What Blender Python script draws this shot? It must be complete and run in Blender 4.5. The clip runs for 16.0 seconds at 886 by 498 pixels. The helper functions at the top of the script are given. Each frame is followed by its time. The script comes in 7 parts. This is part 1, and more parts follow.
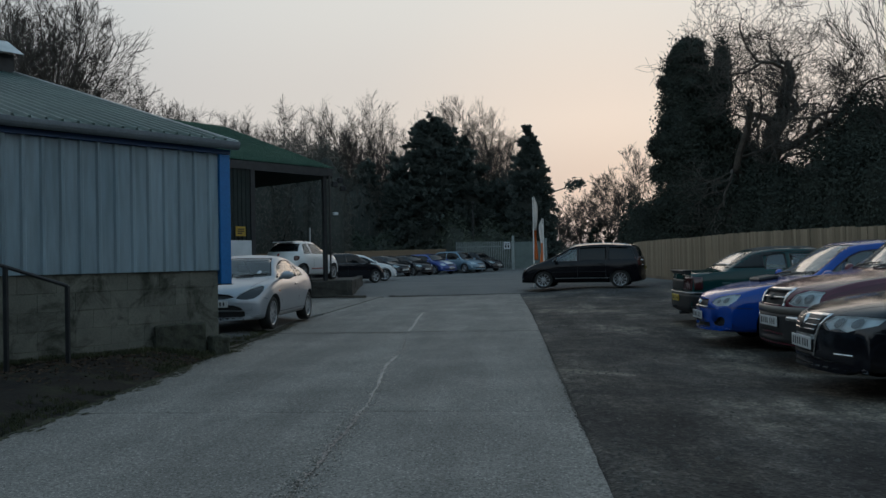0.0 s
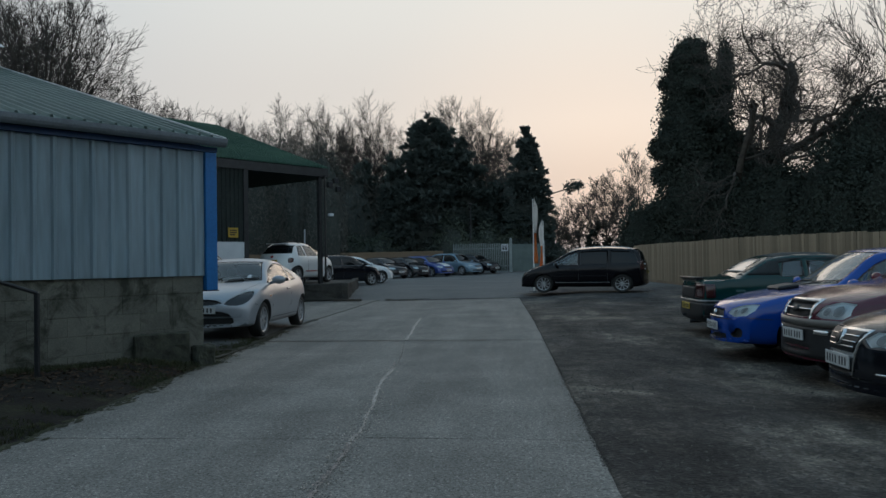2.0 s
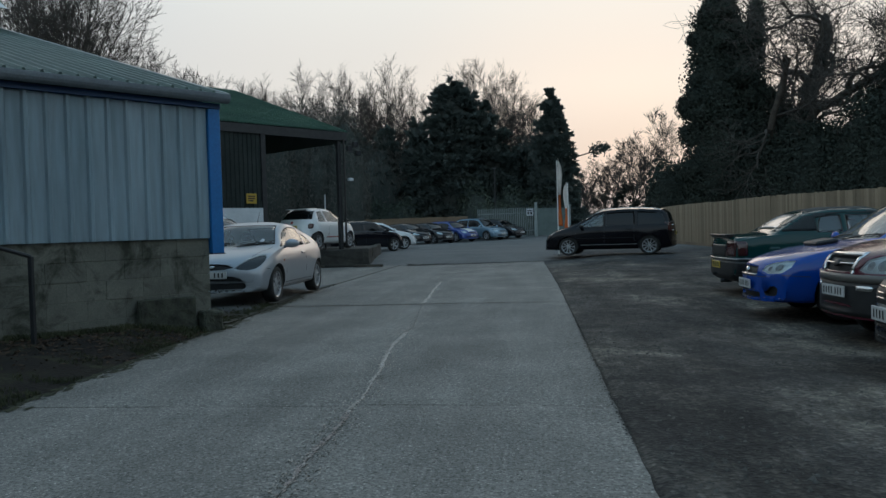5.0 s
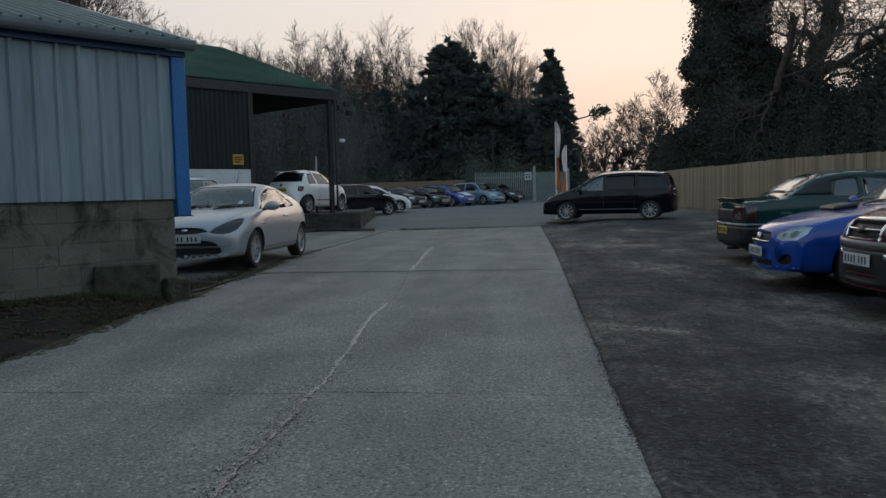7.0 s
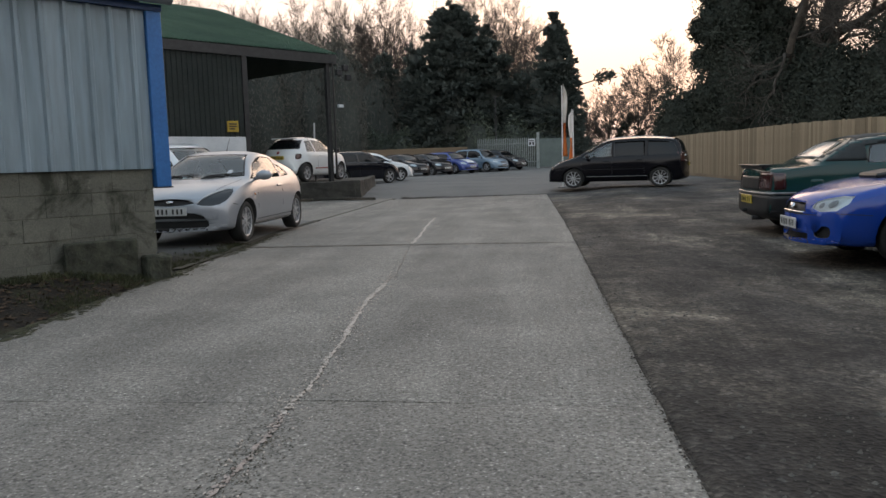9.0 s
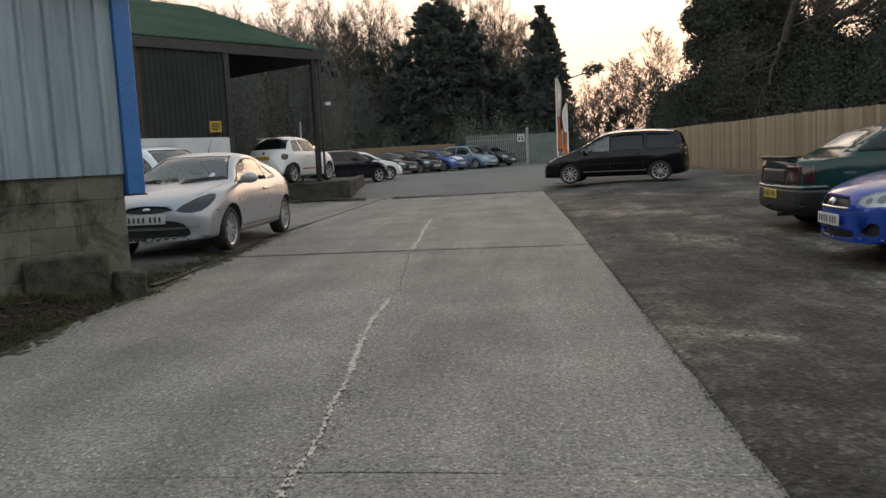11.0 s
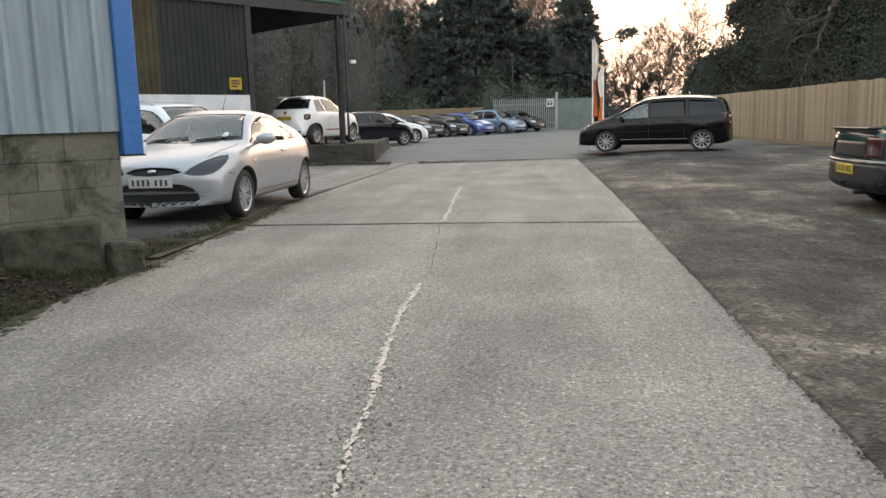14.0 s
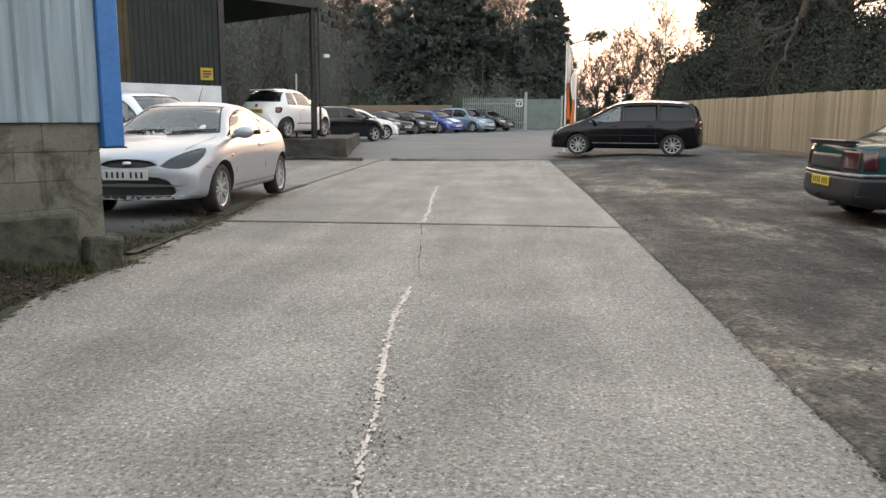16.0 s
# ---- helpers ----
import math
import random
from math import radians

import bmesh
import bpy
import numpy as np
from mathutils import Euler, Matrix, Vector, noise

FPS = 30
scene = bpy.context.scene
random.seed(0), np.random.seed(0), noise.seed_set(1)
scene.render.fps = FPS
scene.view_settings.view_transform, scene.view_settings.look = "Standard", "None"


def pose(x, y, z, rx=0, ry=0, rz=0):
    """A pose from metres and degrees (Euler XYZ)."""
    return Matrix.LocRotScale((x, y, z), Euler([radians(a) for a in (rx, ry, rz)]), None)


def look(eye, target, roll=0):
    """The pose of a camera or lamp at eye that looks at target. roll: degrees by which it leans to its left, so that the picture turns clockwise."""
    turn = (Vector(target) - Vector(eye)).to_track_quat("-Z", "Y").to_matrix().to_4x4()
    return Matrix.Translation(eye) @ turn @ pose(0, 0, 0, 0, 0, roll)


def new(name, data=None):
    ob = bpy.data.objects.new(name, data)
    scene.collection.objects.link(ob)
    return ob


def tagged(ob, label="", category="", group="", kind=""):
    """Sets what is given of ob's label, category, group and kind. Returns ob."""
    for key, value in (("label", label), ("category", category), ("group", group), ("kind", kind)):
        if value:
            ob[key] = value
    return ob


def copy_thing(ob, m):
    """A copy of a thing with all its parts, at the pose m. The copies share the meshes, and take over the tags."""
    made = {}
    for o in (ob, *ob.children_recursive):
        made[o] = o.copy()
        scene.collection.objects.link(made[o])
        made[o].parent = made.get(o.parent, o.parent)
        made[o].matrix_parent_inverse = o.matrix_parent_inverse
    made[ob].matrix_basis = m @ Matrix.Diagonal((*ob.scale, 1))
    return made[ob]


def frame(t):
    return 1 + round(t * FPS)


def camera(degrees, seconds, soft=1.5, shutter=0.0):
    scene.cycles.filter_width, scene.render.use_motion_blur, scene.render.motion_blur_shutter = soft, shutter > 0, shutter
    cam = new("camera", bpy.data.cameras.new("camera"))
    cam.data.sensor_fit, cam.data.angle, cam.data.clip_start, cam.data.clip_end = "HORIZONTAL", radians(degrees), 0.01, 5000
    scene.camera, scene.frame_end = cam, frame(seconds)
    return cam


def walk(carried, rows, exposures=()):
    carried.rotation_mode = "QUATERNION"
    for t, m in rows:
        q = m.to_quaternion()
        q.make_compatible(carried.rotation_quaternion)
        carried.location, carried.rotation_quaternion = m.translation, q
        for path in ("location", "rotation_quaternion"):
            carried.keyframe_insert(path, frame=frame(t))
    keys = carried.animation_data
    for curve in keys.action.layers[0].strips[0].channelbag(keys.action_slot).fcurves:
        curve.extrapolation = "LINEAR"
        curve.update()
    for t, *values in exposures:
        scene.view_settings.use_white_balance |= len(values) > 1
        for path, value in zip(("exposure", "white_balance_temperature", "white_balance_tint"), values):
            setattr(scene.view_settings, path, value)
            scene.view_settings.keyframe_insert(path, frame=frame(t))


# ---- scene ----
cam = camera(57.9, 16.0)
PATH = [
    (0, (0.256, 0.55, 1.229), (0.092, 2.543, 1.258), -1.2),
    (0.5, (0.183, 0.778, 1.248), (0.065, 2.774, 1.291), -1.6),
    (1, (0.193, 1.031, 1.263), (0.041, 3.024, 1.323), -1.3),
    (1.5, (0.196, 1.186, 1.281), (0.016, 3.177, 1.33), -0.8),
    (2, (0.151, 1.229, 1.292), (-0.004, 3.222, 1.324), -0.9),
    (2.5, (0.123, 1.246, 1.292), (-0.018, 3.241, 1.314), -0.7),
    (3, (0.109, 1.264, 1.295), (-0.02, 3.259, 1.31), -0.4),
    (3.5, (0.106, 1.275, 1.291), (-0.008, 3.272, 1.304), -0.6),
    (4, (0.092, 1.338, 1.275), (-0.024, 3.334, 1.289), -1.7),
    (4.5, (0.17, 1.532, 1.236), (0.001, 3.525, 1.242), -2.4),
    (5, (0.245, 1.763, 1.182), (0.023, 3.75, 1.133), -1.7),
    (7.5, (0.308, 2.821, 1.144), (0.085, 4.804, 1.003), -1.3),
    (8, (0.315, 3.069, 1.143), (-0.014, 5.035, 0.989), -1.8),
    (8.5, (0.304, 3.238, 1.141), (-0.049, 5.195, 0.935), -1.5),
    (9, (0.191, 3.385, 1.153), (-0.036, 5.36, 0.934), -1.7),
    (11.5, (-0.103, 4.41, 1.171), (-0.303, 6.386, 0.941), -2.9),
    (12, (-0.087, 4.537, 1.167), (-0.376, 6.502, 0.934), -1.7),
    (12.5, (-0.176, 4.716, 1.157), (-0.392, 6.689, 0.909), -1.0),
    (13, (-0.291, 4.907, 1.162), (-0.427, 6.881, 0.874), -1.5),
    (13.5, (-0.309, 5.1, 1.159), (-0.513, 7.064, 0.843), -2.0),
    (14, (-0.327, 5.226, 1.162), (-0.58, 7.185, 0.849), -1.6),
    (14.5, (-0.418, 5.281, 1.163), (-0.573, 7.246, 0.823), -1.8),
    (15, (-0.491, 5.287, 1.171), (-0.565, 7.259, 0.85), -1.3),
    (15.5, (-0.528, 5.285, 1.189), (-0.709, 7.243, 0.826), -0.4),
    (16, (-0.534, 5.284, 1.202), (-0.696, 7.251, 0.88), 0.2),
]
EXPOSURE = [(0, -0.12, 6050, 8), (0.5, -0.04, 6050, 8), (1.5, -0.04, 6050, 8), (2.5, 0.05, 6000, 7), (3.5, 0.12, 5950, 6), (5.0, 0.15, 5950, 6), (7.5, 0.14, 6450, 13), (8.5, 0.13, 6500, 14), (9.0, 0.95, 7450, 22),
            (11.5, 0.98, 8000, 21), (12.5, 1.07, 8000, 21), (13.5, 1.84, 8150, 23), (14, 1.84, 8100, 23), (14.5, 1.8, 8100, 23), (16, 1.96, 8100, 23)]
walk(cam, [(t, look(*p)) for t, *p in PATH], EXPOSURE)

# ---- light ----
world = bpy.data.worlds.new("sky")
scene.world = world
world.use_nodes = True
wt = world.node_tree
wt.nodes.clear()
SUN_AZ, SUN_EL = 8.0, 2.5      # degrees to the right of +y, above the horizon
w_out = wt.nodes.new("ShaderNodeOutputWorld")
w_bg = wt.nodes.new("ShaderNodeBackground")
w_sky = wt.nodes.new("ShaderNodeTexSky")
w_sky.sky_type, w_sky.sun_disc = "NISHITA", False
w_sky.sun_elevation, w_sky.sun_rotation = radians(SUN_EL), radians(SUN_AZ)
w_sky.dust_density, w_sky.air_density = 4.0, 1.0
w_tc = wt.nodes.new("ShaderNodeTexCoord")
w_sep = wt.nodes.new("ShaderNodeSeparateXYZ")
w_dot = wt.nodes.new("ShaderNodeVectorMath")
w_dot.operation = "DOT_PRODUCT"
w_dot.inputs[1].default_value = (math.sin(radians(SUN_AZ)), math.cos(radians(SUN_AZ)), 0.05)
wt.links.new(w_tc.outputs["Generated"], w_sep.inputs[0])
wt.links.new(w_tc.outputs["Generated"], w_dot.inputs[0])
# thin high cloud: brightness and colour by height and by the angle from the sun
w_up = wt.nodes.new("ShaderNodeValToRGB")
w_up.color_ramp.interpolation = "EASE"
ups = [(0.0, (0.50, 0.465, 0.46)), (0.08, (0.58, 0.53, 0.50)), (0.18, (0.75, 0.68, 0.615)), (0.34, (0.82, 0.775, 0.705)), (0.50, (0.67, 0.69, 0.68)), (0.75, (0.42, 0.53, 0.59)), (1.0, (0.34, 0.455, 0.53))]
while len(w_up.color_ramp.elements) < len(ups):
    w_up.color_ramp.elements.new(0.5)
for el, (p, c) in zip(w_up.color_ramp.elements, ups):
    el.position, el.color = p, (*c, 1)
w_round = wt.nodes.new("ShaderNodeValToRGB")
w_round.color_ramp.interpolation = "EASE"
rounds = [(0.0, (0.88, 1.08, 1.24)), (0.5, (0.80, 0.94, 1.06)), (0.86, (0.80, 0.85, 0.90)), (0.965, (0.97, 0.97, 0.96)), (1.0, (1.08, 1.03, 0.98))]
while len(w_round.color_ramp.elements) < len(rounds):
    w_round.color_ramp.elements.new(0.5)
for el, (p, c) in zip(w_round.color_ramp.elements, rounds):
    el.position, el.color = p, (*c, 1)
w_map = wt.nodes.new("ShaderNodeMapRange")
w_map.inputs["From Min"].default_value, w_map.inputs["From Max"].default_value = -1.0, 1.0
wt.links.new(w_dot.outputs["Value"], w_map.inputs["Value"])
wt.links.new(w_map.outputs[0], w_round.inputs[0])
wt.links.new(w_sep.outputs["Z"], w_up.inputs[0])
w_mul = wt.nodes.new("ShaderNodeMixRGB")
w_mul.blend_type, w_mul.inputs[0].default_value = "MULTIPLY", 1.0
wt.links.new(w_up.outputs[0], w_mul.inputs[1])
wt.links.new(w_round.outputs[0], w_mul.inputs[2])
w_skys = wt.nodes.new("ShaderNodeMixRGB")
w_skys.blend_type, w_skys.inputs[0].default_value = "MULTIPLY", 1.0
w_skys.inputs[2].default_value = (0.009, 0.009, 0.009, 1)
wt.links.new(w_sky.outputs[0], w_skys.inputs[1])
w_add = wt.nodes.new("ShaderNodeMixRGB")
w_add.blend_type, w_add.inputs[0].default_value = "ADD", 1.0
wt.links.new(w_mul.outputs[0], w_add.inputs[1])
wt.links.new(w_skys.outputs[0], w_add.inputs[2])
wt.links.new(w_add.outputs[0], w_bg.inputs[0])
w_bg.inputs[1].default_value = 1.0
wt.links.new(w_bg.outputs[0], w_out.inputs[0])

sun = new("sun", bpy.data.lights.new("sun", "SUN"))
sun.data.energy, sun.data.angle, sun.data.color = 0.35, radians(35), (1.0, 0.78, 0.6)
sun.matrix_world = look((0, 0, 0), (-math.sin(radians(SUN_AZ)), -math.cos(radians(SUN_AZ)), -math.tan(radians(6))))


# ---- materials ----
def nodes_of(name, rough=0.8, metal=0.0, coat=0.0, spec=0.5):
    mat = bpy.data.materials.new(name)
    mat.use_nodes = True
    nt = mat.node_tree
    b = nt.nodes["Principled BSDF"]
    b.inputs["Roughness"].default_value = rough
    b.inputs["Metallic"].default_value = metal
    b.inputs["Coat Weight"].default_value = coat
    b.inputs["Coat Roughness"].default_value = 0.06
    b.inputs["Specular IOR Level"].default_value = spec
    return mat, nt, b


def coords(nt, kind="Object", scale=(1, 1, 1)):
    tc = nt.nodes.new("ShaderNodeTexCoord")
    mp = nt.nodes.new("ShaderNodeMapping")
    mp.inputs["Scale"].default_value = scale
    nt.links.new(tc.outputs[kind], mp.inputs[0])
    return mp.outputs[0]


def noise_tex(nt, vec, scale, detail=4, rough=0.6, distort=0.0):
    n = nt.nodes.new("ShaderNodeTexNoise")
    n.inputs["Scale"].default_value, n.inputs["Detail"].default_value = scale, detail
    n.inputs["Roughness"].default_value, n.inputs["Distortion"].default_value = rough, distort
    nt.links.new(vec, n.inputs["Vector"])
    return n.outputs["Fac"]


def voronoi(nt, vec, scale, out="Distance", feature="F1"):
    n = nt.nodes.new("ShaderNodeTexVoronoi")
    n.feature = feature
    n.inputs["Scale"].default_value = scale
    nt.links.new(vec, n.inputs["Vector"])
    return n.outputs[out]


def ramp(nt, fac, stops):
    r = nt.nodes.new("ShaderNodeValToRGB")
    while len(r.color_ramp.elements) < len(stops):
        r.color_ramp.elements.new(0.5)
    for el, (p, c) in zip(r.color_ramp.elements, stops):
        el.position = p
        el.color = (*c, 1) if isinstance(c, tuple) else (c, c, c, 1)
    nt.links.new(fac, r.inputs[0])
    return r.outputs[0]


def mix(nt, fac, a, b, mode="MIX"):
    m = nt.nodes.new("ShaderNodeMixRGB")
    m.blend_type = mode
    for k, v in enumerate((fac, a, b)):
        sock = m.inputs[k]
        if isinstance(v, (int, float)):
            sock.default_value = v if k == 0 else (v, v, v, 1)
        elif isinstance(v, tuple):
            sock.default_value = (*v, 1)
        else:
            nt.links.new(v, sock)
    return m.outputs[0]


def calc(nt, op, a, b=0.0, c=0.0):
    m = nt.nodes.new("ShaderNodeMath")
    m.operation = op
    for sock, v in zip(m.inputs, (a, b, c)):
        if isinstance(v, (int, float)):
            sock.default_value = v
        else:
            nt.links.new(v, sock)
    return m.outputs[0]


def bump(nt, b, height, strength=0.3, distance=0.01):
    n = nt.nodes.new("ShaderNodeBump")
    n.inputs["Strength"].default_value, n.inputs["Distance"].default_value = strength, distance
    nt.links.new(height, n.inputs["Height"])
    nt.links.new(n.outputs[0], b.inputs["Normal"])


def worn(name, dark, light, scale=3.0, rough=0.8, metal=0.0, coat=0.0, fine=60.0, relief=0.2, depth=0.004, vary=0.0, stretch=(1, 1, 1), spec=0.5):
    """A surface whose colour wanders between two tones, with fine grain."""
    mat, nt, b = nodes_of(name, rough, metal, coat, spec)
    v = coords(nt, scale=stretch)
    big, small = noise_tex(nt, v, scale, 5, 0.62), noise_tex(nt, v, fine, 3, 0.6)
    col = ramp(nt, big, [(0.3, dark), (0.7, light)])
    col = mix(nt, 0.35, col, ramp(nt, small, [(0.3, 0.6), (0.7, 1.35)]), "MULTIPLY")
    if vary:
        info = nt.nodes.new("ShaderNodeObjectInfo")
        col = mix(nt, 1.0, col, ramp(nt, info.outputs["Random"], [(0.0, 1.0 - vary), (1.0, 1.0 + vary)]), "MULTIPLY")
    nt.links.new(col, b.inputs["Base Color"])
    if relief:
        bump(nt, b, mix(nt, 0.5, big, small), relief, depth)
    return mat


def paint(name, colour, rough=0.28, metal=0.0, dust=0.1, coat=0.7, dirt_tone=(0.16, 0.145, 0.125), spec=0.5, dust_sheen=0.0):
    """Car paint under a clear coat, with road dust thicker towards dirt-catching patches."""
    mat, nt, b = nodes_of(name, rough, metal, coat, spec)
    v = coords(nt)
    n1, n2 = noise_tex(nt, v, 2.2, 5, 0.65), noise_tex(nt, v, 40, 3)
    f = calc(nt, "MULTIPLY", ramp(nt, n1, [(0.35, 0.25), (0.75, 1.0)]), ramp(nt, n2, [(0.3, 0.6), (0.7, 1.0)]))
    col = mix(nt, calc(nt, "MULTIPLY", f, dust), colour, dirt_tone)
    if dust_sheen:                       # upward faces paler: dust and the sky's sheen painted as one tone
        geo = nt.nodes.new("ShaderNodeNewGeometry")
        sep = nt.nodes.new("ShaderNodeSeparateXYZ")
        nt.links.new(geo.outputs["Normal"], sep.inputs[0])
        pale_top = calc(nt, "MULTIPLY", ramp(nt, sep.outputs["Z"], [(0.86, 0.0), (0.97, 1.0)]), calc(nt, "MULTIPLY", ramp(nt, n1, [(0.3, 0.6), (0.7, 1.0)]), dust_sheen))
        col = mix(nt, pale_top, col, (0.24, 0.215, 0.185))
    nt.links.new(col, b.inputs["Base Color"])
    nt.links.new(ramp(nt, n1, [(0.3, rough), (0.8, min(1.0, rough + 0.06))]), b.inputs["Roughness"])
    return mat


def plain(name, colour, rough=0.6, metal=0.0, coat=0.0, spec=0.5):
    return worn(name, tuple(c * 0.86 for c in colour), tuple(min(1.0, c * 1.1) for c in colour), 6.0, rough, metal, coat, 90, 0.06, 0.002, 0.0, (1, 1, 1), spec)


def concrete_mat():
    mat, nt, b = nodes_of("weathered_concrete", 0.9, spec=0.3)
    v = coords(nt)
    col = ramp(nt, noise_tex(nt, v, 0.9, 6, 0.65), [(0.3, (0.180, 0.165, 0.147)), (0.55, (0.235, 0.214, 0.190)), (0.75, (0.286, 0.260, 0.229))])
    # worn face: broken grain, small exposed stones and pits
    grain = noise_tex(nt, v, 46, 4, 0.7, 0.3)
    col = mix(nt, 0.8, col, ramp(nt, grain, [(0.36, 0.30), (0.44, 0.80), (0.55, 1.10), (0.63, 1.45), (0.72, 2.4)]), "MULTIPLY")
    cell = voronoi(nt, v, 64)
    stone = ramp(nt, cell, [(0.0, 1.0), (0.3, 1.0), (0.42, 0.0)])
    tone = ramp(nt, voronoi(nt, v, 64, "Color"), [(0.2, 0.4), (0.5, 1.0), (0.68, 1.15), (0.82, 2.2)])
    col = mix(nt, mix(nt, 1.0, stone, 0.75, "MULTIPLY"), col, mix(nt, 1.0, col, tone, "MULTIPLY"))
    fine = noise_tex(nt, v, 16, 6, 0.75)
    col = mix(nt, 0.5, col, ramp(nt, fine, [(0.34, 0.6), (0.66, 1.35)]), "MULTIPLY")
    pit = mix(nt, 1.0, ramp(nt, voronoi(nt, v, 17), [(0.05, 1.0), (0.12, 0.0)]), ramp(nt, voronoi(nt, v, 17, "Color"), [(0.56, 0.0), (0.64, 1.0)]), "MULTIPLY")
    col = mix(nt, mix(nt, 1.0, pit, 0.8, "MULTIPLY"), col, (0.03, 0.027, 0.024))
    # oil and tyre darkening in long streaks
    streak = noise_tex(nt, coords(nt, scale=(1.6, 0.16, 1)), 1.0, 5, 0.6)
    col = mix(nt, 0.75, col, ramp(nt, streak, [(0.36, 0.72), (0.6, 1.06)]), "MULTIPLY")
    spot = noise_tex(nt, v, 5.5, 4, 0.75)
    col = mix(nt, 0.8, col, ramp(nt, spot, [(0.22, 0.5), (0.34, 1.0)]), "MULTIPLY")
    nt.links.new(col, b.inputs["Base Color"])
    bump(nt, b, mix(nt, 0.35, grain, stone), 0.8, 0.009)
    return mat


def ground_mat():
    """Oily dirt and gravel, tarmac and grass in one sheet, told apart by where they lie."""
    mat, nt, b = nodes_of("yard_ground", 0.92, spec=0.25)
    geo = nt.nodes.new("ShaderNodeNewGeometry")
    sep = nt.nodes.new("ShaderNodeSeparateXYZ")
    nt.links.new(geo.outputs["Position"], sep.inputs[0])
    x, y = sep.outputs["X"], sep.outputs["Y"]
    v = geo.outputs["Position"]
    warp = calc(nt, "MULTIPLY", calc(nt, "SUBTRACT", noise_tex(nt, v, 0.9, 5, 0.65), 0.5), 1.6)
    fine = noise_tex(nt, v, 45, 4, 0.7)
    mid = noise_tex(nt, v, 6.0, 5, 0.7)
    # dirt: dark oily earth with paler dry patches and loose grey gravel
    mp = nt.nodes.new("ShaderNodeMapping")
    mp.inputs["Scale"].default_value = (0.42, 0.30, 1)
    nt.links.new(v, mp.inputs[0])
    dry = noise_tex(nt, mp.outputs[0], 1.0, 10, 0.72, 0.2)
    dirt = ramp(nt, dry, [(0.38, (0.028, 0.025, 0.023)), (0.47, (0.052, 0.046, 0.040)), (0.53, (0.088, 0.076, 0.063)), (0.61, (0.20, 0.168, 0.134))])
    track = nt.nodes.new("ShaderNodeMapping")   # ruts worn along the way the cars turn
    track.inputs["Scale"].default_value, track.inputs["Rotation"].default_value = (1.5, 0.16, 1), (0, 0, radians(-24))
    nt.links.new(v, track.inputs[0])
    dirt = mix(nt, 0.75, dirt, ramp(nt, noise_tex(nt, track.outputs[0], 1.0, 6, 0.62, 0.3), [(0.36, 0.55), (0.5, 0.95), (0.64, 1.45)]), "MULTIPLY")
    dirt = mix(nt, 0.8, dirt, ramp(nt, mid, [(0.3, 0.55), (0.7, 1.4)]), "MULTIPLY")
    oil = noise_tex(nt, v, 0.55, 7, 0.72)
    dirt = mix(nt, 0.85, dirt, ramp(nt, oil, [(0.38, 0.5), (0.52, 1.0), (0.7, 1.15)]), "MULTIPLY")
    dirt = mix(nt, 0.6, dirt, ramp(nt, noise_tex(nt, v, 24, 5, 0.75), [(0.32, 0.4), (0.5, 1.0), (0.68, 1.65)]), "MULTIPLY")
    lie = calc(nt, "ADD", noise_tex(nt, v, 0.5, 6, 0.65), calc(nt, "MULTIPLY", calc(nt, "SUBTRACT", y, 20.0), 0.022))
    loose = ramp(nt, voronoi(nt, v, 17, "Color"), [(0.2, (0.014, 0.015, 0.017)), (0.5, (0.036, 0.037, 0.041)), (0.7, (0.07, 0.072, 0.077)), (0.85, (0.14, 0.14, 0.142))])
    dirt = mix(nt, ramp(nt, lie, [(0.56, 0.0), (0.74, 0.6)]), dirt, loose)
    grit_tone = voronoi(nt, v, 38, "Color")
    dirt = mix(nt, 0.5, dirt, ramp(nt, grit_tone, [(0.2, 0.5), (0.5, 1.0), (0.7, 1.2), (0.85, 2.2)]), "MULTIPLY")
    # tarmac
    tar = ramp(nt, noise_tex(nt, v, 0.35, 5, 0.6), [(0.3, (0.11, 0.11, 0.108)), (0.7, (0.165, 0.16, 0.152))])
    tar = mix(nt, 0.6, tar, ramp(nt, fine, [(0.3, 0.6), (0.7, 1.4)]), "MULTIPLY")
    # verge: soil, moss and thin grass
    verge = ramp(nt, noise_tex(nt, v, 2.6, 6, 0.7), [(0.34, (0.010, 0.008, 0.007)), (0.52, (0.019, 0.015, 0.011)), (0.66, (0.034, 0.033, 0.016)), (0.8, (0.06, 0.055, 0.038))])
    verge = mix(nt, 0.6, verge, ramp(nt, fine, [(0.3, 0.6), (0.7, 1.4)]), "MULTIPLY")
    # where: tarmac beyond the slabs, and on the left behind the verge
    far = ramp(nt, calc(nt, "ADD", calc(nt, "MULTIPLY", calc(nt, "SUBTRACT", y, 28.3), 0.5), calc(nt, "MULTIPLY", warp, 0.35)), [(0.45, 0.0), (0.55, 1.0)])
    right_of = calc(nt, "ADD", x, calc(nt, "MULTIPLY", warp, 1.0))
    yard = ramp(nt, calc(nt, "ADD", calc(nt, "MULTIPLY", calc(nt, "SUBTRACT", right_of, 1.6), 0.5), 0.5), [(0.3, 0.0), (0.7, 1.0)])
    near_lot = ramp(nt, calc(nt, "MULTIPLY", y, 0.02), [(0.66, 1.0), (0.74, 0.0)])
    far_tar = calc(nt, "MULTIPLY", far, calc(nt, "SUBTRACT", 1.0, calc(nt, "MULTIPLY", yard, near_lot)))
    left = ramp(nt, calc(nt, "ADD", calc(nt, "MULTIPLY", calc(nt, "ADD", x, 3.9), -0.5), calc(nt, "MULTIPLY", warp, 0.12)), [(0.06, 0.0), (0.12, 1.0)])
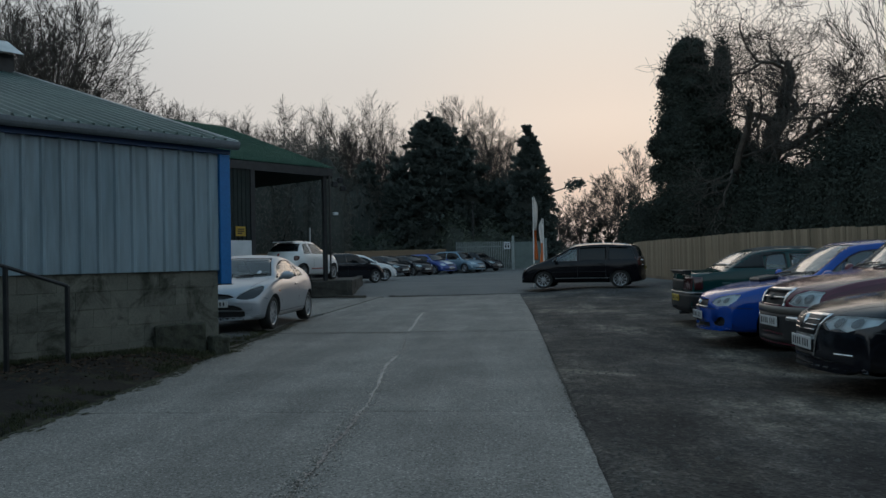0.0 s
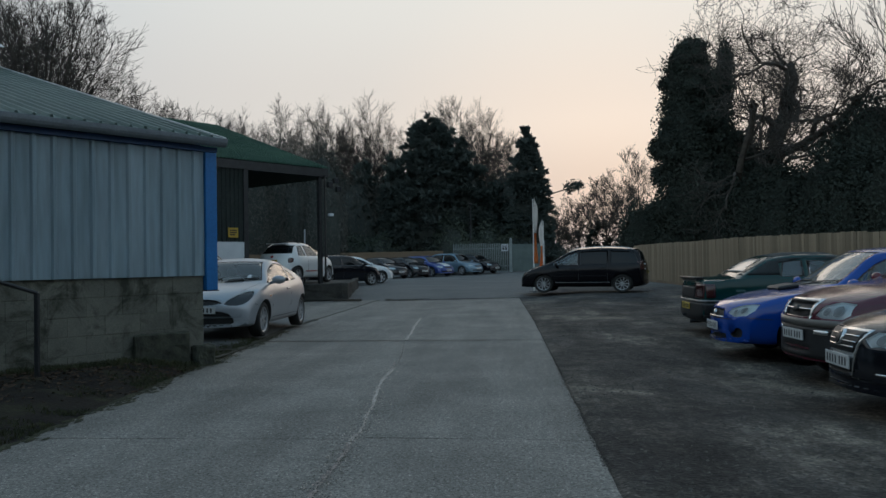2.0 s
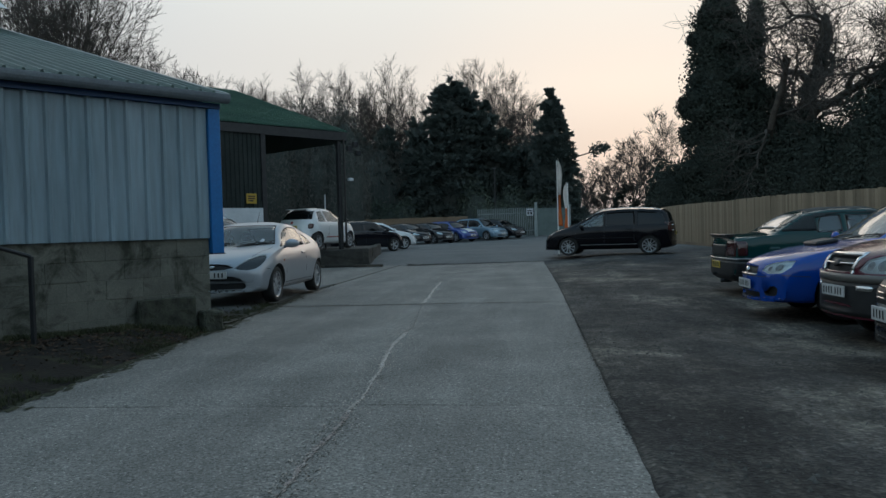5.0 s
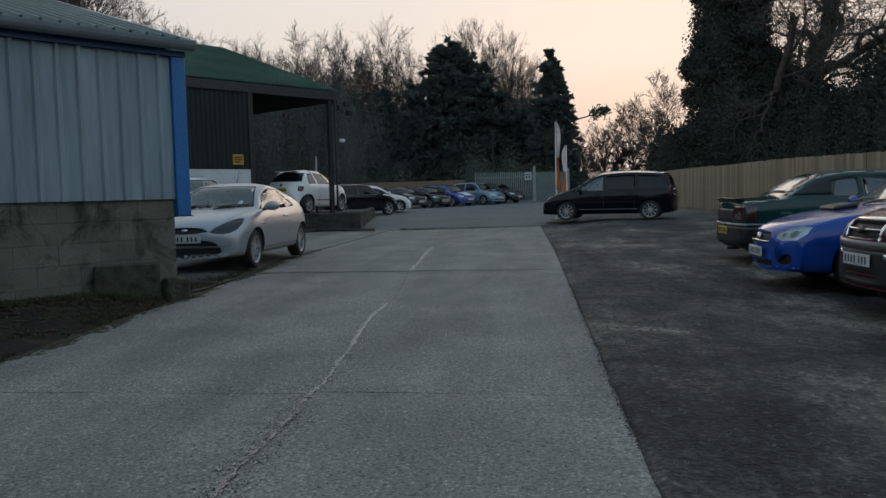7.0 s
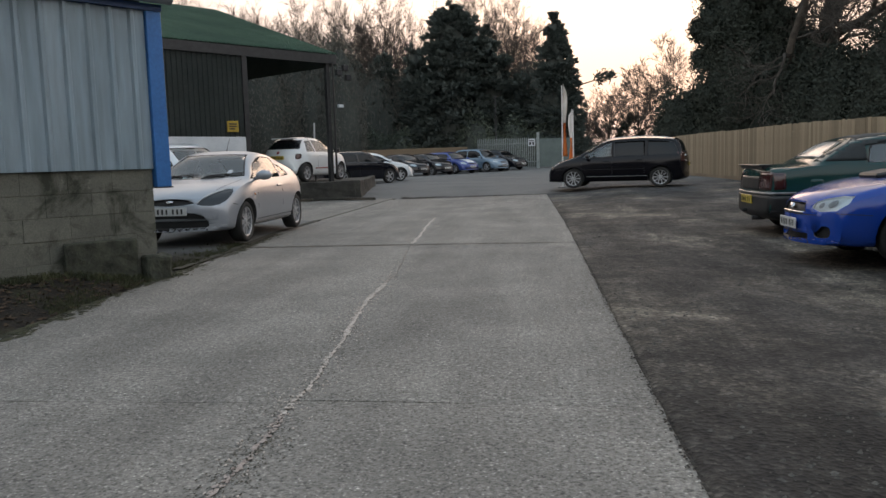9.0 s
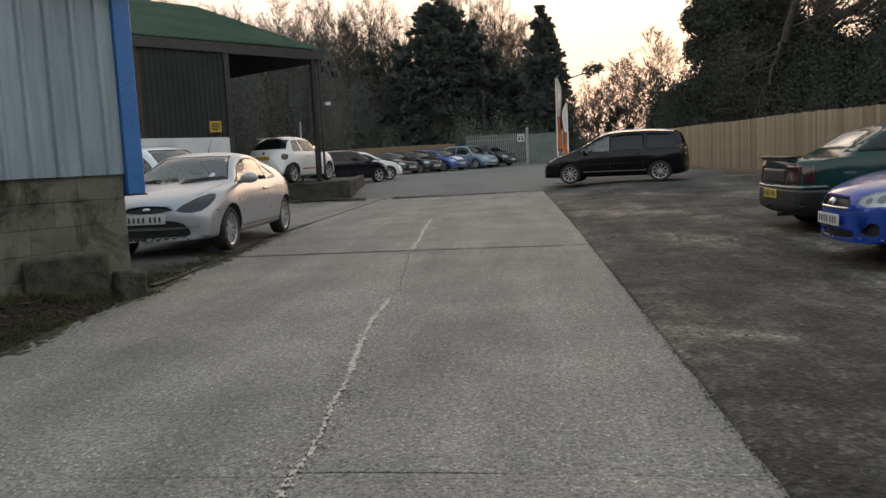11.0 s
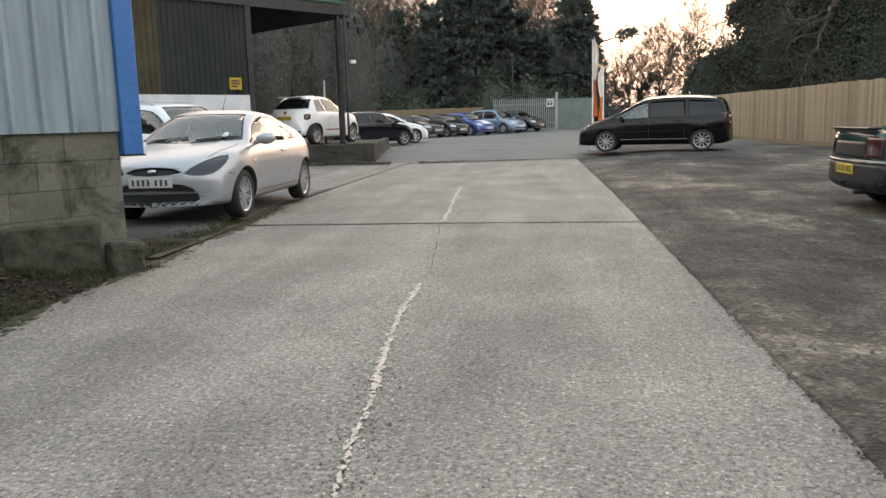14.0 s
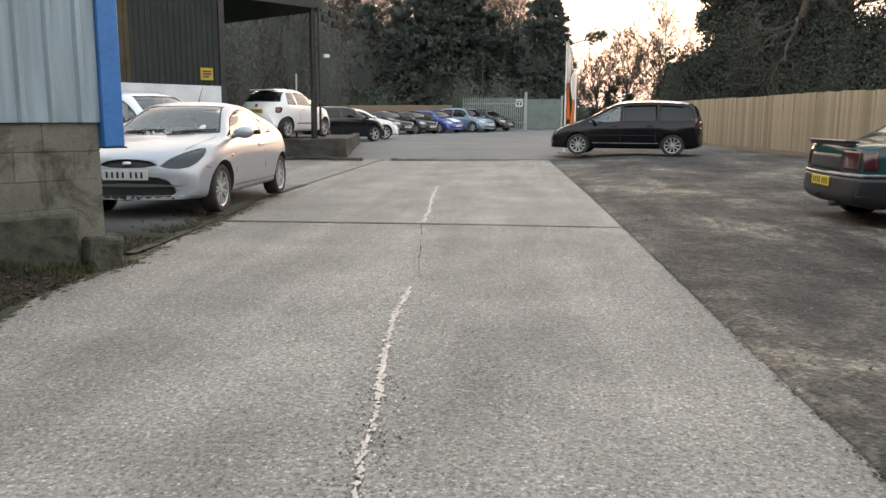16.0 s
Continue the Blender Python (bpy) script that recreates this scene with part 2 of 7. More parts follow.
    behind = ramp(nt, calc(nt, "MULTIPLY", calc(nt, "ADD", calc(nt, "SUBTRACT", y, 9.0), calc(nt, "MULTIPLY", warp, 0.9)), 0.1), [(0.42, 0.0), (0.54, 1.0)])
    left_tar = calc(nt, "MULTIPLY", left, behind)
    left_verge = ramp(nt, calc(nt, "MULTIPLY", calc(nt, "ADD", x, 2.0), -0.25), [(0.2, 0.0), (0.3, 1.0)])
    col = mix(nt, left_verge, dirt, verge)
    col = mix(nt, calc(nt, "MAXIMUM", far_tar, left_tar), col, tar)
    out_far = ramp(nt, calc(nt, "MULTIPLY", y, 0.01), [(0.72, 0.0), (0.78, 1.0)])
    out_right = ramp(nt, calc(nt, "MULTIPLY", x, 0.05), [(0.50, 0.0), (0.56, 1.0)])
    grass = ramp(nt, noise_tex(nt, v, 0.8, 5), [(0.3, (0.03, 0.034, 0.018)), (0.7, (0.06, 0.07, 0.03))])
    col = mix(nt, calc(nt, "MAXIMUM", out_far, out_right), col, grass)
    nt.links.new(col, b.inputs["Base Color"])
    bump(nt, b, mix(nt, 0.5, mix(nt, 0.5, fine, mid), voronoi(nt, v, 38)), 0.8, 0.02)
    return mat


def block_mat(name):
    """Weathered blockwork with black and green algae in patches that run on from block to block."""
    mat, nt, b = nodes_of(name, 0.95, spec=0.2)
    geo = nt.nodes.new("ShaderNodeNewGeometry")
    v = geo.outputs["Position"]
    info = nt.nodes.new("ShaderNodeObjectInfo")
    col = ramp(nt, noise_tex(nt, v, 1.3, 5, 0.65), [(0.3, (0.112, 0.110, 0.092)), (0.7, (0.185, 0.178, 0.147))])
    col = mix(nt, 1.0, col, ramp(nt, info.outputs["Random"], [(0.0, 0.92), (1.0, 1.08)]), "MULTIPLY")
    grain = noise_tex(nt, v, 70, 4, 0.7)
    col = mix(nt, 0.6, col, ramp(nt, grain, [(0.3, 0.6), (0.7, 1.35)]), "MULTIPLY")
    algae = noise_tex(nt, v, 2.4, 6, 0.7, 0.6)
    col = mix(nt, ramp(nt, algae, [(0.48, 0.0), (0.64, 0.85)]), col, (0.030, 0.033, 0.023))
    pale = noise_tex(nt, v, 9, 4, 0.7)
    col = mix(nt, ramp(nt, pale, [(0.66, 0.0), (0.78, 0.6)]), col, (0.27, 0.26, 0.22))
    nt.links.new(col, b.inputs["Base Color"])
    bump(nt, b, mix(nt, 0.5, grain, pale), 0.5, 0.006)
    return mat


M = {}
M["concrete"] = concrete_mat()
M["ground"] = ground_mat()
M["joint"] = worn("joint_filler", (0.35, 0.285, 0.245), (0.57, 0.49, 0.43), 20, 0.95, fine=90, relief=0.4)
M["joint_old"] = worn("stained_joint_filler", (0.25, 0.195, 0.17), (0.42, 0.345, 0.305), 20, 0.95, fine=90, relief=0.4)
M["joint_dark"] = worn("dirt_in_joint", (0.02, 0.018, 0.014), (0.06, 0.055, 0.035), 9, 0.95)
M["block"] = block_mat("concrete_block")
M["mortar"] = block_mat("mortar")
M["moss_block"] = worn("mossy_block", (0.016, 0.018, 0.012), (0.075, 0.076, 0.054), 7, 0.97, fine=40, relief=0.8, depth=0.015)
M["cladding"] = worn("grey_blue_sheet", (0.39, 0.505, 0.565), (0.54, 0.65, 0.71), 2.0, 0.5, fine=9, relief=0.03, stretch=(1.4, 1.4, 0.14))
M["blue"] = worn("blue_trim", (0.010, 0.115, 0.33), (0.018, 0.155, 0.41), 1.6, 0.45, fine=30, relief=0.05)
M["fascia"] = worn("navy_fascia", (0.010, 0.045, 0.13), (0.018, 0.065, 0.18), 2.0, 0.5, fine=30, relief=0.05)
M["moss"] = worn("moss_and_dirt", (0.016, 0.016, 0.009), (0.050, 0.050, 0.020), 6, 0.97, fine=60, relief=0.6, depth=0.008)
M["gutter"] = worn("weathered_gutter", (0.13, 0.15, 0.17), (0.21, 0.235, 0.26), 2.5, 0.6)
M["roof_green"] = worn("green_grey_roof_sheet", (0.14, 0.215, 0.20), (0.235, 0.31, 0.285), 0.8, 0.38, fine=20, relief=0.1)
M["roof_green2"] = worn("mossy_green_roof_sheet", (0.035, 0.10, 0.066), (0.07, 0.16, 0.105), 0.6, 0.7, fine=15, relief=0.2)
M["roof_light"] = worn("verge_strip", (0.35, 0.38, 0.38), (0.5, 0.52, 0.52), 3, 0.5)
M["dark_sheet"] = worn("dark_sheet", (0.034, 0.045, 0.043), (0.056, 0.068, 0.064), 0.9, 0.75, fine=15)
M["brown_sheet"] = worn("brown_timber_sheet", (0.09, 0.072, 0.046), (0.15, 0.12, 0.076), 1.2, 0.8, fine=15)
M["steel_dark"] = worn("dark_steel", (0.015, 0.016, 0.018), (0.035, 0.036, 0.038), 5, 0.5, 0.2)
M["white_panel"] = worn("white_panel", (0.42, 0.45, 0.48), (0.58, 0.60, 0.62), 1.4, 0.6)
M["yellow"] = worn("yellow_sign", (0.32, 0.20, 0.02), (0.42, 0.28, 0.035), 6, 0.6)
M["timber"] = worn("new_fence_timber", (0.205, 0.155, 0.105), (0.315, 0.25, 0.175), 1.0, 0.85, fine=30, relief=0.35, vary=0.24, stretch=(5, 5, 0.3), spec=0.2)
M["timber_dark"] = worn("damp_gravel_board", (0.13, 0.092, 0.06), (0.22, 0.16, 0.105), 2, 0.9, stretch=(0.4, 0.4, 2))
M["galv"] = worn("galvanised_steel", (0.20, 0.235, 0.235), (0.30, 0.335, 0.33), 3, 0.55, 0.3)
M["gate_grey"] = worn("painted_gate_sheet", (0.085, 0.115, 0.11), (0.13, 0.165, 0.155), 1.5, 0.6)
M["orange"] = worn("orange_flag_cloth", (0.60, 0.17, 0.04), (0.72, 0.25, 0.07), 3, 0.8)
M["white_cloth"] = worn("white_flag_cloth", (0.62, 0.60, 0.57), (0.78, 0.76, 0.73), 3, 0.8)
M["bark"] = worn("grey_brown_bark", (0.035, 0.028, 0.022), (0.085, 0.07, 0.055), 4, 0.95, fine=30, relief=0.8, depth=0.02)
M["twig"] = worn("bare_twigs", (0.042, 0.036, 0.031), (0.078, 0.066, 0.055), 2, 0.9)
M["ivy"] = worn("ivy_leaves", (0.034, 0.042, 0.036), (0.060, 0.069, 0.056), 0.7, 0.9, fine=5, relief=0, spec=0.1)
M["conifer"] = worn("conifer_needles", (0.058, 0.074, 0.070), (0.085, 0.102, 0.092), 0.6, 0.9, fine=5, relief=0, spec=0.1)
M["shrub"] = worn("shrub_leaves", (0.062, 0.080, 0.064), (0.105, 0.124, 0.095), 0.4, 0.9, fine=5, relief=0, spec=0.1)
M["thicket"] = worn("brown_thicket", (0.082, 0.084, 0.076), (0.128, 0.124, 0.106), 0.3, 0.95, fine=4, relief=0, spec=0.1)
# cores darker than the leaves: shade in the gaps put into colour
M["shade_core"] = worn("shaded_inner_foliage", (0.05, 0.058, 0.054), (0.072, 0.08, 0.072), 1.2, 0.95, spec=0.1)
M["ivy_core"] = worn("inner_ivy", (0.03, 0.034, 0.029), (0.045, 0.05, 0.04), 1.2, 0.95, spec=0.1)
M["grass"] = worn("verge_grass", (0.022, 0.028, 0.011), (0.070, 0.070, 0.028), 3, 0.9, relief=0)
M["leaf_litter"] = worn("dead_leaf_litter", (0.03, 0.018, 0.011), (0.085, 0.05, 0.028), 6, 0.95, relief=0)
M["stone"] = worn("grey_stones", (0.03, 0.027, 0.024), (0.15, 0.138, 0.12), 9, 0.95, fine=200)
M["platform"] = worn("stained_kerb_stone", (0.014, 0.014, 0.012), (0.058, 0.054, 0.046), 2.6, 0.95, relief=0.5)
# vehicles
M["p_silver"] = paint("silver_paint", (0.335, 0.355, 0.385), 0.30, 0.42, 0.05, 0.25)
M["p_white"] = paint("white_paint", (0.66, 0.68, 0.69), 0.3, 0.0, 0.08)
M["p_black"] = paint("black_paint", (0.003, 0.003, 0.005), 0.15, 0.0, 0.01, 0.0, spec=0.26)
# the last value pales the tops: dust plus painted sky sheen
M["p_navy"] = paint("dark_blue_black_paint", (0.003, 0.004, 0.008), 0.12, 0.0, 0.01, 0.0, spec=0.5, dust_sheen=0.12)
M["p_green"] = paint("dark_green_paint", (0.003, 0.034, 0.032), 0.12, 0.0, 0.03, 0.0, spec=0.35)
M["p_blue"] = paint("bright_blue_paint", (0.001, 0.042, 0.27), 0.13, 0.0, 0.02, 0.0, dust_sheen=0.5)
M["p_maroon"] = paint("maroon_paint", (0.075, 0.009, 0.020), 0.13, 0.0, 0.03, 0.0, dust_sheen=0.18)
M["p_grey_trim"] = paint("grey_lower_paint", (0.11, 0.10, 0.09), 0.45, 0.0, 0.2, 0.2)
M["p_lightblue"] = paint("light_blue_paint", (0.13, 0.21, 0.28), 0.3, 0.3, 0.08)
M["p_midblue"] = paint("mid_blue_paint", (0.015, 0.045, 0.22), 0.3, 0.2, 0.08)
M["hood_cloth"] = worn("black_hood_cloth", (0.014, 0.017, 0.018), (0.03, 0.034, 0.035), 5, 0.85)
M["glass"] = paint("dark_car_glass", (0.004, 0.005, 0.006), 0.04, 0.0, 0.01, 0.0, spec=0.32)


def clear_glass(name, tint, dust, rough=0.02, ior=1.5):
    """Thin glazing: see-through and mirroring, under a pale film such as dust."""
    mat = bpy.data.materials.new(name)
    mat.use_nodes = True
    nt = mat.node_tree
    nt.nodes.clear()
    out, see, mir, film_ = (nt.nodes.new("ShaderNode" + k) for k in ("OutputMaterial", "BsdfTransparent", "BsdfGlossy", "BsdfDiffuse"))
    see.inputs["Color"].default_value = (*tint, 1)
    mir.inputs["Roughness"].default_value = rough
    film_.inputs["Color"].default_value = (0.55, 0.53, 0.50, 1)
    fr = nt.nodes.new("ShaderNodeFresnel")
    fr.inputs["IOR"].default_value = ior
    m1, m2 = nt.nodes.new("ShaderNodeMixShader"), nt.nodes.new("ShaderNodeMixShader")
    n1 = noise_tex(nt, coords(nt), 3.0, 5, 0.65)
    nt.links.new(ramp(nt, n1, [(0.3, dust * 0.6), (0.75, min(1.0, dust * 1.4))]), m1.inputs[0])
    nt.links.new(see.outputs[0], m1.inputs[1])
    nt.links.new(film_.outputs[0], m1.inputs[2])
    nt.links.new(fr.outputs[0], m2.inputs[0])
    nt.links.new(m1.outputs[0], m2.inputs[1])
    nt.links.new(mir.outputs[0], m2.inputs[2])
    nt.links.new(m2.outputs[0], out.inputs[0])
    return mat


M["glass_light"] = clear_glass("clear_car_glass", (0.72, 0.90, 0.90), 0.010, 0.02, 2.0)
# heavy film: reflected sky painted into the screen along with dust
M["glass_sky_film"] = clear_glass("sky_film_windscreen", (0.80, 0.86, 0.86), 0.45, 0.06, 1.85)
M["plastic_window"] = clear_glass("clouded_plastic_window", (0.9, 0.9, 0.88), 0.8, 0.15)
M["lamp_cover"] = clear_glass("headlamp_cover", (0.92, 0.95, 0.96), 0.03)
M["seal"] = worn("black_rubber_seal", (0.006, 0.006, 0.007), (0.013, 0.013, 0.014), 5, 0.6, relief=0)
M["trim_grey"] = worn("cabin_lining", (0.022, 0.023, 0.025), (0.04, 0.041, 0.043), 5, 0.85, relief=0)
M["seat_cloth"] = worn("seat_cloth", (0.035, 0.037, 0.042), (0.065, 0.068, 0.075), 8, 0.95, relief=0)
M["plastic"] = worn("black_plastic", (0.006, 0.006, 0.007), (0.016, 0.016, 0.017), 5, 0.5)
M["tyre"] = worn("tyre_rubber", (0.012, 0.012, 0.012), (0.032, 0.031, 0.029), 8, 0.85)
M["alloy"] = worn("alloy_wheel", (0.34, 0.345, 0.36), (0.50, 0.505, 0.52), 9, 0.35, 0.5)
M["alloy_dark"] = worn("dark_alloy_wheel", (0.10, 0.10, 0.105), (0.22, 0.22, 0.22), 9, 0.4, 0.6)
M["chrome"] = worn("chrome", (0.60, 0.60, 0.60), (0.75, 0.75, 0.75), 9, 0.16, 0.9, relief=0)
M["rail_silver"] = worn("brushed_roof_rail", (0.42, 0.43, 0.44), (0.55, 0.56, 0.57), 9, 0.4, 0.6, relief=0)
M["lamp"] = paint("headlamp_reflector_shell", (0.66, 0.71, 0.74), 0.2, 0.2, 0.10, 0.3)
M["lamp_dark"] = paint("dark_headlamp_glass", (0.022, 0.024, 0.028), 0.1, 0.0, 0.05, 0.0, spec=0.4)
M["lens"] = paint("headlamp_reflector", (0.38, 0.40, 0.42), 0.1, 0.5, 0.05, 0.3)
M["red_lamp"] = paint("red_lamp_glass", (0.038, 0.006, 0.007), 0.12, 0.0, 0.1, 0.3)
M["amber_lamp"] = paint("amber_lamp_glass", (0.55, 0.20, 0.03), 0.15, 0.0, 0.1, 0.3)
M["plate_white"] = worn("white_plate", (0.48, 0.48, 0.47), (0.58, 0.58, 0.57), 12, 0.5, relief=0)
M["plate_yellow"] = worn("yellow_plate", (0.45, 0.31, 0.03), (0.54, 0.39, 0.05), 12, 0.4, relief=0)
M["ink"] = worn("plate_black", (0.010, 0.010, 0.012), (0.02, 0.02, 0.02), 9, 0.5, relief=0)
M["red_stripe"] = plain("red_stripe", (0.25, 0.02, 0.02), 0.4)


# ---- building helpers ----
def mesh_of(name, bm, mat, smooth=False):
    me = bpy.data.meshes.new(name)
    bm.normal_update()
    bm.to_mesh(me)
    bm.free()
    for m in mat if isinstance(mat, (list, tuple)) else (mat,):
        me.materials.append(m)
    if smooth:
        me.shade_smooth()
    return me


def part(name, bm, mat, parent, label="", smooth=False, kind=""):
    ob = new(name, mesh_of(name, bm, mat, smooth))
    ob.parent = parent
    return tagged(ob, label, kind=kind)


def thing(name, m, label, category, group="", kind=""):
    ob = new(name)
    ob.empty_display_size = 0.3
    ob.matrix_world = m
    return tagged(ob, label, category, group, kind)


def solid(name, bm, mat, label, category="", kind="structure", m=None, smooth=False, group=""):
    ob = new(name, mesh_of(name, bm, mat, smooth))
    if m is not None:
        ob.matrix_world = m
    return tagged(ob, label, category, group, kind)


def box(bm, x0, x1, y0, y1, z0, z1, bevel=0.0, m=None):
    vs = bmesh.ops.create_cube(bm, size=1.0)["verts"]
    for v in vs:
        v.co = Vector((x0 + (v.co.x + 0.5) * (x1 - x0), y0 + (v.co.y + 0.5) * (y1 - y0), z0 + (v.co.z + 0.5) * (z1 - z0)))
    if bevel:
        es = list({e for v in vs for e in v.link_edges})
        got = bmesh.ops.bevel(bm, geom=es, offset=bevel, segments=1, affect="EDGES")
        vs = list({v for f in got["faces"] for v in f.verts} | {v for v in vs if v.is_valid})
    if m is not None:
        bmesh.ops.transform(bm, matrix=m, verts=vs)
    return vs


def boxed(*spans, bevel=0.0):
    bm = bmesh.new()
    for s in spans:
        box(bm, *s, bevel=bevel)
    return bm


def tube(bm, a, b, r0, r1=None, n=8, caps=True):
    a, b = Vector(a), Vector(b)
    d = b - a
    m = Matrix.Translation((a + b) / 2) @ d.to_track_quat("Z", "Y").to_matrix().to_4x4()
    bmesh.ops.create_cone(bm, cap_ends=caps, segments=n, radius1=r0, radius2=r0 if r1 is None else r1, depth=d.length, matrix=m)


def raw(name, verts, faces, mat, parent=None, smooth=False, label="", kind=""):
    me = bpy.data.meshes.new(name)
    me.from_pydata(verts, [], faces)
    me.materials.append(mat)
    if smooth:
        me.shade_smooth()
    ob = new(name, me)
    ob.parent = parent
    return tagged(ob, label, kind=kind)


def smooth01(a, b, x):
    t = min(1.0, max(0.0, (x - a) / (b - a)))
    return t * t * (3 - 2 * t)


def along(keys, x):
    """Linear reading of a list of (place, value)."""
    if x <= keys[0][0]:
        return keys[0][1]
    for (a, va), (b, vb) in zip(keys, keys[1:]):
        if x <= b:
            return va + (vb - va) * (x - a) / (b - a)
    return keys[-1][1]


def curve_along(keys, x):
    """The same with rounded corners (a monotone cubic)."""
    if x <= keys[0][0]:
        return keys[0][1]
    if x >= keys[-1][0]:
        return keys[-1][1]
    n = len(keys)
    s = [(keys[i + 1][1] - keys[i][1]) / (keys[i + 1][0] - keys[i][0]) for i in range(n - 1)]
    t = [s[0]] + [0.0 if s[i - 1] * s[i] <= 0 else 2 * s[i - 1] * s[i] / (s[i - 1] + s[i]) for i in range(1, n - 1)] + [s[-1]]
    for i in range(n - 1):
        if x <= keys[i + 1][0]:
            h = keys[i + 1][0] - keys[i][0]
            u = (x - keys[i][0]) / h
            return ((2 * u**3 - 3 * u**2 + 1) * keys[i][1] + (u**3 - 2 * u**2 + u) * h * t[i]
                    + (-2 * u**3 + 3 * u**2) * keys[i + 1][1] + (u**3 - u**2) * h * t[i + 1])
    return keys[-1][1]


# ---- the ground ----
def slab_left(y):
    return along([(-6, -3.25), (7, -3.5), (12.8, -3.86), (14.5, -3.98), (17, -4.2), (30, -4.25)], y)


def slab_right(y):
    return along([(-6, 0.78), (18, 0.74), (29.3, 0.6)], y)


def height(x, y):
    far = curve_along([(29.0, 0.0), (31.5, 0.12), (36, 0.19), (58, 0.22), (64, 0.33), (72, 0.5), (90, 0.6)], y)
    right = smooth01(0.75, 3.2, x)
    lot = right * (curve_along([(2, -0.05), (8.5, -0.10), (11, -0.13), (15.5, 0.0), (22, 0.07), (29, 0.16)], y)) * (1 - smooth01(32, 37, y))
    lot += right * smooth01(7.0, 9.5, x) * 0.06 * smooth01(18, 25, y)
    left = smooth01(0.0, 0.75, slab_left(y) - x)
    verge = left * (0.14 * (1 - smooth01(12.0, 13.6, y)) + 0.045 * smooth01(12.5, 14, y)) * (1 - smooth01(27, 29, y))
    z = max(far, lot) if y > 24 else lot + far
    z += verge
    rough = max(right * (1 - smooth01(28, 31, y)), left * (1 - smooth01(12.5, 14, y)))
    if rough > 0.01 and y < 40:
        z += rough * (0.028 * noise.noise((x * 0.9, y * 1.3, 3.1)) + 0.018 * noise.noise((x * 3.1, y * 3.3, 8.7)))
    if slab_left(y) - 0.02 < x < slab_right(y) + 0.02 and y < 29.2:
        z -= 0.04
    elif x <= slab_left(y) and 19.6 < y < 29.2 and x > -8.2:
        z -= 0.07
    return z - 0.006


def steps(spans):
    vals = []
    for a, b, d in spans:
        n = max(1, round((b - a) / d))
        vals += [a + (b - a) * i / n for i in range(n)]
    return vals + [spans[-1][1]]


gx = steps([(-700, -120, 80), (-120, -40, 10), (-40, -9, 2), (-9, -5, 0.4), (-5, 6, 0.13), (6, 14, 0.4), (14, 40, 3), (40, 120, 10), (120, 700, 80)])
gy = steps([(-500, -60, 60), (-60, -4, 6), (-4, 3, 0.6), (3, 20, 0.16), (20, 34, 0.3), (34, 60, 1.2), (60, 100, 4), (100, 160, 12), (160, 900, 100)])
gv = [(x, y, height(x, y)) for y in gy for x in gx]
nx = len(gx)
gf = [(j * nx + i, j * nx + i + 1, (j + 1) * nx + i + 1, (j + 1) * nx + i) for j in range(len(gy) - 1) for i in range(nx - 1)]
tagged(raw("ground", gv, gf, M["ground"], smooth=True), "yard of oily dirt, gravel and worn tarmac with a mossy verge", "ground", kind="structure")


def crack_x(y):
    return along([(5.0, -0.94), (6.6, -0.955), (7.7, -1.02), (9.5, -1.185), (11.5, -1.26), (14.5, -1.526), (19.6, -1.83), (29.2, -2.3)], y) + 0.012 * math.sin(y * 1.7) + 0.008 * math.sin(y * 6.1)


def slab(name, y0, y1, lo, hi, label, lean=0.0, top=0.0, lean0=0.0):
    """A cast bay with slightly ragged edges."""
    bm = bmesh.new()
    rng = random.Random(int(y0 * 10))
    n = max(4, int((y1 - y0) / 0.18))
    rows = []
    for i in range(n + 1):
        y = y0 + (y1 - y0) * i / n
        a, b = lo(y) + rng.uniform(-0.008, 0.004), hi(y) + rng.uniform(-0.004, 0.008)
        row = []
        for k in range(9):
            x = a + (b - a) * k / 8
            yy = y + (lean0 + (lean - lean0) * i / n) * (k / 8 - 0.5) + (rng.uniform(-0.008, 0.008) if i in (0, n) else 0)
            row.append(bm.verts.new((x, yy, top - (0.006 if k in (0, 8) or i in (0, n) else 0))))
        rows.append(row)
    for r0, r1 in zip(rows, rows[1:]):
        for k in range(8):
            bm.faces.new((r0[k], r0[k + 1], r1[k + 1], r1[k]))
    edge = [e for e in bm.edges if e.is_boundary]
    ext = bmesh.ops.extrude_edge_only(bm, edges=edge)["geom"]
    for v in ext:
        if isinstance(v, bmesh.types.BMVert):
            v.co.z = top - 0.16
    bmesh.ops.recalc_face_normals(bm, faces=bm.faces)
    return part(name, bm, M["concrete"], roadway, label)


roadway = thing("road", Matrix(), "pale worn concrete roadway cast in bays", "road", kind="structure")
JOINTS = [-4.5, -0.2, 7.1, 14.4, 29.2]
for y0, y1 in zip(JOINTS, JOINTS[1:]):
    last = y0 > 14
    slab("concrete_bay", y0 + 0.006, y1 - (1.0 if last else 0.006), slab_left, lambda y: crack_x(y) - 0.002, "", 0.25 if last else 0.0)
    slab("concrete_bay", y0 + 0.006, y1 - (0.45 if last else 0.006), lambda y: crack_x(y) + 0.002, slab_right, "", 0.85 if last else -0.08, 0.0, -0.08)
slab("concrete_bay", 19.8, 29.6, lambda y: -8.0, lambda y: slab_left(y) - 0.03, "stained concrete apron beside the roadway", -0.9, -0.012)


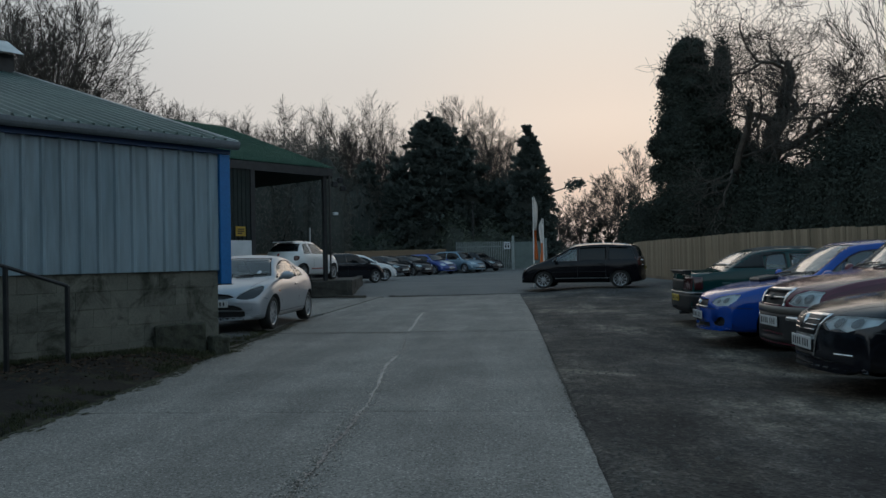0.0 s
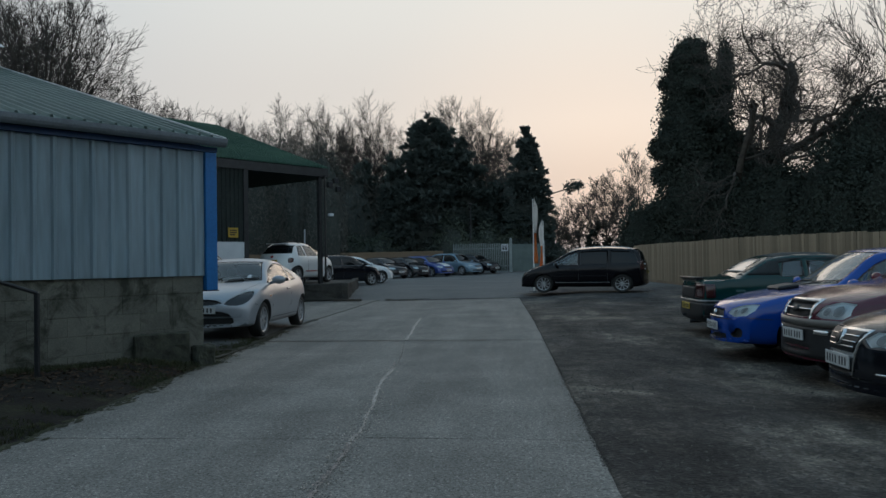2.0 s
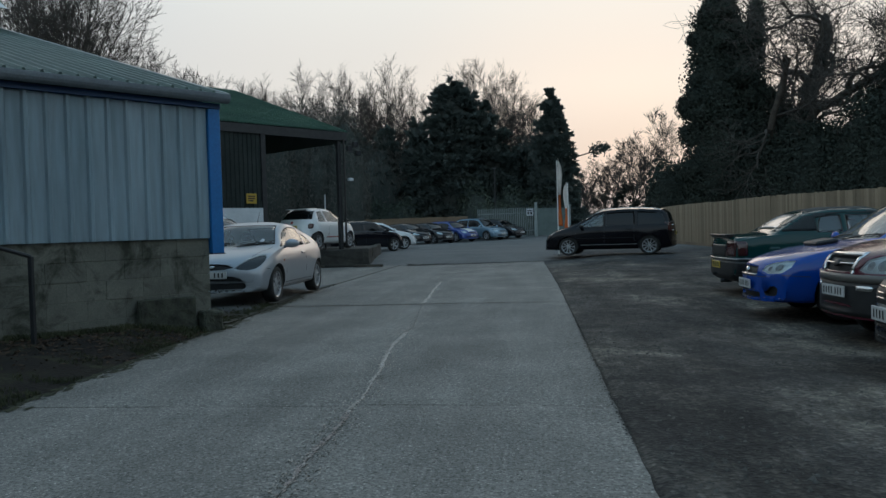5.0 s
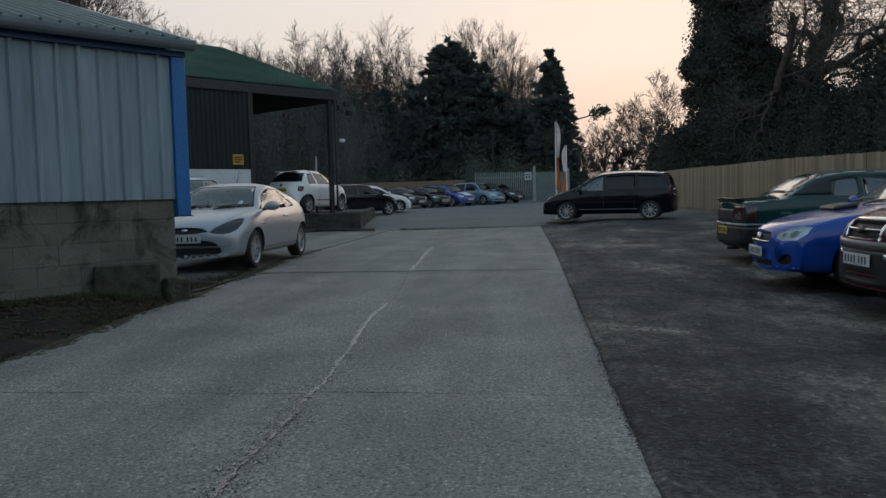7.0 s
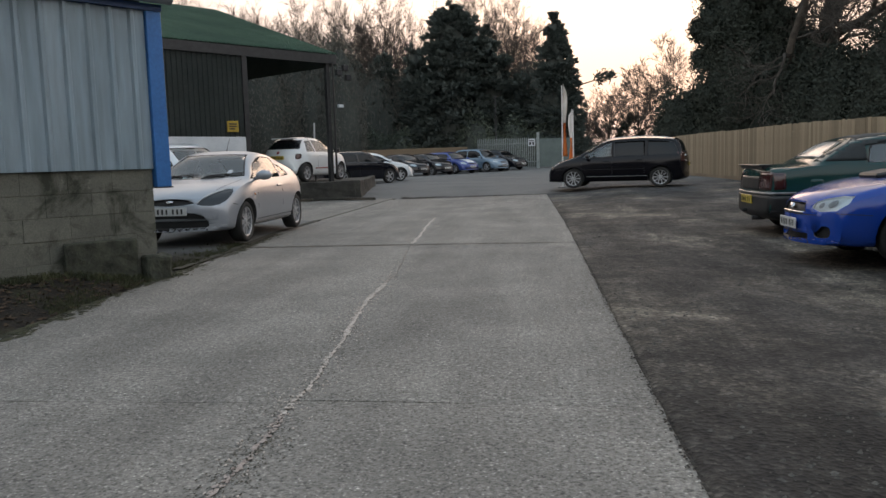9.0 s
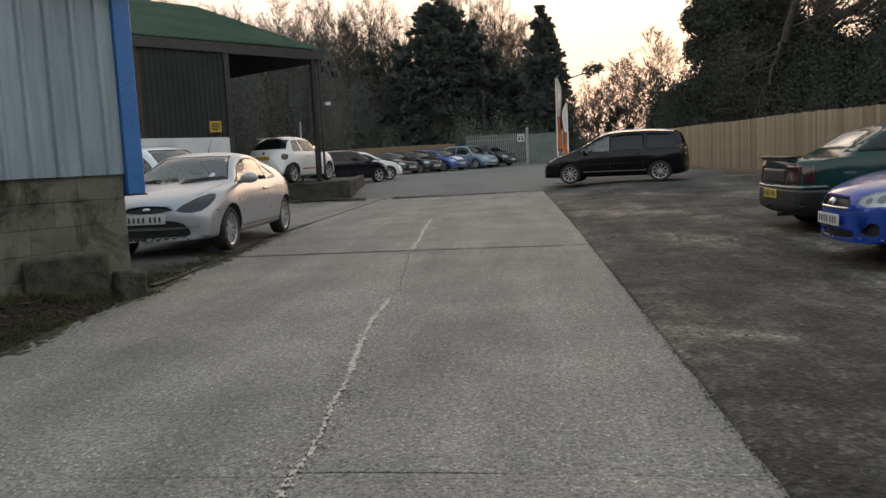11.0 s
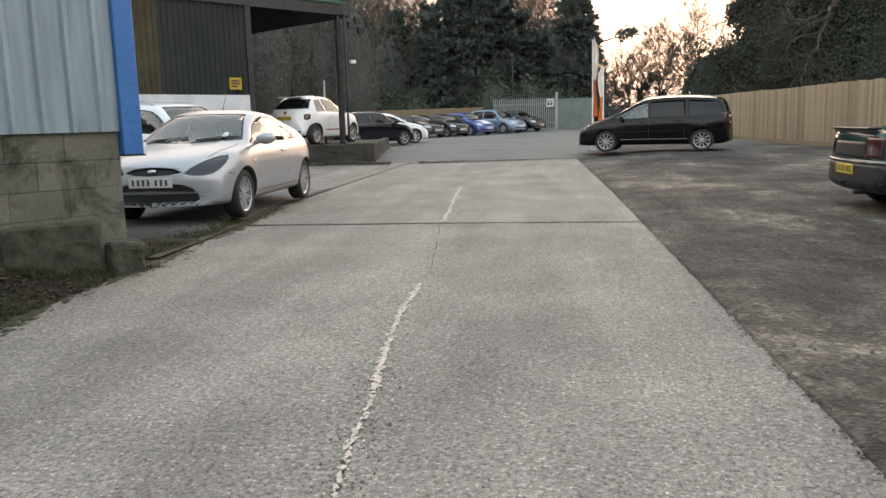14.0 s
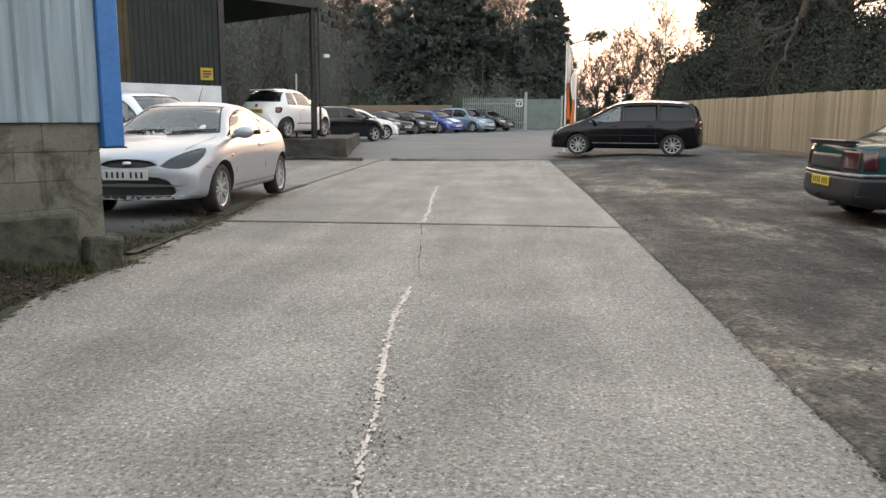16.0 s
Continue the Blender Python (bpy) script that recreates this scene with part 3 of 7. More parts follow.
def crumbs(name, seed, mat, label, spans, size, spread, lift):
    """Broken bits of filler along the middle joint: spans of (from, to, chance, pace)."""
    rng = random.Random(seed)
    verts, faces = [], []
    for y0, y1, chance, pace in spans:
        y = y0
        while y < y1:
            patch = noise.noise((seed * 1.3, y * 1.9, 0.5))
            if rng.random() < chance * (0.55 + 1.2 * patch + 0.45):
                n, r = rng.randint(6, 9), size * rng.uniform(0.45, 1.25)
                cx, cy = crack_x(y) + rng.gauss(0, spread), y + rng.uniform(-0.02, 0.02)
                long, top = rng.uniform(0.8, 2.4), lift * rng.uniform(0.5, 1.4)
                ring = [(cx + r * rng.uniform(0.6, 1.25) * math.cos(2 * math.pi * k / n), cy + r * long * rng.uniform(0.6, 1.25) * math.sin(2 * math.pi * k / n)) for k in range(n)]
                s = len(verts)
                verts += [(px, py, 0.0004) for px, py in ring] + [(cx + (px - cx) * 0.75, cy + (py - cy) * 0.75, top) for px, py in ring]
                faces += [(s + k, s + (k + 1) % n, s + n + (k + 1) % n, s + n + k) for k in range(n)] + [tuple(s + n + k for k in range(n))]
            y += rng.uniform(0.4, 1.6) * pace
    return tagged(raw(name, verts, faces, mat), label, "filler", kind="stuff")


crumbs("joint_filler", 5, M["joint"], "crumbling pale filler along the joint between concrete bays", [(8.6, 10.9, 1.0, 0.011), (14.5, 19.6, 0.9, 0.016)], 0.0145, 0.010, 0.003)
crumbs("joint_filler", 35, M["joint"], "thin pale filler along the joint between concrete bays", [(6.9, 8.6, 1.0, 0.012)], 0.0105, 0.008, 0.003)
crumbs("joint_filler", 15, M["joint_old"], "thin stained filler along the joint between concrete bays", [(2.6, 5.4, 0.6, 0.012), (5.4, 6.9, 0.95, 0.009), (10.8, 14.3, 0.45, 0.04)], 0.0085, 0.010, 0.0025)
crumbs("joint_filler", 25, M["joint"], "larger pale lumps of filler left in the joint", [(14.6, 19.0, 0.9, 0.03)], 0.017, 0.012, 0.004)
crumbs("joint_grit", 6, M["joint"], "pale grit broken out of the joint", [(3.0, 11.5, 0.9, 0.010), (11.5, 14.2, 0.3, 0.05), (14.5, 18.5, 0.4, 0.05)], 0.0055, 0.07, 0.004)
crumbs("joint_gap", 7, M["joint_dark"], "dark broken edges beside the joint", [(2.6, 6.6, 0.9, 0.003), (6.6, 8.8, 0.8, 0.005), (8.8, 14.3, 0.6, 0.014)], 0.0045, 0.075, 0.0012)
crumbs("joint_gap", 27, M["joint_dark"], "dark dirt in the open joint", [(2.6, 9.5, 0.5, 0.014)], 0.006, 0.006, 0.0016)


def spill(name, seed, edge, lean, mat, label, y0, y1, count, size, reach):
    """Thin uneven cakes of dirt or moss lying over an edge of the concrete."""
    rng = random.Random(seed)
    verts, faces = [], []
    for _ in range(count):
        y = y0 + (y1 - y0) * rng.random() ** 1.3
        patch = noise.noise((seed, y * 0.9, 0.3))
        if patch < -0.1 and rng.random() < 0.7:
            continue
        x = edge(y) + lean * abs(rng.gauss(0, reach)) * (0.6 + 1.2 * max(0.0, patch + 0.2)) - lean * 0.02
        n, r, long = rng.randint(7, 10), size * rng.uniform(0.4, 1.3), rng.uniform(1.0, 2.6)
        ring = [(x + r * rng.uniform(0.5, 1.3) * math.cos(2 * math.pi * k / n), y + r * long * rng.uniform(0.5, 1.3) * math.sin(2 * math.pi * k / n)) for k in range(n)]
        top, s = rng.uniform(0.001, 0.004), len(verts)
        verts += [(px, py, 0.0003) for px, py in ring] + [(x + (px - x) * 0.6, y + (py - y) * 0.6, top) for px, py in ring]
        faces += [(s + k, s + (k + 1) % n, s + n + (k + 1) % n, s + n + k) for k in range(n)] + [tuple(s + n + k for k in range(n))]
    tagged(raw(name, verts, faces, mat), label, "dirt", kind="stuff")


spill("moss", 4, slab_left, 1, M["moss"], "moss and dirt creeping over the edge of the concrete", 5.0, 16.5, 1500, 0.022, 0.085)
spill("spilled_dirt", 9, slab_right, -1, M["ground"], "dirt spilled over the edge of the concrete", 2.5, 28, 2600, 0.006, 0.016)
bm = bmesh.new()
box(bm, slab_left(7.1), slab_right(7.1), 7.02, 7.18, -0.05, -0.012)
n = 40
for k in range(n):                    # bitumen in the cross joint
    xa, xb = (slab_left(14.4) + (slab_right(14.4) - slab_left(14.4)) * q / n for q in (k, k + 1))
    ya, yb = (14.43 - 0.10 * max(0, (x + 1.5) / 2.26) for x in (xa, xb))
    w = 0.024 + 0.01 * noise.noise((xa * 3, 0.2, 0))
    q = [bm.verts.new(c) for c in ((xa, ya - w, 0.0022), (xb, yb - w, 0.0022), (xb, yb + w, 0.0022), (xa, ya + w, 0.0022))]
    bm.faces.new(q)
for k in range(34):                   # dirt and moss along the left edge
    y = 12.0 + 0.5 * k
    q = [bm.verts.new((slab_left(yy) + o, yy, height(slab_left(yy) - 0.3, yy) * 0.3 + 0.010)) for yy, o in ((y, -0.10), (y, 0.012), (y + 0.5, 0.012), (y + 0.5, -0.10))]
    bm.faces.new(q[::-1])
solid("joint_dirt", bm, M["joint_dark"], "dark dirt packed into the cross joints", "dirt")

# ---- the clad shed ----
ANGLE = 54.0                          # both sheds stand at this angle to the road
SHED = pose(-3.853, 11.59, 0, 0, 0, ANGLE)     # local x along the wall towards its far corner, y inwards
SHED_LEN = 9.0


def ribbed(bm, x0, x1, z0, z1, pitch, rib_w, rib_d, to3d, flip=False):
    """A profiled sheet: flat pans with raised trapezium ribs. to3d maps (along, up, out)."""
    prof, x = [], x0
    while x < x1 - 1e-6:
        e = min(x + pitch, x1)
        prof += [(x, 0.0), (min(e, x + pitch - rib_w), 0.0)]
        if e - x >= pitch - 1e-3:
            prof += [(e - rib_w * 0.72, rib_d), (e - rib_w * 0.28, rib_d)]
        x = e
    prof.append((x1, 0.0))
    cols = []
    for px, pd in prof:
        cols.append([bm.verts.new(to3d(px, z, pd)) for z in (z0, z1)])
    for a, b in zip(cols, cols[1:]):
        if (a[0].co - b[0].co).length > 1e-5:
            bm.faces.new((a[0], b[0], b[1], a[1]) if not flip else (a[1], b[1], b[0], a[0]))


def thicken(bm, d):
    bmesh.ops.solidify(bm, geom=bm.faces[:], thickness=d)


shed = thing("shed", SHED, "grey-blue sheet-clad shed on a block plinth with a green sheet roof", "building", kind="structure")
bm = bmesh.new()
ribbed(bm, -SHED_LEN + 0.06, 0.0, 1.16, 2.80, 0.2265, 0.075, -0.032, lambda a, u, o: (a, o - 0.03, u))
thicken(bm, 0.004)
part("cladding", bm, M["cladding"], shed, "ribbed grey-blue cladding")
bm = boxed((-SHED_LEN, -0.01, 0.02, 0.10, 1.12, 2.95))
part("inner_wall", bm, M["dark_sheet"], shed)
bm = bmesh.new()
for i in range(40):                   # cladding screws
    a = -0.13 - 0.2265 * i
    for z in (1.25, 1.98, 2.7):
        tube(bm, (a, -0.028, z), (a, -0.042, z), 0.009, n=6)
part("screw", bm, M["galv"], shed, kind="stuff")
# blue corner flashing that hangs below the cladding, and the blue fascia
bm = boxed((0.004, 0.175, -0.075, 0.0, 0.965, 2.80), bevel=0.006)
box(bm, 0.004, 0.03, 0.0, 0.25, 0.965, 2.80)
part("corner_flashing", bm, M["blue"], shed, "blue corner flashing")
bm = boxed((0.0, 0.19, -0.08, 0.01, 0.952, 0.9645))
part("drip_strip", bm, M["plastic"], shed)
bm = boxed((-SHED_LEN, 0.18, -0.085, -0.0, 2.805, 2.87))
part("fascia", bm, M["fascia"], shed)
bm = bmesh.new()
prof = [(-0.09 - 0.075 + 0.075 * math.cos(a), 2.955 + 0.085 * math.sin(a)) for a in [math.pi + math.pi * k / 8 for k in range(9)]]
prof = [(prof[0][0], 2.975)] + prof + [(prof[-1][0], 2.975)]
for (ya, za), (yb, zb) in zip(prof, prof[1:]):
    v = [bm.verts.new(c) for c in ((-SHED_LEN, ya, za), (0.24, ya, za), (0.24, yb, zb), (-SHED_LEN, yb, zb))]
    bm.faces.new(v)
bmesh.ops.remove_doubles(bm, verts=bm.verts, dist=1e-4)
thicken(bm, 0.004)
part("gutter", bm, M["gutter"], shed, "weathered grey half-round gutter")
ROOF_RISE, ROOF_RUN = 0.303, 7.75


def shed_roof(a, u, o):
    """Along the eave, up the slope (0 to 1), out of the roof."""
    return (a, -0.11 + u * (ROOF_RUN + 0.11), 2.99 + u * ROOF_RUN * ROOF_RISE + o)


bm = bmesh.new()
ribbed(bm, -SHED_LEN - 0.2, 0.27, 0.0, 1.0, 0.19, 0.055, 0.042, shed_roof)
thicken(bm, 0.005)
part("roof", bm, M["roof_green"], shed, "ribbed grey-green sheet roof")
bm = bmesh.new()
vs = [shed_roof(a, u, o) for u in (0, 1) for a, o in ((0.27, -0.02), (0.31, -0.02), (0.31, 0.025), (0.27, 0.025))]
v = [bm.verts.new(c) for c in vs]
for k in range(4):
    bm.faces.new((v[k], v[(k + 1) % 4], v[4 + (k + 1) % 4], v[4 + k]))
bm.faces.new(v[:4])
bm.faces.new(v[4:])
part("verge_trim", bm, M["roof_light"], shed, "pale verge flashing")
# far slope, gable ends and the ridge ventilator
zr = 2.99 + ROOF_RUN * ROOF_RISE
bm = bmesh.new()
v = [bm.verts.new(c) for c in ((-SHED_LEN - 0.2, ROOF_RUN, zr), (0.27, ROOF_RUN, zr), (0.27, 2 * ROOF_RUN, 2.99), (-SHED_LEN - 0.2, 2 * ROOF_RUN, 2.99))]
bm.faces.new(v)
thicken(bm, 0.05)
part("back_roof", bm, M["roof_green"], shed)
for a in (-SHED_LEN, -0.06):
    bm = bmesh.new()
    for o in (0.0, 0.06):
        bm.faces.new([bm.verts.new(c) for c in ((a + o, 0.02, 0.0), (a + o, 2 * ROOF_RUN, 0.0), (a + o, 2 * ROOF_RUN, 2.9), (a + o, ROOF_RUN, zr - 0.08), (a + o, 0.02, 2.9))])
    part("gable_wall", bm, M["cladding"], shed)
bm = boxed((-SHED_LEN, -0.06, 2 * ROOF_RUN - 0.08, 2 * ROOF_RUN, 0.0, 2.9))
part("rear_wall", bm, M["cladding"], shed)
bm = boxed((-6.0, 0.10, ROOF_RUN - 0.55, ROOF_RUN + 0.55, zr - 0.2, zr + 0.22))
part("ventilator_curb", bm, M["steel_dark"], shed)
bm = bmesh.new()
ring = [(ROOF_RUN - 0.8, zr + 0.2), (ROOF_RUN, zr + 0.62), (ROOF_RUN + 0.8, zr + 0.2), (ROOF_RUN, zr + 0.55)]
a = [bm.verts.new((-6.1, y, z)) for y, z in ring]
b = [bm.verts.new((0.2, y, z)) for y, z in ring]
for k in range(4):
    bm.faces.new((a[k], a[(k + 1) % 4], b[(k + 1) % 4], b[k]))
bm.faces.new(a)
bm.faces.new(b)
part("ventilator_hood", bm, M["roof_light"], shed, "pale ridge ventilator hood")

# mortar bed behind the blocks; the blocks themselves come last in the file
bm = boxed((-SHED_LEN, -0.035, 0.0055, 0.2, -0.1, 1.13))
part("plinth", bm, M["mortar"], shed)
# broken kerb blocks at the foot of the corner
for k, (a0, a1, y0, y1, z0, z1, tilt) in enumerate(((-0.22, 0.06, -0.20, -0.02, -0.06, 0.25, 3), (-1.02, -0.26, -0.11, -0.006, -0.06, 0.45, 0))):
    bm = bmesh.new()
    box(bm, a0, a1, y0, y1, z0, z1, bevel=0.02)
    bmesh.ops.subdivide_edges(bm, edges=bm.edges[:], cuts=6, use_grid_fill=True)
    for v in bm.verts:
        v.co += noise.noise_vector(v.co * 5 + Vector((k, 0, 0))) * 0.026 + noise.noise_vector(v.co * 19) * 0.014
    ob = solid("kerb_block", bm, M["moss_block"], "broken mossy concrete block at the foot of the wall", "block", "", SHED @ pose(0, 0, 0, 0, tilt, 0))

# ---- handrail by the verge ----
rail = thing("handrail", Matrix(), "black tubular steel handrail with a sloping top rail", "railing")
p1, p0 = SHED @ Vector((-2.39, -0.60, 0)), SHED @ Vector((-3.05, -0.60, 0))
far0 = p0 + (p0 - p1) * 2.2
for p, top in ((p1, 1.03), (p0, 1.26)):
    bm = boxed((p.x - 0.022, p.x + 0.022, p.y - 0.022, p.y + 0.022, height(p.x, p.y) - 0.1, top), bevel=0.004)
    part("post", bm, M["steel_dark"], rail)
bm = bmesh.new()
tube(bm, (p1.x, p1.y, 1.03), (p0.x, p0.y, 1.262), 0.021)
tube(bm, (p0.x, p0.y, 1.262), (far0.x, far0.y, 1.75), 0.021)
part("top_rail", bm, M["steel_dark"], rail)

# ---- the open green-roofed shed ----
CAN = pose(-6.2, 29.7, 0, 0, 0, ANGLE)
canopy = thing("open_shed", CAN, "open-ended shed with a mossy green roof and dark sheet walls", "building", kind="structure")


def can_roof(a, u, o):
    return (a, u * 7.0, 4.73 + u * 7.0 * 0.347 + o)


bm = bmesh.new()
ribbed(bm, -16.0, 0.05, 0.0, 1.0, 0.15, 0.06, 0.04, can_roof)
thicken(bm, 0.006)
part("roof", bm, M["roof_green2"], canopy, "mossy green profiled roof")
bm = bmesh.new()
bm.faces.new([bm.verts.new(c) for c in ((-16, 7.0, 7.16), (0.05, 7.0, 7.16), (0.05, 14.0, 4.73), (-16, 14.0, 4.73))])
thicken(bm, 0.05)
part("back_roof", bm, M["roof_green2"], canopy)
bm = boxed((-16.0, 0.0, -0.02, 0.10, 4.42, 4.70))
part("eaves_beam", bm, M["steel_dark"], canopy)
bm = bmesh.new()
for a in (-0.12, -0.02):              # clad far gable above the opening
    bm.faces.new([bm.verts.new(c) for c in ((a, 0.0, 4.35), (a, 14.0, 4.35), (a, 14.0, 4.66), (a, 7.0, 7.06), (a, 0.0, 4.66))])
part("gable_cladding", bm, M["dark_sheet"], canopy)
bm = bmesh.new()
ribbed(bm, -6.15, -3.62, 2.05, 4.45, 0.16, 0.06, -0.035, lambda a, u, o: (a, o + 0.06, u))
thicken(bm, 0.005)
part("wall_sheet", bm, M["dark_sheet"], canopy, "dark corrugated wall")
bm = bmesh.new()
ribbed(bm, -16.0, -6.16, 2.05, 4.45, 0.16, 0.06, -0.035, lambda a, u, o: (a, o + 0.06, u))
thicken(bm, 0.005)
part("wall_sheet", bm, M["brown_sheet"], canopy, "brownish corrugated wall")
bm = boxed((-16.0, -3.64, -0.02, 0.2, 0.2, 2.04))
part("base_wall", bm, M["white_panel"], canopy, "white-painted low wall")
bm = boxed((-3.62, -3.45, 0.0, 0.2, 0.0, 4.42))
part("post", bm, M["steel_dark"], canopy)
bm = boxed((-0.38, -0.24, 0.04, 0.18, 0.1, 4.42), bevel=0.01)
part("post", bm, M["steel_dark"], canopy, "dark steel corner post")
part("post", boxed((-0.42, -0.24, 13.7, 13.9, 0.1, 4.42), bevel=0.01), M["steel_dark"], canopy)
bm = bmesh.new()
tube(bm, (-0.2, -0.06, 0.7), (-0.2, -0.06, 4.45), 0.035)
part("downpipe", bm, M["plastic"], canopy)
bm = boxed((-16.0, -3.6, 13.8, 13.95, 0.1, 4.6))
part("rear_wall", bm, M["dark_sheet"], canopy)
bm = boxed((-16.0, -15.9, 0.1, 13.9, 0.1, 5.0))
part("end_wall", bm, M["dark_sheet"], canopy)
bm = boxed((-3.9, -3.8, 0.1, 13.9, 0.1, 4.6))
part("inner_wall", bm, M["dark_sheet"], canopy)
# yellow warning sign on the corrugated wall
sign = thing("warning_sign", CAN @ pose(-4.06, 0.0, 2.34), "small yellow warning sign on the dark wall", "sign")
bm = boxed((-0.19, 0.19, -0.02, 0.0, -0.16, 0.16), bevel=0.004)
part("board", bm, M["yellow"], sign)
bm = boxed((-0.13, 0.13, -0.024, -0.0205, 0.05, 0.09), (-0.13, 0.13, -0.024, -0.0205, -0.02, 0.02), (-0.13, 0.06, -0.024, -0.0205, -0.09, -0.05))
part("lettering", bm, M["ink"], sign)
# floodlights on the corner post
for k, (z, ox) in enumerate(((4.28, 0.18), (3.98, 0.30), (4.12, -0.10))):
    lamp = thing("floodlight", CAN @ pose(0.02 + ox, -0.18, z, 0, 0, 0), "black floodlight bracketed to the shed corner", "floodlight", "floodlights")
    bm = boxed((-0.11, 0.11, -0.09, 0.03, -0.10, 0.10), bevel=0.015)
    part("housing", bm, M["plastic"], lamp)
    bm = boxed((-0.09, 0.09, -0.096, -0.091, -0.08, 0.08))
    part("lens", bm, M["lamp_dark"], lamp)
    bm = bmesh.new()
    tube(bm, (0, 0.03, 0), (-ox * 0.8, 0.16, 0.05), 0.015, n=6)
    part("bracket", bm, M["steel_dark"], lamp)
box_l = thing("junction_box", CAN @ pose(0.06, -0.08, 3.05), "small pale junction box on the pipe", "box")
part("casing", boxed((-0.1, 0.1, -0.05, 0.05, -0.05, 0.05), bevel=0.01), M["white_panel"], box_l)

# ---- raised kerbed platform ----
def rough_stone(bm, seed):
    """Broken faces and edges."""
    bmesh.ops.subdivide_edges(bm, edges=[e for e in bm.edges if e.calc_length() > 0.3], cuts=5, use_grid_fill=True)
    for v in bm.verts:
        q = v.co * 2.3 + Vector((seed, 0, 0))
        v.co += noise.noise_vector(q) * 0.05 + noise.noise_vector(v.co * 8) * 0.02
    return bm


plat = thing("platform", pose(-7.6, 30.9, 0, 0, 0, 8), "low raised parking platform edged with stained stone", "platform", kind="structure")
rng = random.Random(2)
PLAT_Z = 0.60
bm = boxed((-6.5, 1.75, -2.3, 4.4, 0.0, PLAT_Z - 0.02))
part("fill", bm, M["platform"], plat)
x = -6.5
while x < 0.4:
    w = rng.uniform(1.7, 2.3)
    bm = boxed((x, x + w - 0.012, -2.5, -2.29, 0.0, PLAT_Z + rng.uniform(-0.01, 0.01)), bevel=0.02)
    part("kerb_stone", rough_stone(bm, x), M["platform"], plat)
    x += w
y = -2.5
while y < 4.3:
    w = rng.uniform(1.7, 2.3)
    bm = boxed((1.74, 1.95, y, y + w - 0.012, 0.0, PLAT_Z + rng.uniform(-0.01, 0.01)), bevel=0.02)
    part("kerb_stone", rough_stone(bm, y + 30), M["platform"], plat)
    y += w
# loose timber lying at its foot
for k, (cx, cy, l, a) in enumerate(((-7.4, 28.1, 1.3, 5), (-5.2, 28.0, 1.0, -8))):
    bm = boxed((-l / 2, l / 2, -0.06, 0.06, 0, 0.08), bevel=0.01)
    solid("timber_offcut", bm, M["bark"], "weathered timber offcut lying by the platform", "timber", "", pose(cx, cy, height(cx, cy) + 0.06, 0, 0, a))

# ---- white marker post ----
post = thing("marker_post", pose(-7.58, 31.6, PLAT_Z - 0.02), "thin white marker post", "post")
bm = bmesh.new()
tube(bm, (0, 0, 0), (0.03, 0, 2.05), 0.035, 0.03)
part("shaft", bm, M["white_panel"], post)


# ---- palisade fence, gate and their notice ----
pal = thing("palisade_fence", Matrix(), "grey-green steel palisade fence with pointed pales", "fence")
PA, PB = Vector((-4.2, 68.5)), Vector((0.55, 66.0))
d = (PB - PA).normalized()
turn = math.degrees(math.atan2(d.y, d.x))
n = int((PB - PA).length / 0.17)
bm0 = bmesh.new()
vs = [(-0.035, 0), (0.035, 0), (0.035, 2.3), (0.0, 2.42), (-0.035, 2.3)]
f = bm0.faces.new([bm0.verts.new((a, 0, z)) for a, z in vs])
r = bmesh.ops.extrude_face_region(bm0, geom=[f])
for g in r["geom"]:
    if isinstance(g, bmesh.types.BMVert):
        g.co.y += 0.02
pale_me = mesh_of("pale", bm0, M["galv"])
for i in range(n + 1):
    p = PA + d * 0.17 * i
    ob = new("pale", pale_me)
    ob.parent = pal
    ob.matrix_world = pose(p.x, p.y, height(p.x, p.y) - 0.03, 0, 0, turn)
for z in (0.5, 1.9):
    bm = bmesh.new()
    tube(bm, (PA.x, PA.y + 0.06, 0.42 + z), (PB.x, PB.y + 0.06, 0.40 + z), 0.03, n=4)
    part("rail", bm, M["galv"], pal)
gate = thing("gate", pose(0.6, 66.0, height(0.6, 66.0), 0, 0, -4), "closed grey-green sheeted steel gate", "gate")
part("gate_post", boxed((-0.1, 0.1, -0.1, 0.1, 0, 2.75), bevel=0.01), M["galv"], gate)
part("gate_leaf", boxed((0.12, 2.55, -0.03, 0.03, 0.1, 2.25), bevel=0.01), M["gate_grey"], gate)
for k in range(9):
    part("gate_rib", boxed((0.12 + 0.3 * k, 0.16 + 0.3 * k, -0.06, -0.031, 0.1, 2.3)), M["gate_grey"], gate)
part("gate_post", boxed((2.58, 2.72, -0.08, 0.08, 0, 2.5), bevel=0.01), M["galv"], gate)
notice = thing("notice", pose(0.12, 65.95, 2.35, 0, 0, turn), "white notice board fixed to the palisade", "sign")
part("board", boxed((-0.3, 0.3, -0.03, 0.0, -0.28, 0.28), bevel=0.006), M["white_panel"], notice)
part("lettering", boxed((-0.22, 0.22, -0.036, -0.031, 0.1, 0.16), (-0.2, -0.04, -0.036, -0.031, -0.18, 0.03), (0.06, 0.2, -0.036, -0.031, -0.18, 0.03)), M["ink"], notice)
lp = thing("pole", pose(-2.7, 67.8, height(-2.7, 67.8)), "thin dark pole behind the fence", "pole")
bm = bmesh.new()
tube(bm, (0, 0, 0), (0, 0, 5.6), 0.06, 0.045)
part("shaft", bm, M["steel_dark"], lp)
part("cap", boxed((-0.12, 0.12, -0.1, 0.1, 5.55, 5.7), bevel=0.02), M["steel_dark"], lp)


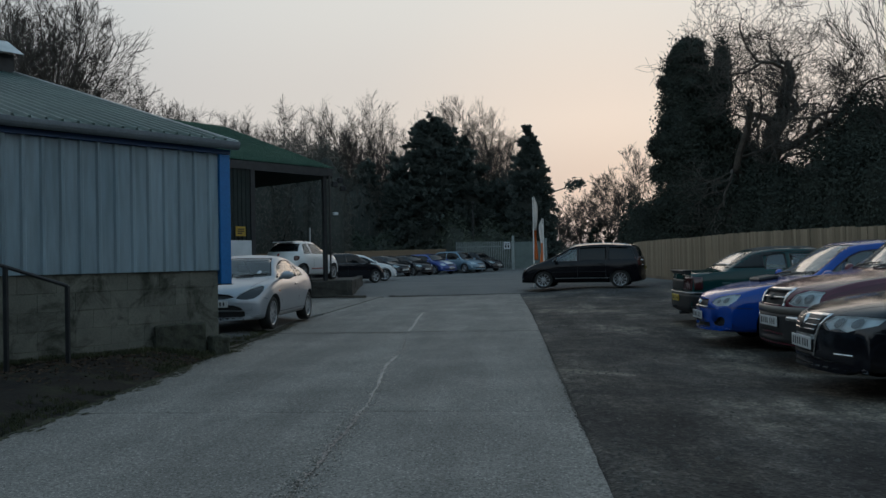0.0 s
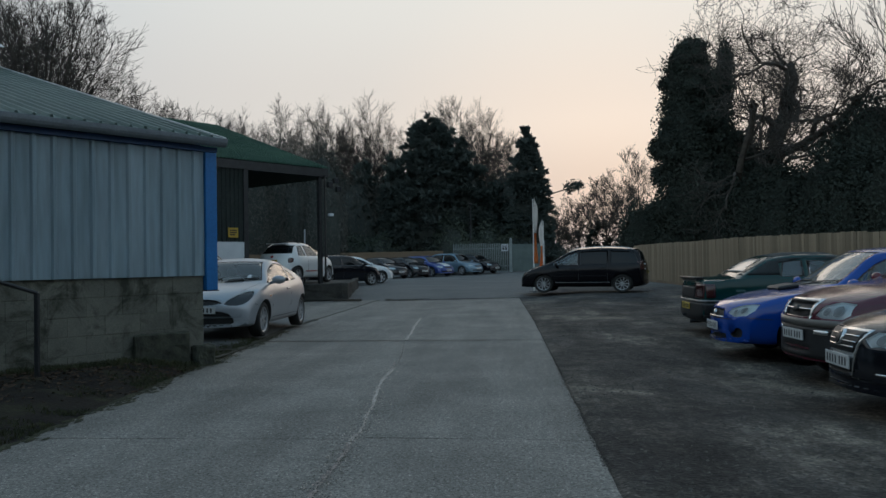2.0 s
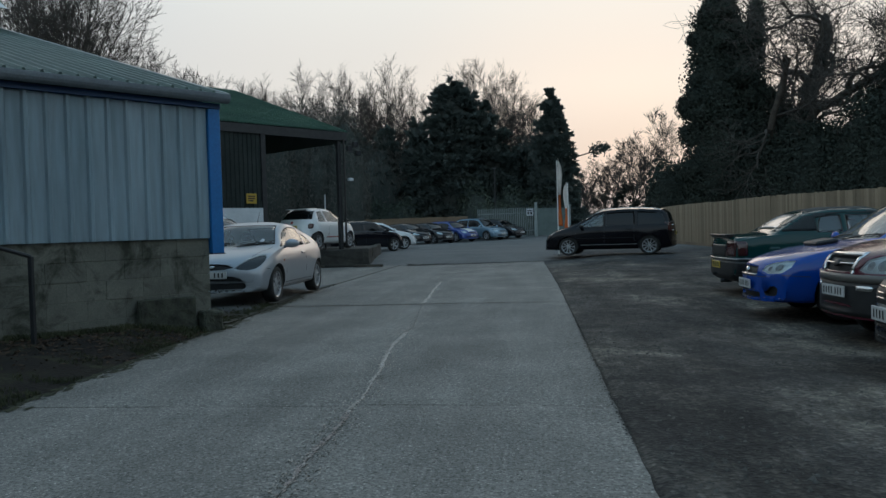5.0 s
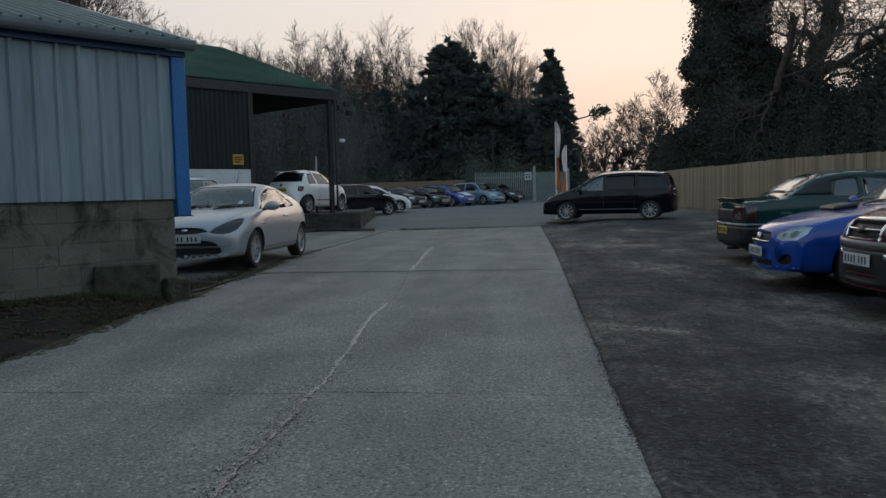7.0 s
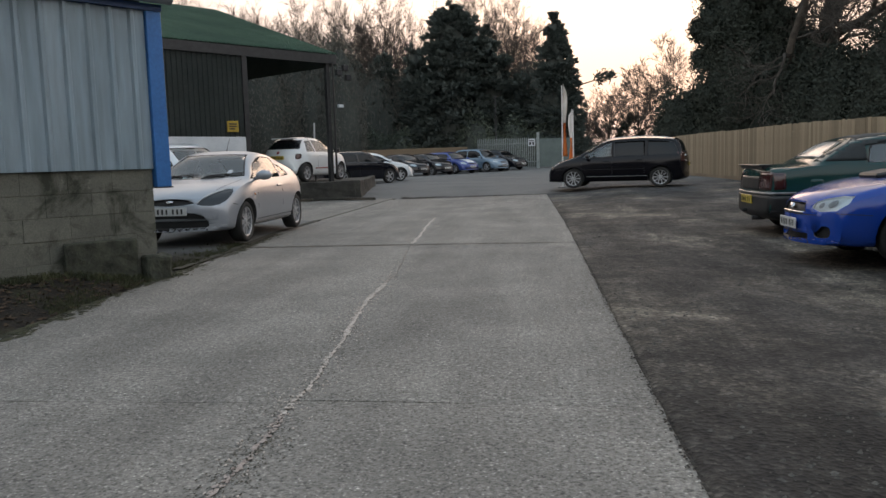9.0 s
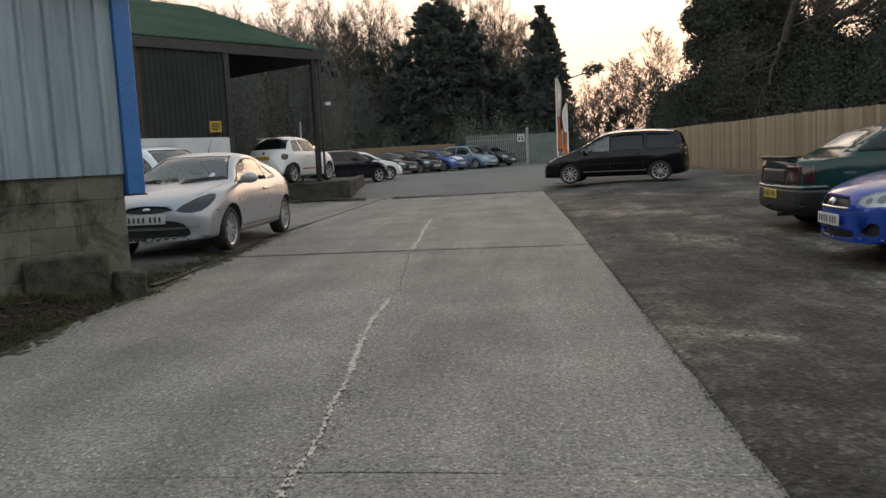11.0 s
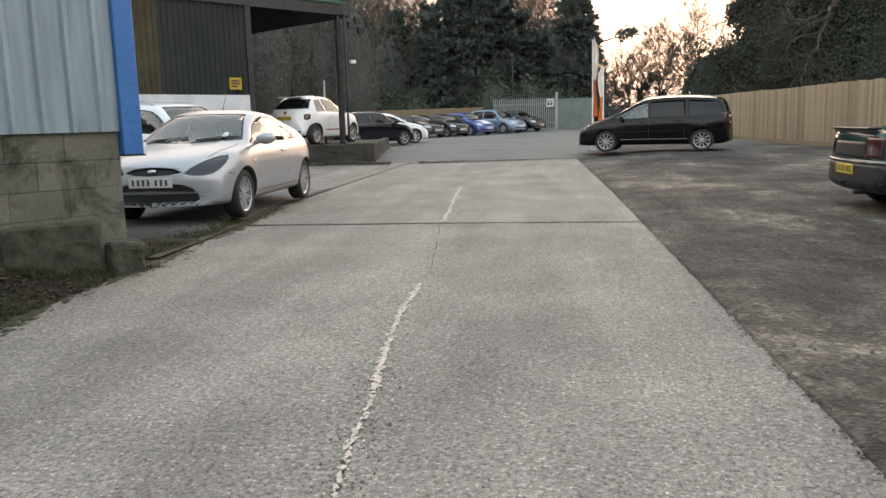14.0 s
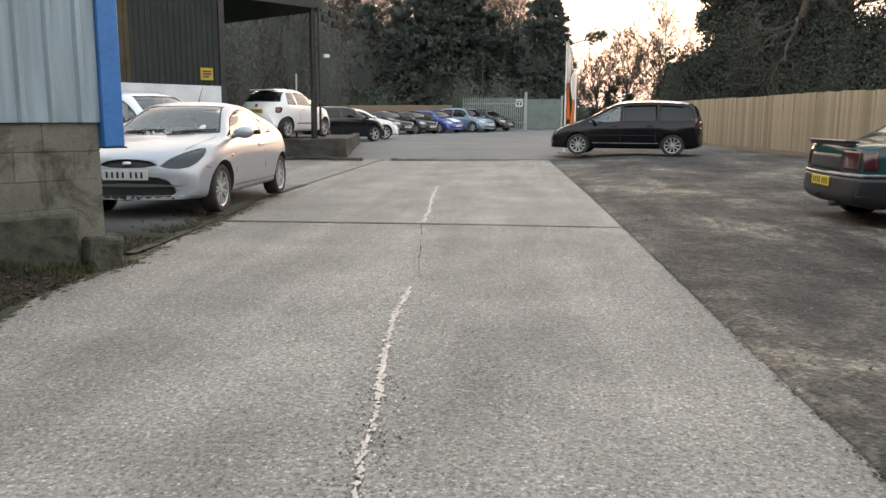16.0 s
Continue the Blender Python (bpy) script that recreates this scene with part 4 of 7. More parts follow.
# ---- feather flags ----
def feather_flag(x, y, h, lean, label, cloth0):
    z0 = height(x, y)
    fl = thing("feather_flag", pose(x, y, z0, 0, 0, lean), label, "flag", "feather flags by the road")
    bm = bmesh.new()
    tube(bm, (0, 0, 0), (0.0, 0, h * 0.98), 0.03, 0.018)
    part("pole", bm, M["white_cloth"], fl)
    for name, a, b, mat in (("cloth", cloth0, 0.62, "orange"), ("cloth", 0.62, 1.0, "white_cloth")):
        bm = bmesh.new()
        rows = []
        for i in range(13):
            t = a + (b - a) * i / 12
            w = 0.15 + 0.03 * math.sin(t * 9) - 0.12 * smooth01(0.88, 1.0, t)
            rows.append([bm.verts.new((0.03 + w * k / 3, 0.025 * math.sin(t * 14 + k), t * h)) for k in range(4)])
        for r0, r1 in zip(rows, rows[1:]):
            for k in range(3):
                bm.faces.new((r0[k], r0[k + 1], r1[k + 1], r1[k]))
        thicken(bm, 0.004)
        part(name, bm, M[mat], fl, "orange cloth" if mat == "orange" else "white cloth", True)
    part("base_plate", boxed((-0.14, 0.14, -0.14, 0.14, -0.02, 0.02), bevel=0.008), M["steel_dark"], fl)


feather_flag(1.21, 31.5, 3.55, -35, "tall white and orange feather flag on a pole", 0.3)
feather_flag(1.66, 33.2, 2.75, 140, "shorter white and orange feather flag on a pole", 0.28)


# ---- vehicles ----
from mathutils.bvhtree import BVHTree


def catmull(pts, subs):
    out = []
    for i in range(len(pts) - 1):
        p0, p1, p2, p3 = pts[max(0, i - 1)], pts[i], pts[i + 1], pts[min(len(pts) - 1, i + 2)]
        for k in range(subs[i]):
            t = k / subs[i]
            out.append(tuple(0.5 * (2 * b + (c - a) * t * 0.8 + (2 * a - 5 * b + 4 * c - d) * t * t * 0.8 + (3 * b - a - 3 * c + d) * t**3 * 0.8) + 0.2 * (c - b) * t for a, b, c, d in zip(p0, p1, p2, p3)))
    out.append(pts[-1])
    return out


def set_back(spec, x, y):
    """How far a point of the loft is set back (forward at the tail), so that nose, screens and tail are rounded in plan."""
    W, xf, xr = spec["W"] / 2, spec["top"][-1][0], spec["top"][0][0]
    u = min(1.15, abs(y) / W) ** 2.3
    roof = spec.get("screen_at", 0.55)
    front = spec.get("bow", 0.26) * smooth01(xf - 0.70, xf + 0.05, x) + 0.07 * smooth01(roof - 0.55, roof + 0.35, x)
    back = spec.get("bow_rear", 0.15) * (1 - smooth01(xr, xr + 0.8, x)) + 0.06 * (1 - smooth01(xr + 0.6, xr + 1.3, x))
    return u * (back - front)


def body_shell(spec):
    """Lofted bodywork, rounded in plan. x forward, z up; origin on the ground midway between the axles."""
    W, top, belt, xf, xr = spec["W"] / 2, spec["top"], spec["belt"], spec["top"][-1][0], spec["top"][0][0]
    sill, wb = spec.get("sill", 0.2), spec["wb"] / 2
    xs, x = [], xr
    while x < xf - 1e-4:
        xs.append(x)
        edge = min(x - xr, xf - x)
        x += 0.012 if edge < 0.05 else 0.03 if edge < 0.2 else 0.045
    xs.append(xf)
    rings = []
    subs = [2, 2, 2, 4, 3, 3, 2, 4, 3, 3, 3]
    nose, tail = spec.get("nose", 0.36) * 0.32, spec.get("tail", 0.2) * 0.6
    for x in xs:
        fr = max(0.0, (x - (xf - spec.get("taper", 0.75))) / spec.get("taper", 0.75))
        rr = max(0.0, (xr + spec.get("tail_len", 0.5) - x) / spec.get("tail_len", 0.5))
        w = W * (1 - nose * fr**2.6 - tail * rr**3)
        zt = curve_along(top, x)
        zb = curve_along(belt, x)
        zb += (max(zb, zt - 0.06) - zb) * smooth01(0.25, 0.85, fr)
        zb = min(zb, zt - 0.035)
        zs = sill + spec.get("chin", 0.02) * fr**4 + 0.10 * rr**4
        zs = min(zs, zb - 0.08)
        k = smooth01(0.05, 0.42, zt - zb)
        wr = w * (0.87 - spec.get("tumble", 0.15) * k)
        zr = zt - 0.036 - 0.044 * k
        h = zb - zs
        flare = 0.024 * sum(math.exp(-(((x - ax) / 0.36) ** 2)) for ax in (wb, -wb))
        wf = w + flare
        pts = [(0, zs), (0.80 * w, zs), (0.945 * wf, zs + 0.05), (0.985 * wf, zs + 0.34 * h), (wf * 0.5 + w * 0.5, zs + 0.62 * h), (0.988 * w, zs + 0.84 * h), (0.945 * w, zb),
               (0.93 * w * (1 - 0.5 * k) + 0.5 * k * (wr + 0.02), zb + (zr - zb) * (0.25 + 0.3 * k)), (wr, zr), (wr * 0.86, zt - 0.024 - 0.014 * k), (wr * 0.5, zt - 0.008), (0, zt)]
        rings.append([(x, y, z) for y, z in catmull(pts, subs)])
    bm = bmesh.new()
    n = len(rings[0])

    def vert(p):
        return bm.verts.new((p[0] + set_back(spec, p[0], p[1]), p[1], p[2]))

    grid = []
    for ring in rings:
        left = [vert(p) for p in ring]
        right = [left[0]] + [vert((p[0], -p[1], p[2])) for p in ring[1:-1]] + [left[-1]]
        grid.append((left, right))
    for (l0, r0), (l1, r1) in zip(grid, grid[1:]):
        for k in range(n - 1):
            bm.faces.new((l0[k], l1[k], l1[k + 1], l0[k + 1]))
            bm.faces.new((r0[k + 1], r1[k + 1], r1[k], r0[k]))
    lo, hi, cols = 2, sum(subs[:8]), 14
    for (l, r), ring in ((grid[0], rings[0]), (grid[-1], rings[-1])):
        rows = []
        for k in range(lo, hi + 1):
            x, y, z = ring[k]
            rows.append([l[k]] + [vert((x, y * (1 - 2 * c / cols), z)) for c in range(1, cols)] + [r[k]])
        for a, b in zip(rows, rows[1:]):
            for c in range(cols):
                bm.faces.new((a[c], a[c + 1], b[c + 1], b[c]))
        bm.faces.new(rows[-1] + [r[k] for k in range(hi + 1, n)] + [l[k] for k in range(n - 2, hi, -1)])
    bmesh.ops.recalc_face_normals(bm, faces=bm.faces)
    return bm, BVHTree.FromBMesh(bm)


def inside(poly, a, b):
    hit = False
    for (x0, y0), (x1, y1) in zip(poly, poly[1:] + poly[:1]):
        if (y0 > b) != (y1 > b) and a < (x1 - x0) * (b - y0) / (y1 - y0) + x0:
            hit = not hit
    return hit


def cut_out(bm, view, poly, through_all=False, keep_out=0.0):
    """Cuts the outline into the shell as seen from one side; returns the faces within it."""
    o, d = VIEWS[view]
    d = Vector(d)
    ia, ib = {"front": (1, 2), "rear": (1, 2), "left": (0, 2), "right": (0, 2), "top": (0, 1)}[view]
    (a0, a1), (b0, b1) = [(min(p[i] for p in poly) - 0.09, max(p[i] for p in poly) + 0.09) for i in (0, 1)]

    def near(f):
        c = f.verts[0].co
        return a0 < c[ia] < a1 and b0 < c[ib] < b1 and (through_all or f.normal.dot(d) < -0.02) and c.dot(d) < -keep_out

    faces = [f for f in bm.faces if near(f)]
    small, twin, home = bmesh.new(), {}, {}
    for f in faces:
        for v in f.verts:
            if v not in twin:
                twin[v] = small.verts.new(v.co)
                home[twin[v]] = v
        small.faces.new([twin[v] for v in f.verts])
    for (x0, y0), (x1, y1) in zip(poly, poly[1:] + poly[:1]):
        e = Vector((0, 0, 0))
        e[ia], e[ib] = x1 - x0, y1 - y0
        if e.length < 1e-5:
            continue
        co = Vector((0, 0, 0))
        co[ia], co[ib] = x0, y0
        bmesh.ops.bisect_plane(small, geom=small.verts[:] + small.edges[:] + small.faces[:], dist=1e-5, plane_co=co, plane_no=e.cross(d).normalized())
    fresh = [v for v in small.verts if v not in home]
    own = set(faces)
    for e in [e for e in {e for f in faces for e in f.edges} if any(q not in own for q in e.link_faces)]:
        va, vb = e.verts             # carry new points on the rim over to the neighbours
        span = vb.co - va.co
        hits = []
        for v in fresh:
            t = (v.co - va.co).dot(span) / max(1e-12, span.length_squared)
            if 1e-4 < t < 1 - 1e-4 and (va.co + span * t - v.co).length < 1e-5 and v not in home:
                hits.append((t, v))
        start, done = va, 0.0
        for t, v in sorted(hits, key=lambda h: h[0]):
            edge = next(q for q in start.link_edges if q.other_vert(start) == vb)
            made = bmesh.utils.edge_split(edge, start, (t - done) / (1 - done))[1]
            made.co = v.co
            home[v] = made
            start, done = made, t
    bmesh.ops.delete(bm, geom=[f for f in own if f.is_valid], context="FACES_ONLY")
    out = []
    for f in small.faces:
        for v in f.verts:
            if v not in home:
                home[v] = bm.verts.new(v.co)
        g = bm.faces.new([home[v] for v in f.verts])
        g.normal_update()
        c = f.calc_center_median()
        if inside(poly, c[ia], c[ib]):
            out.append(g)
    for g in out:
        for v in g.verts:
            v.normal_update()
    small.free()
    return out


def lift_out(bm, faces, depth):
    """The same faces as a bmesh of their own, set in by depth."""
    nb, at_new = bmesh.new(), {}
    for f in faces:
        for v in f.verts:
            if v not in at_new:
                at_new[v] = nb.verts.new(v.co - v.normal * depth)
    for f in faces:
        try:
            nb.faces.new([at_new[v] for v in f.verts])
        except ValueError:
            pass
    nb.normal_update()
    return nb


def open_up(bm, faces, depth, slot, along_y=None):
    """Takes the faces away and turns the edge inwards."""
    gone = set(faces)
    rim = {e for f in faces for e in f.edges if any(q not in gone for q in e.link_faces)}
    nrm = {v: v.normal.copy() for e in rim for v in e.verts}
    bmesh.ops.delete(bm, geom=faces, context="FACES")
    rim = [e for e in rim if e.is_valid]
    got = bmesh.ops.extrude_edge_only(bm, edges=rim)["geom"]
    made = [g for g in got if isinstance(g, bmesh.types.BMVert)]
    for g in got:
        if isinstance(g, bmesh.types.BMFace):
            g.material_index = slot
    for v in made:
        if along_y is not None:
            v.co.y *= along_y
        else:
            src = next((e.other_vert(v) for e in v.link_edges if e.other_vert(v) in nrm), None)
            v.co -= (nrm[src] if src else Vector((0, 0, 1))) * depth


VIEWS = {"front": ((6, 0, 0), (-1, 0, 0)), "rear": ((-6, 0, 0), (1, 0, 0)), "left": ((0, 4, 0), (0, -1, 0)), "right": ((0, -4, 0), (0, 1, 0)), "top": ((0, 0, 5), (0, 0, -1))}


def lay(tree, view, a, b, off):
    """The place on the shell seen from that side at (a, b), lifted off it."""
    o, d = VIEWS[view]
    d = Vector(d)
    p = Vector(o) + (Vector((0, a, b)) if view in ("front", "rear") else Vector((a, 0, b)) if view in ("left", "right") else Vector((a, b, 0)))
    hit = tree.ray_cast(p, d)
    if hit[0] is None:
        q = Vector((0, a, b)) if view in ("front", "rear") else Vector((a, 0, b)) if view in ("left", "right") else Vector((a, b, 1))
        near = tree.find_nearest(q - d * 1.5)
        return near[0] - d * off
    nrm = hit[1] if hit[1].dot(d) < 0 else -hit[1]
    return hit[0] + nrm * off * 0.6 - d * off * 0.4


def patch_mesh(tree, view, poly, off=0.005, cell=0.045, skirt=0.012):
    bm = bmesh.new()
    bm.faces.new([bm.verts.new((a, b, 0)) for a, b in poly])
    for axis in (0, 1):
        lo, hi = min(p[axis] for p in poly), max(p[axis] for p in poly)
        n = int((hi - lo) / cell)
        for i in range(1, n + 1):
            co = [0, 0, 0]
            co[axis] = lo + (hi - lo) * i / (n + 1)
            no = [0, 0, 0]
            no[axis] = 1
            bmesh.ops.bisect_plane(bm, geom=bm.verts[:] + bm.edges[:] + bm.faces[:], plane_co=co, plane_no=no)
    bmesh.ops.triangulate(bm, faces=[f for f in bm.faces if len(f.verts) > 4])
    for v in bm.verts:
        v.co = lay(tree, view, v.co.x, v.co.y, off)
    edges = [e for e in bm.edges if e.is_boundary]
    d = Vector(VIEWS[view][1])
    ext = bmesh.ops.extrude_edge_only(bm, edges=edges)["geom"]
    for g in ext:
        if isinstance(g, bmesh.types.BMVert):
            g.co += d * (skirt + off)
    bmesh.ops.recalc_face_normals(bm, faces=bm.faces)
    f0 = max(bm.faces, key=lambda f: f.calc_area())
    if f0.normal.dot(d) > 0:
        bmesh.ops.reverse_faces(bm, faces=bm.faces)
    return bm


def gap_bm(tree, view, pts, w=0.004):
    """A thin dark line lying on the shell."""
    bm = bmesh.new()
    rows = []
    for (a0, b0), (a1, b1) in zip(pts, pts[1:]):
        d = Vector((a1 - a0, b1 - b0))
        n = max(1, int(d.length / 0.04))
        q = Vector((-d.y, d.x)).normalized() * w
        for k in range(n + 1):
            a, b = a0 + d.x * k / n, b0 + d.y * k / n
            rows.append([bm.verts.new(lay(tree, view, a + s * q.x, b + s * q.y, 0.0025)) for s in (-1, 1)])
    for r0, r1 in zip(rows, rows[1:]):
        bm.faces.new((r0[0], r1[0], r1[1], r0[1]))
    return bm


def mirror(poly):
    return [(-a, b) for a, b in reversed(poly)]


def rounded(x0, x1, z0, z1, r=0.03, n=3):
    out = []
    for cx, cz, a0 in ((x1 - r, z1 - r, 0), (x0 + r, z1 - r, 90), (x0 + r, z0 + r, 180), (x1 - r, z0 + r, 270)):
        out += [(cx + r * math.cos(radians(a0 + 90 * k / n)), cz + r * math.sin(radians(a0 + 90 * k / n))) for k in range(n + 1)]
    return out


def oval(cx, cz, rx, rz, n=14):
    return [(cx + rx * math.cos(2 * math.pi * k / n), cz + rz * math.sin(2 * math.pi * k / n)) for k in range(n)]


WHEELS = {}


def wheel_meshes(r, spokes, style, width=0.2):
    key = (r, spokes, style)
    if key in WHEELS:
        return WHEELS[key]
    rr = r * 0.70
    bm = bmesh.new()
    prof = [(rr * 0.96, -0.5), (r * 0.93, -0.5), (r * 0.985, -0.42), (r, -0.25), (r, 0.25), (r * 0.985, 0.42), (r * 0.93, 0.5), (rr * 1.04, 0.47), (rr * 0.98, 0.40), (rr * 0.96, 0.1), (0.001, 0.05)]
    n, ringsv = 36, []
    for pr, pw in prof:
        ringsv.append([bm.verts.new((pr * math.cos(2 * math.pi * k / n), pw * width, pr * math.sin(2 * math.pi * k / n))) for k in range(n)])
    for a, b in zip(ringsv, ringsv[1:]):
        for k in range(n):
            bm.faces.new((a[k], a[(k + 1) % n], b[(k + 1) % n], b[k]))
    bmesh.ops.remove_doubles(bm, verts=bm.verts, dist=0.002)
    bmesh.ops.recalc_face_normals(bm, faces=bm.faces)
    tyre = mesh_of("tyre", bm, M["tyre"], True)
    bm = bmesh.new()
    prof = [(rr * 0.95, 0.12), (rr * 0.97, 0.42), (rr * 1.03, 0.46), (rr * 1.03, 0.42)]
    ringsv = []
    for pr, pw in prof:
        ringsv.append([bm.verts.new((pr * math.cos(2 * math.pi * k / n), pw * width, pr * math.sin(2 * math.pi * k / n))) for k in range(n)])
    for a, b in zip(ringsv, ringsv[1:]):
        for k in range(n):
            bm.faces.new((a[k], a[(k + 1) % n], b[(k + 1) % n], b[k]))
    tube(bm, (0, 0.16 * width, 0), (0, 0.40 * width, 0), rr * 0.24, rr * 0.2, 14)
    for k in range(spokes):
        base = 2 * math.pi * k / spokes
        for twin in ((-0.17, 0.17) if style == "twin" else (0.0,)):
            a0, a1 = base + twin * 1.2, base + twin
            p0 = Vector((math.cos(a0) * rr * 0.16, 0, math.sin(a0) * rr * 0.16))
            p1 = Vector((math.cos(a1) * rr * 0.98, 0, math.sin(a1) * rr * 0.98))
            side = Vector((-math.sin(base), 0, math.cos(base)))
            w0, w1 = (rr * 0.055, rr * 0.065) if style in ("twin", "fine") else (rr * 0.16, rr * 0.11)
            q = [p0 - side * w0, p0 + side * w0, p1 + side * w1, p1 - side * w1]
            f = [bm.verts.new(c + Vector((0, 0.36 * width, 0))) for c in q]
            g = [bm.verts.new(c + Vector((0, 0.16 * width, 0))) for c in q]
            bm.faces.new(f)
            for i in range(4):
                bm.faces.new((f[i], g[i], g[(i + 1) % 4], f[(i + 1) % 4]))
    bmesh.ops.recalc_face_normals(bm, faces=bm.faces)
    rim = mesh_of("rim", bm, M["alloy_dark" if style == "dark" else "alloy"])
    WHEELS[key] = (tyre, rim)
    return WHEELS[key]


def seat_bm(x, y, z, back=True):
    """A car seat with its headrest."""
    bm = bmesh.new()
    box(bm, x - 0.25, x + 0.25, y - 0.23, y + 0.23, z, z + 0.17, bevel=0.05)
    if back:
        box(bm, -0.06, 0.06, y - 0.23, y + 0.23, 0, 0.56, bevel=0.05, m=pose(x - 0.26, 0, z + 0.12, 0, -14, 0))
        box(bm, -0.045, 0.045, y - 0.12, y + 0.12, 0.60, 0.76, bevel=0.04, m=pose(x - 0.26, 0, z + 0.10, 0, -14, 0))
    return bm


def cabin(ob, spec):
    """What shows through clear glass: seats, dashboard, steering wheel and tub."""
    W, top, belt = spec["W"] / 2, spec["top"], spec["belt"]
    x0, x1 = spec["side_glass"]
    sill, zb = spec.get("sill", 0.2), curve_along(belt, 0.0)
    roof = max(z for _, z in top)
    x0 = max(x0, top[0][0] + 0.75)
    part("cabin_tub", boxed((x0 - 0.35, x1 + 0.30, -W + 0.20, W - 0.20, sill + 0.03, sill + 0.08), (x0 - 0.35, x1 + 0.3, -W + 0.13, -W + 0.17, sill + 0.03, zb - 0.03), (x0 - 0.35, x1 + 0.3, W - 0.17, W - 0.13, sill + 0.03, zb - 0.03),
                            (x0 - 0.38, x0 - 0.33, -W + 0.17, W - 0.17, sill + 0.03, zb - 0.06), bevel=0.004), M["trim_grey"], ob, "dark cabin lining")
    part("dashboard", boxed((x1 - 0.18, x1 + 0.28, -W + 0.18, W - 0.18, zb - 0.22, zb + 0.01), bevel=0.04), M["trim_grey"], ob, "dark grey dashboard")
    seat = roof - 1.02
    rows = [x1 - 1.05] + ([x1 - 1.95] if x1 - 2.2 > x0 else [])
    for x in rows:
        for y in (0.36, -0.36):
            part("seat", seat_bm(x, y, max(sill + 0.08, seat)), M["seat_cloth"], ob)
    bm = bmesh.new()
    mm = pose(x1 - 0.36, -0.36, zb + 0.01, 0, -62, 0)
    n = 20
    for k in range(n):
        a, b = 2 * math.pi * k / n, 2 * math.pi * (k + 1) / n
        tube(bm, mm @ Vector((0.18 * math.cos(a), 0.18 * math.sin(a), 0)), mm @ Vector((0.18 * math.cos(b), 0.18 * math.sin(b), 0)), 0.014, n=6)
    for a in (0, 2.2, -2.2):
        tube(bm, mm @ Vector((0, 0, 0)), mm @ Vector((0.17 * math.cos(a), 0.17 * math.sin(a), 0)), 0.018, n=6)
    part("steering_wheel", bm, M["plastic"], ob)


def pane(name, bm, faces, mat, body, seal=0.016, depth=0.004):
    """Glass in place of those faces of the shell, with a black edge."""
    if not faces:
        return
    nb = lift_out(bm, faces, depth)
    if seal:
        got = bmesh.ops.inset_region(nb, faces=nb.faces[:], thickness=seal, use_even_offset=True, use_boundary=True)
        for f in got["faces"]:
            f.material_index = 1
    open_up(bm, faces, 0.022, 1)
    part(name, nb, (mat, M["seal"]), body, "", True)


def side_panes(spec, top, belt):
    """Outlines of the side windows, seen from the side."""
    x0, x1 = spec["side_glass"]
    cuts = [x0] + spec["pillars"] + [x1]
    for a, b in zip(cuts, cuts[1:]):
        a2, b2 = a + (0.035 if a != x0 else 0), b - (0.035 if b != x1 else 0)
        n = 6
        xs = [a2 + (b2 - a2) * k / n for k in range(n + 1)]
        low = [(x, curve_along(belt, x) + 0.035) for x in xs]
        high = [(x, min(curve_along(top, x + 0.055 * smooth01(-0.1, 0.6, x)), curve_along(top, x)) - spec.get("roof_edge", 0.125)) for x in xs]
        if spec.get("c_round") and a == x0:
            cl, ch = spec["c_round"]
            high = [(x, min(z, curve_along(belt, x) + 0.045 + ch * math.sqrt(min(1.0, max(0.0, (x - x0) / cl))))) for x, z in high]
        if spec.get("c_slope") and a == x0:
            high = [(x, min(z, curve_along(belt, x) + 0.04 + max(0.006, (x - x0) * spec["c_slope"]))) for x, z in high]
        lows = [p for p in low]
        highs = [(x, max(z, curve_along(belt, x) + 0.045)) for x, z in high]
        yield lows + highs[::-1]


SINK = {"headlamp": 0.022, "grille": 0.03, "lower_intake": 0.05, "lower_grille": 0.03, "fog_recess": 0.04}


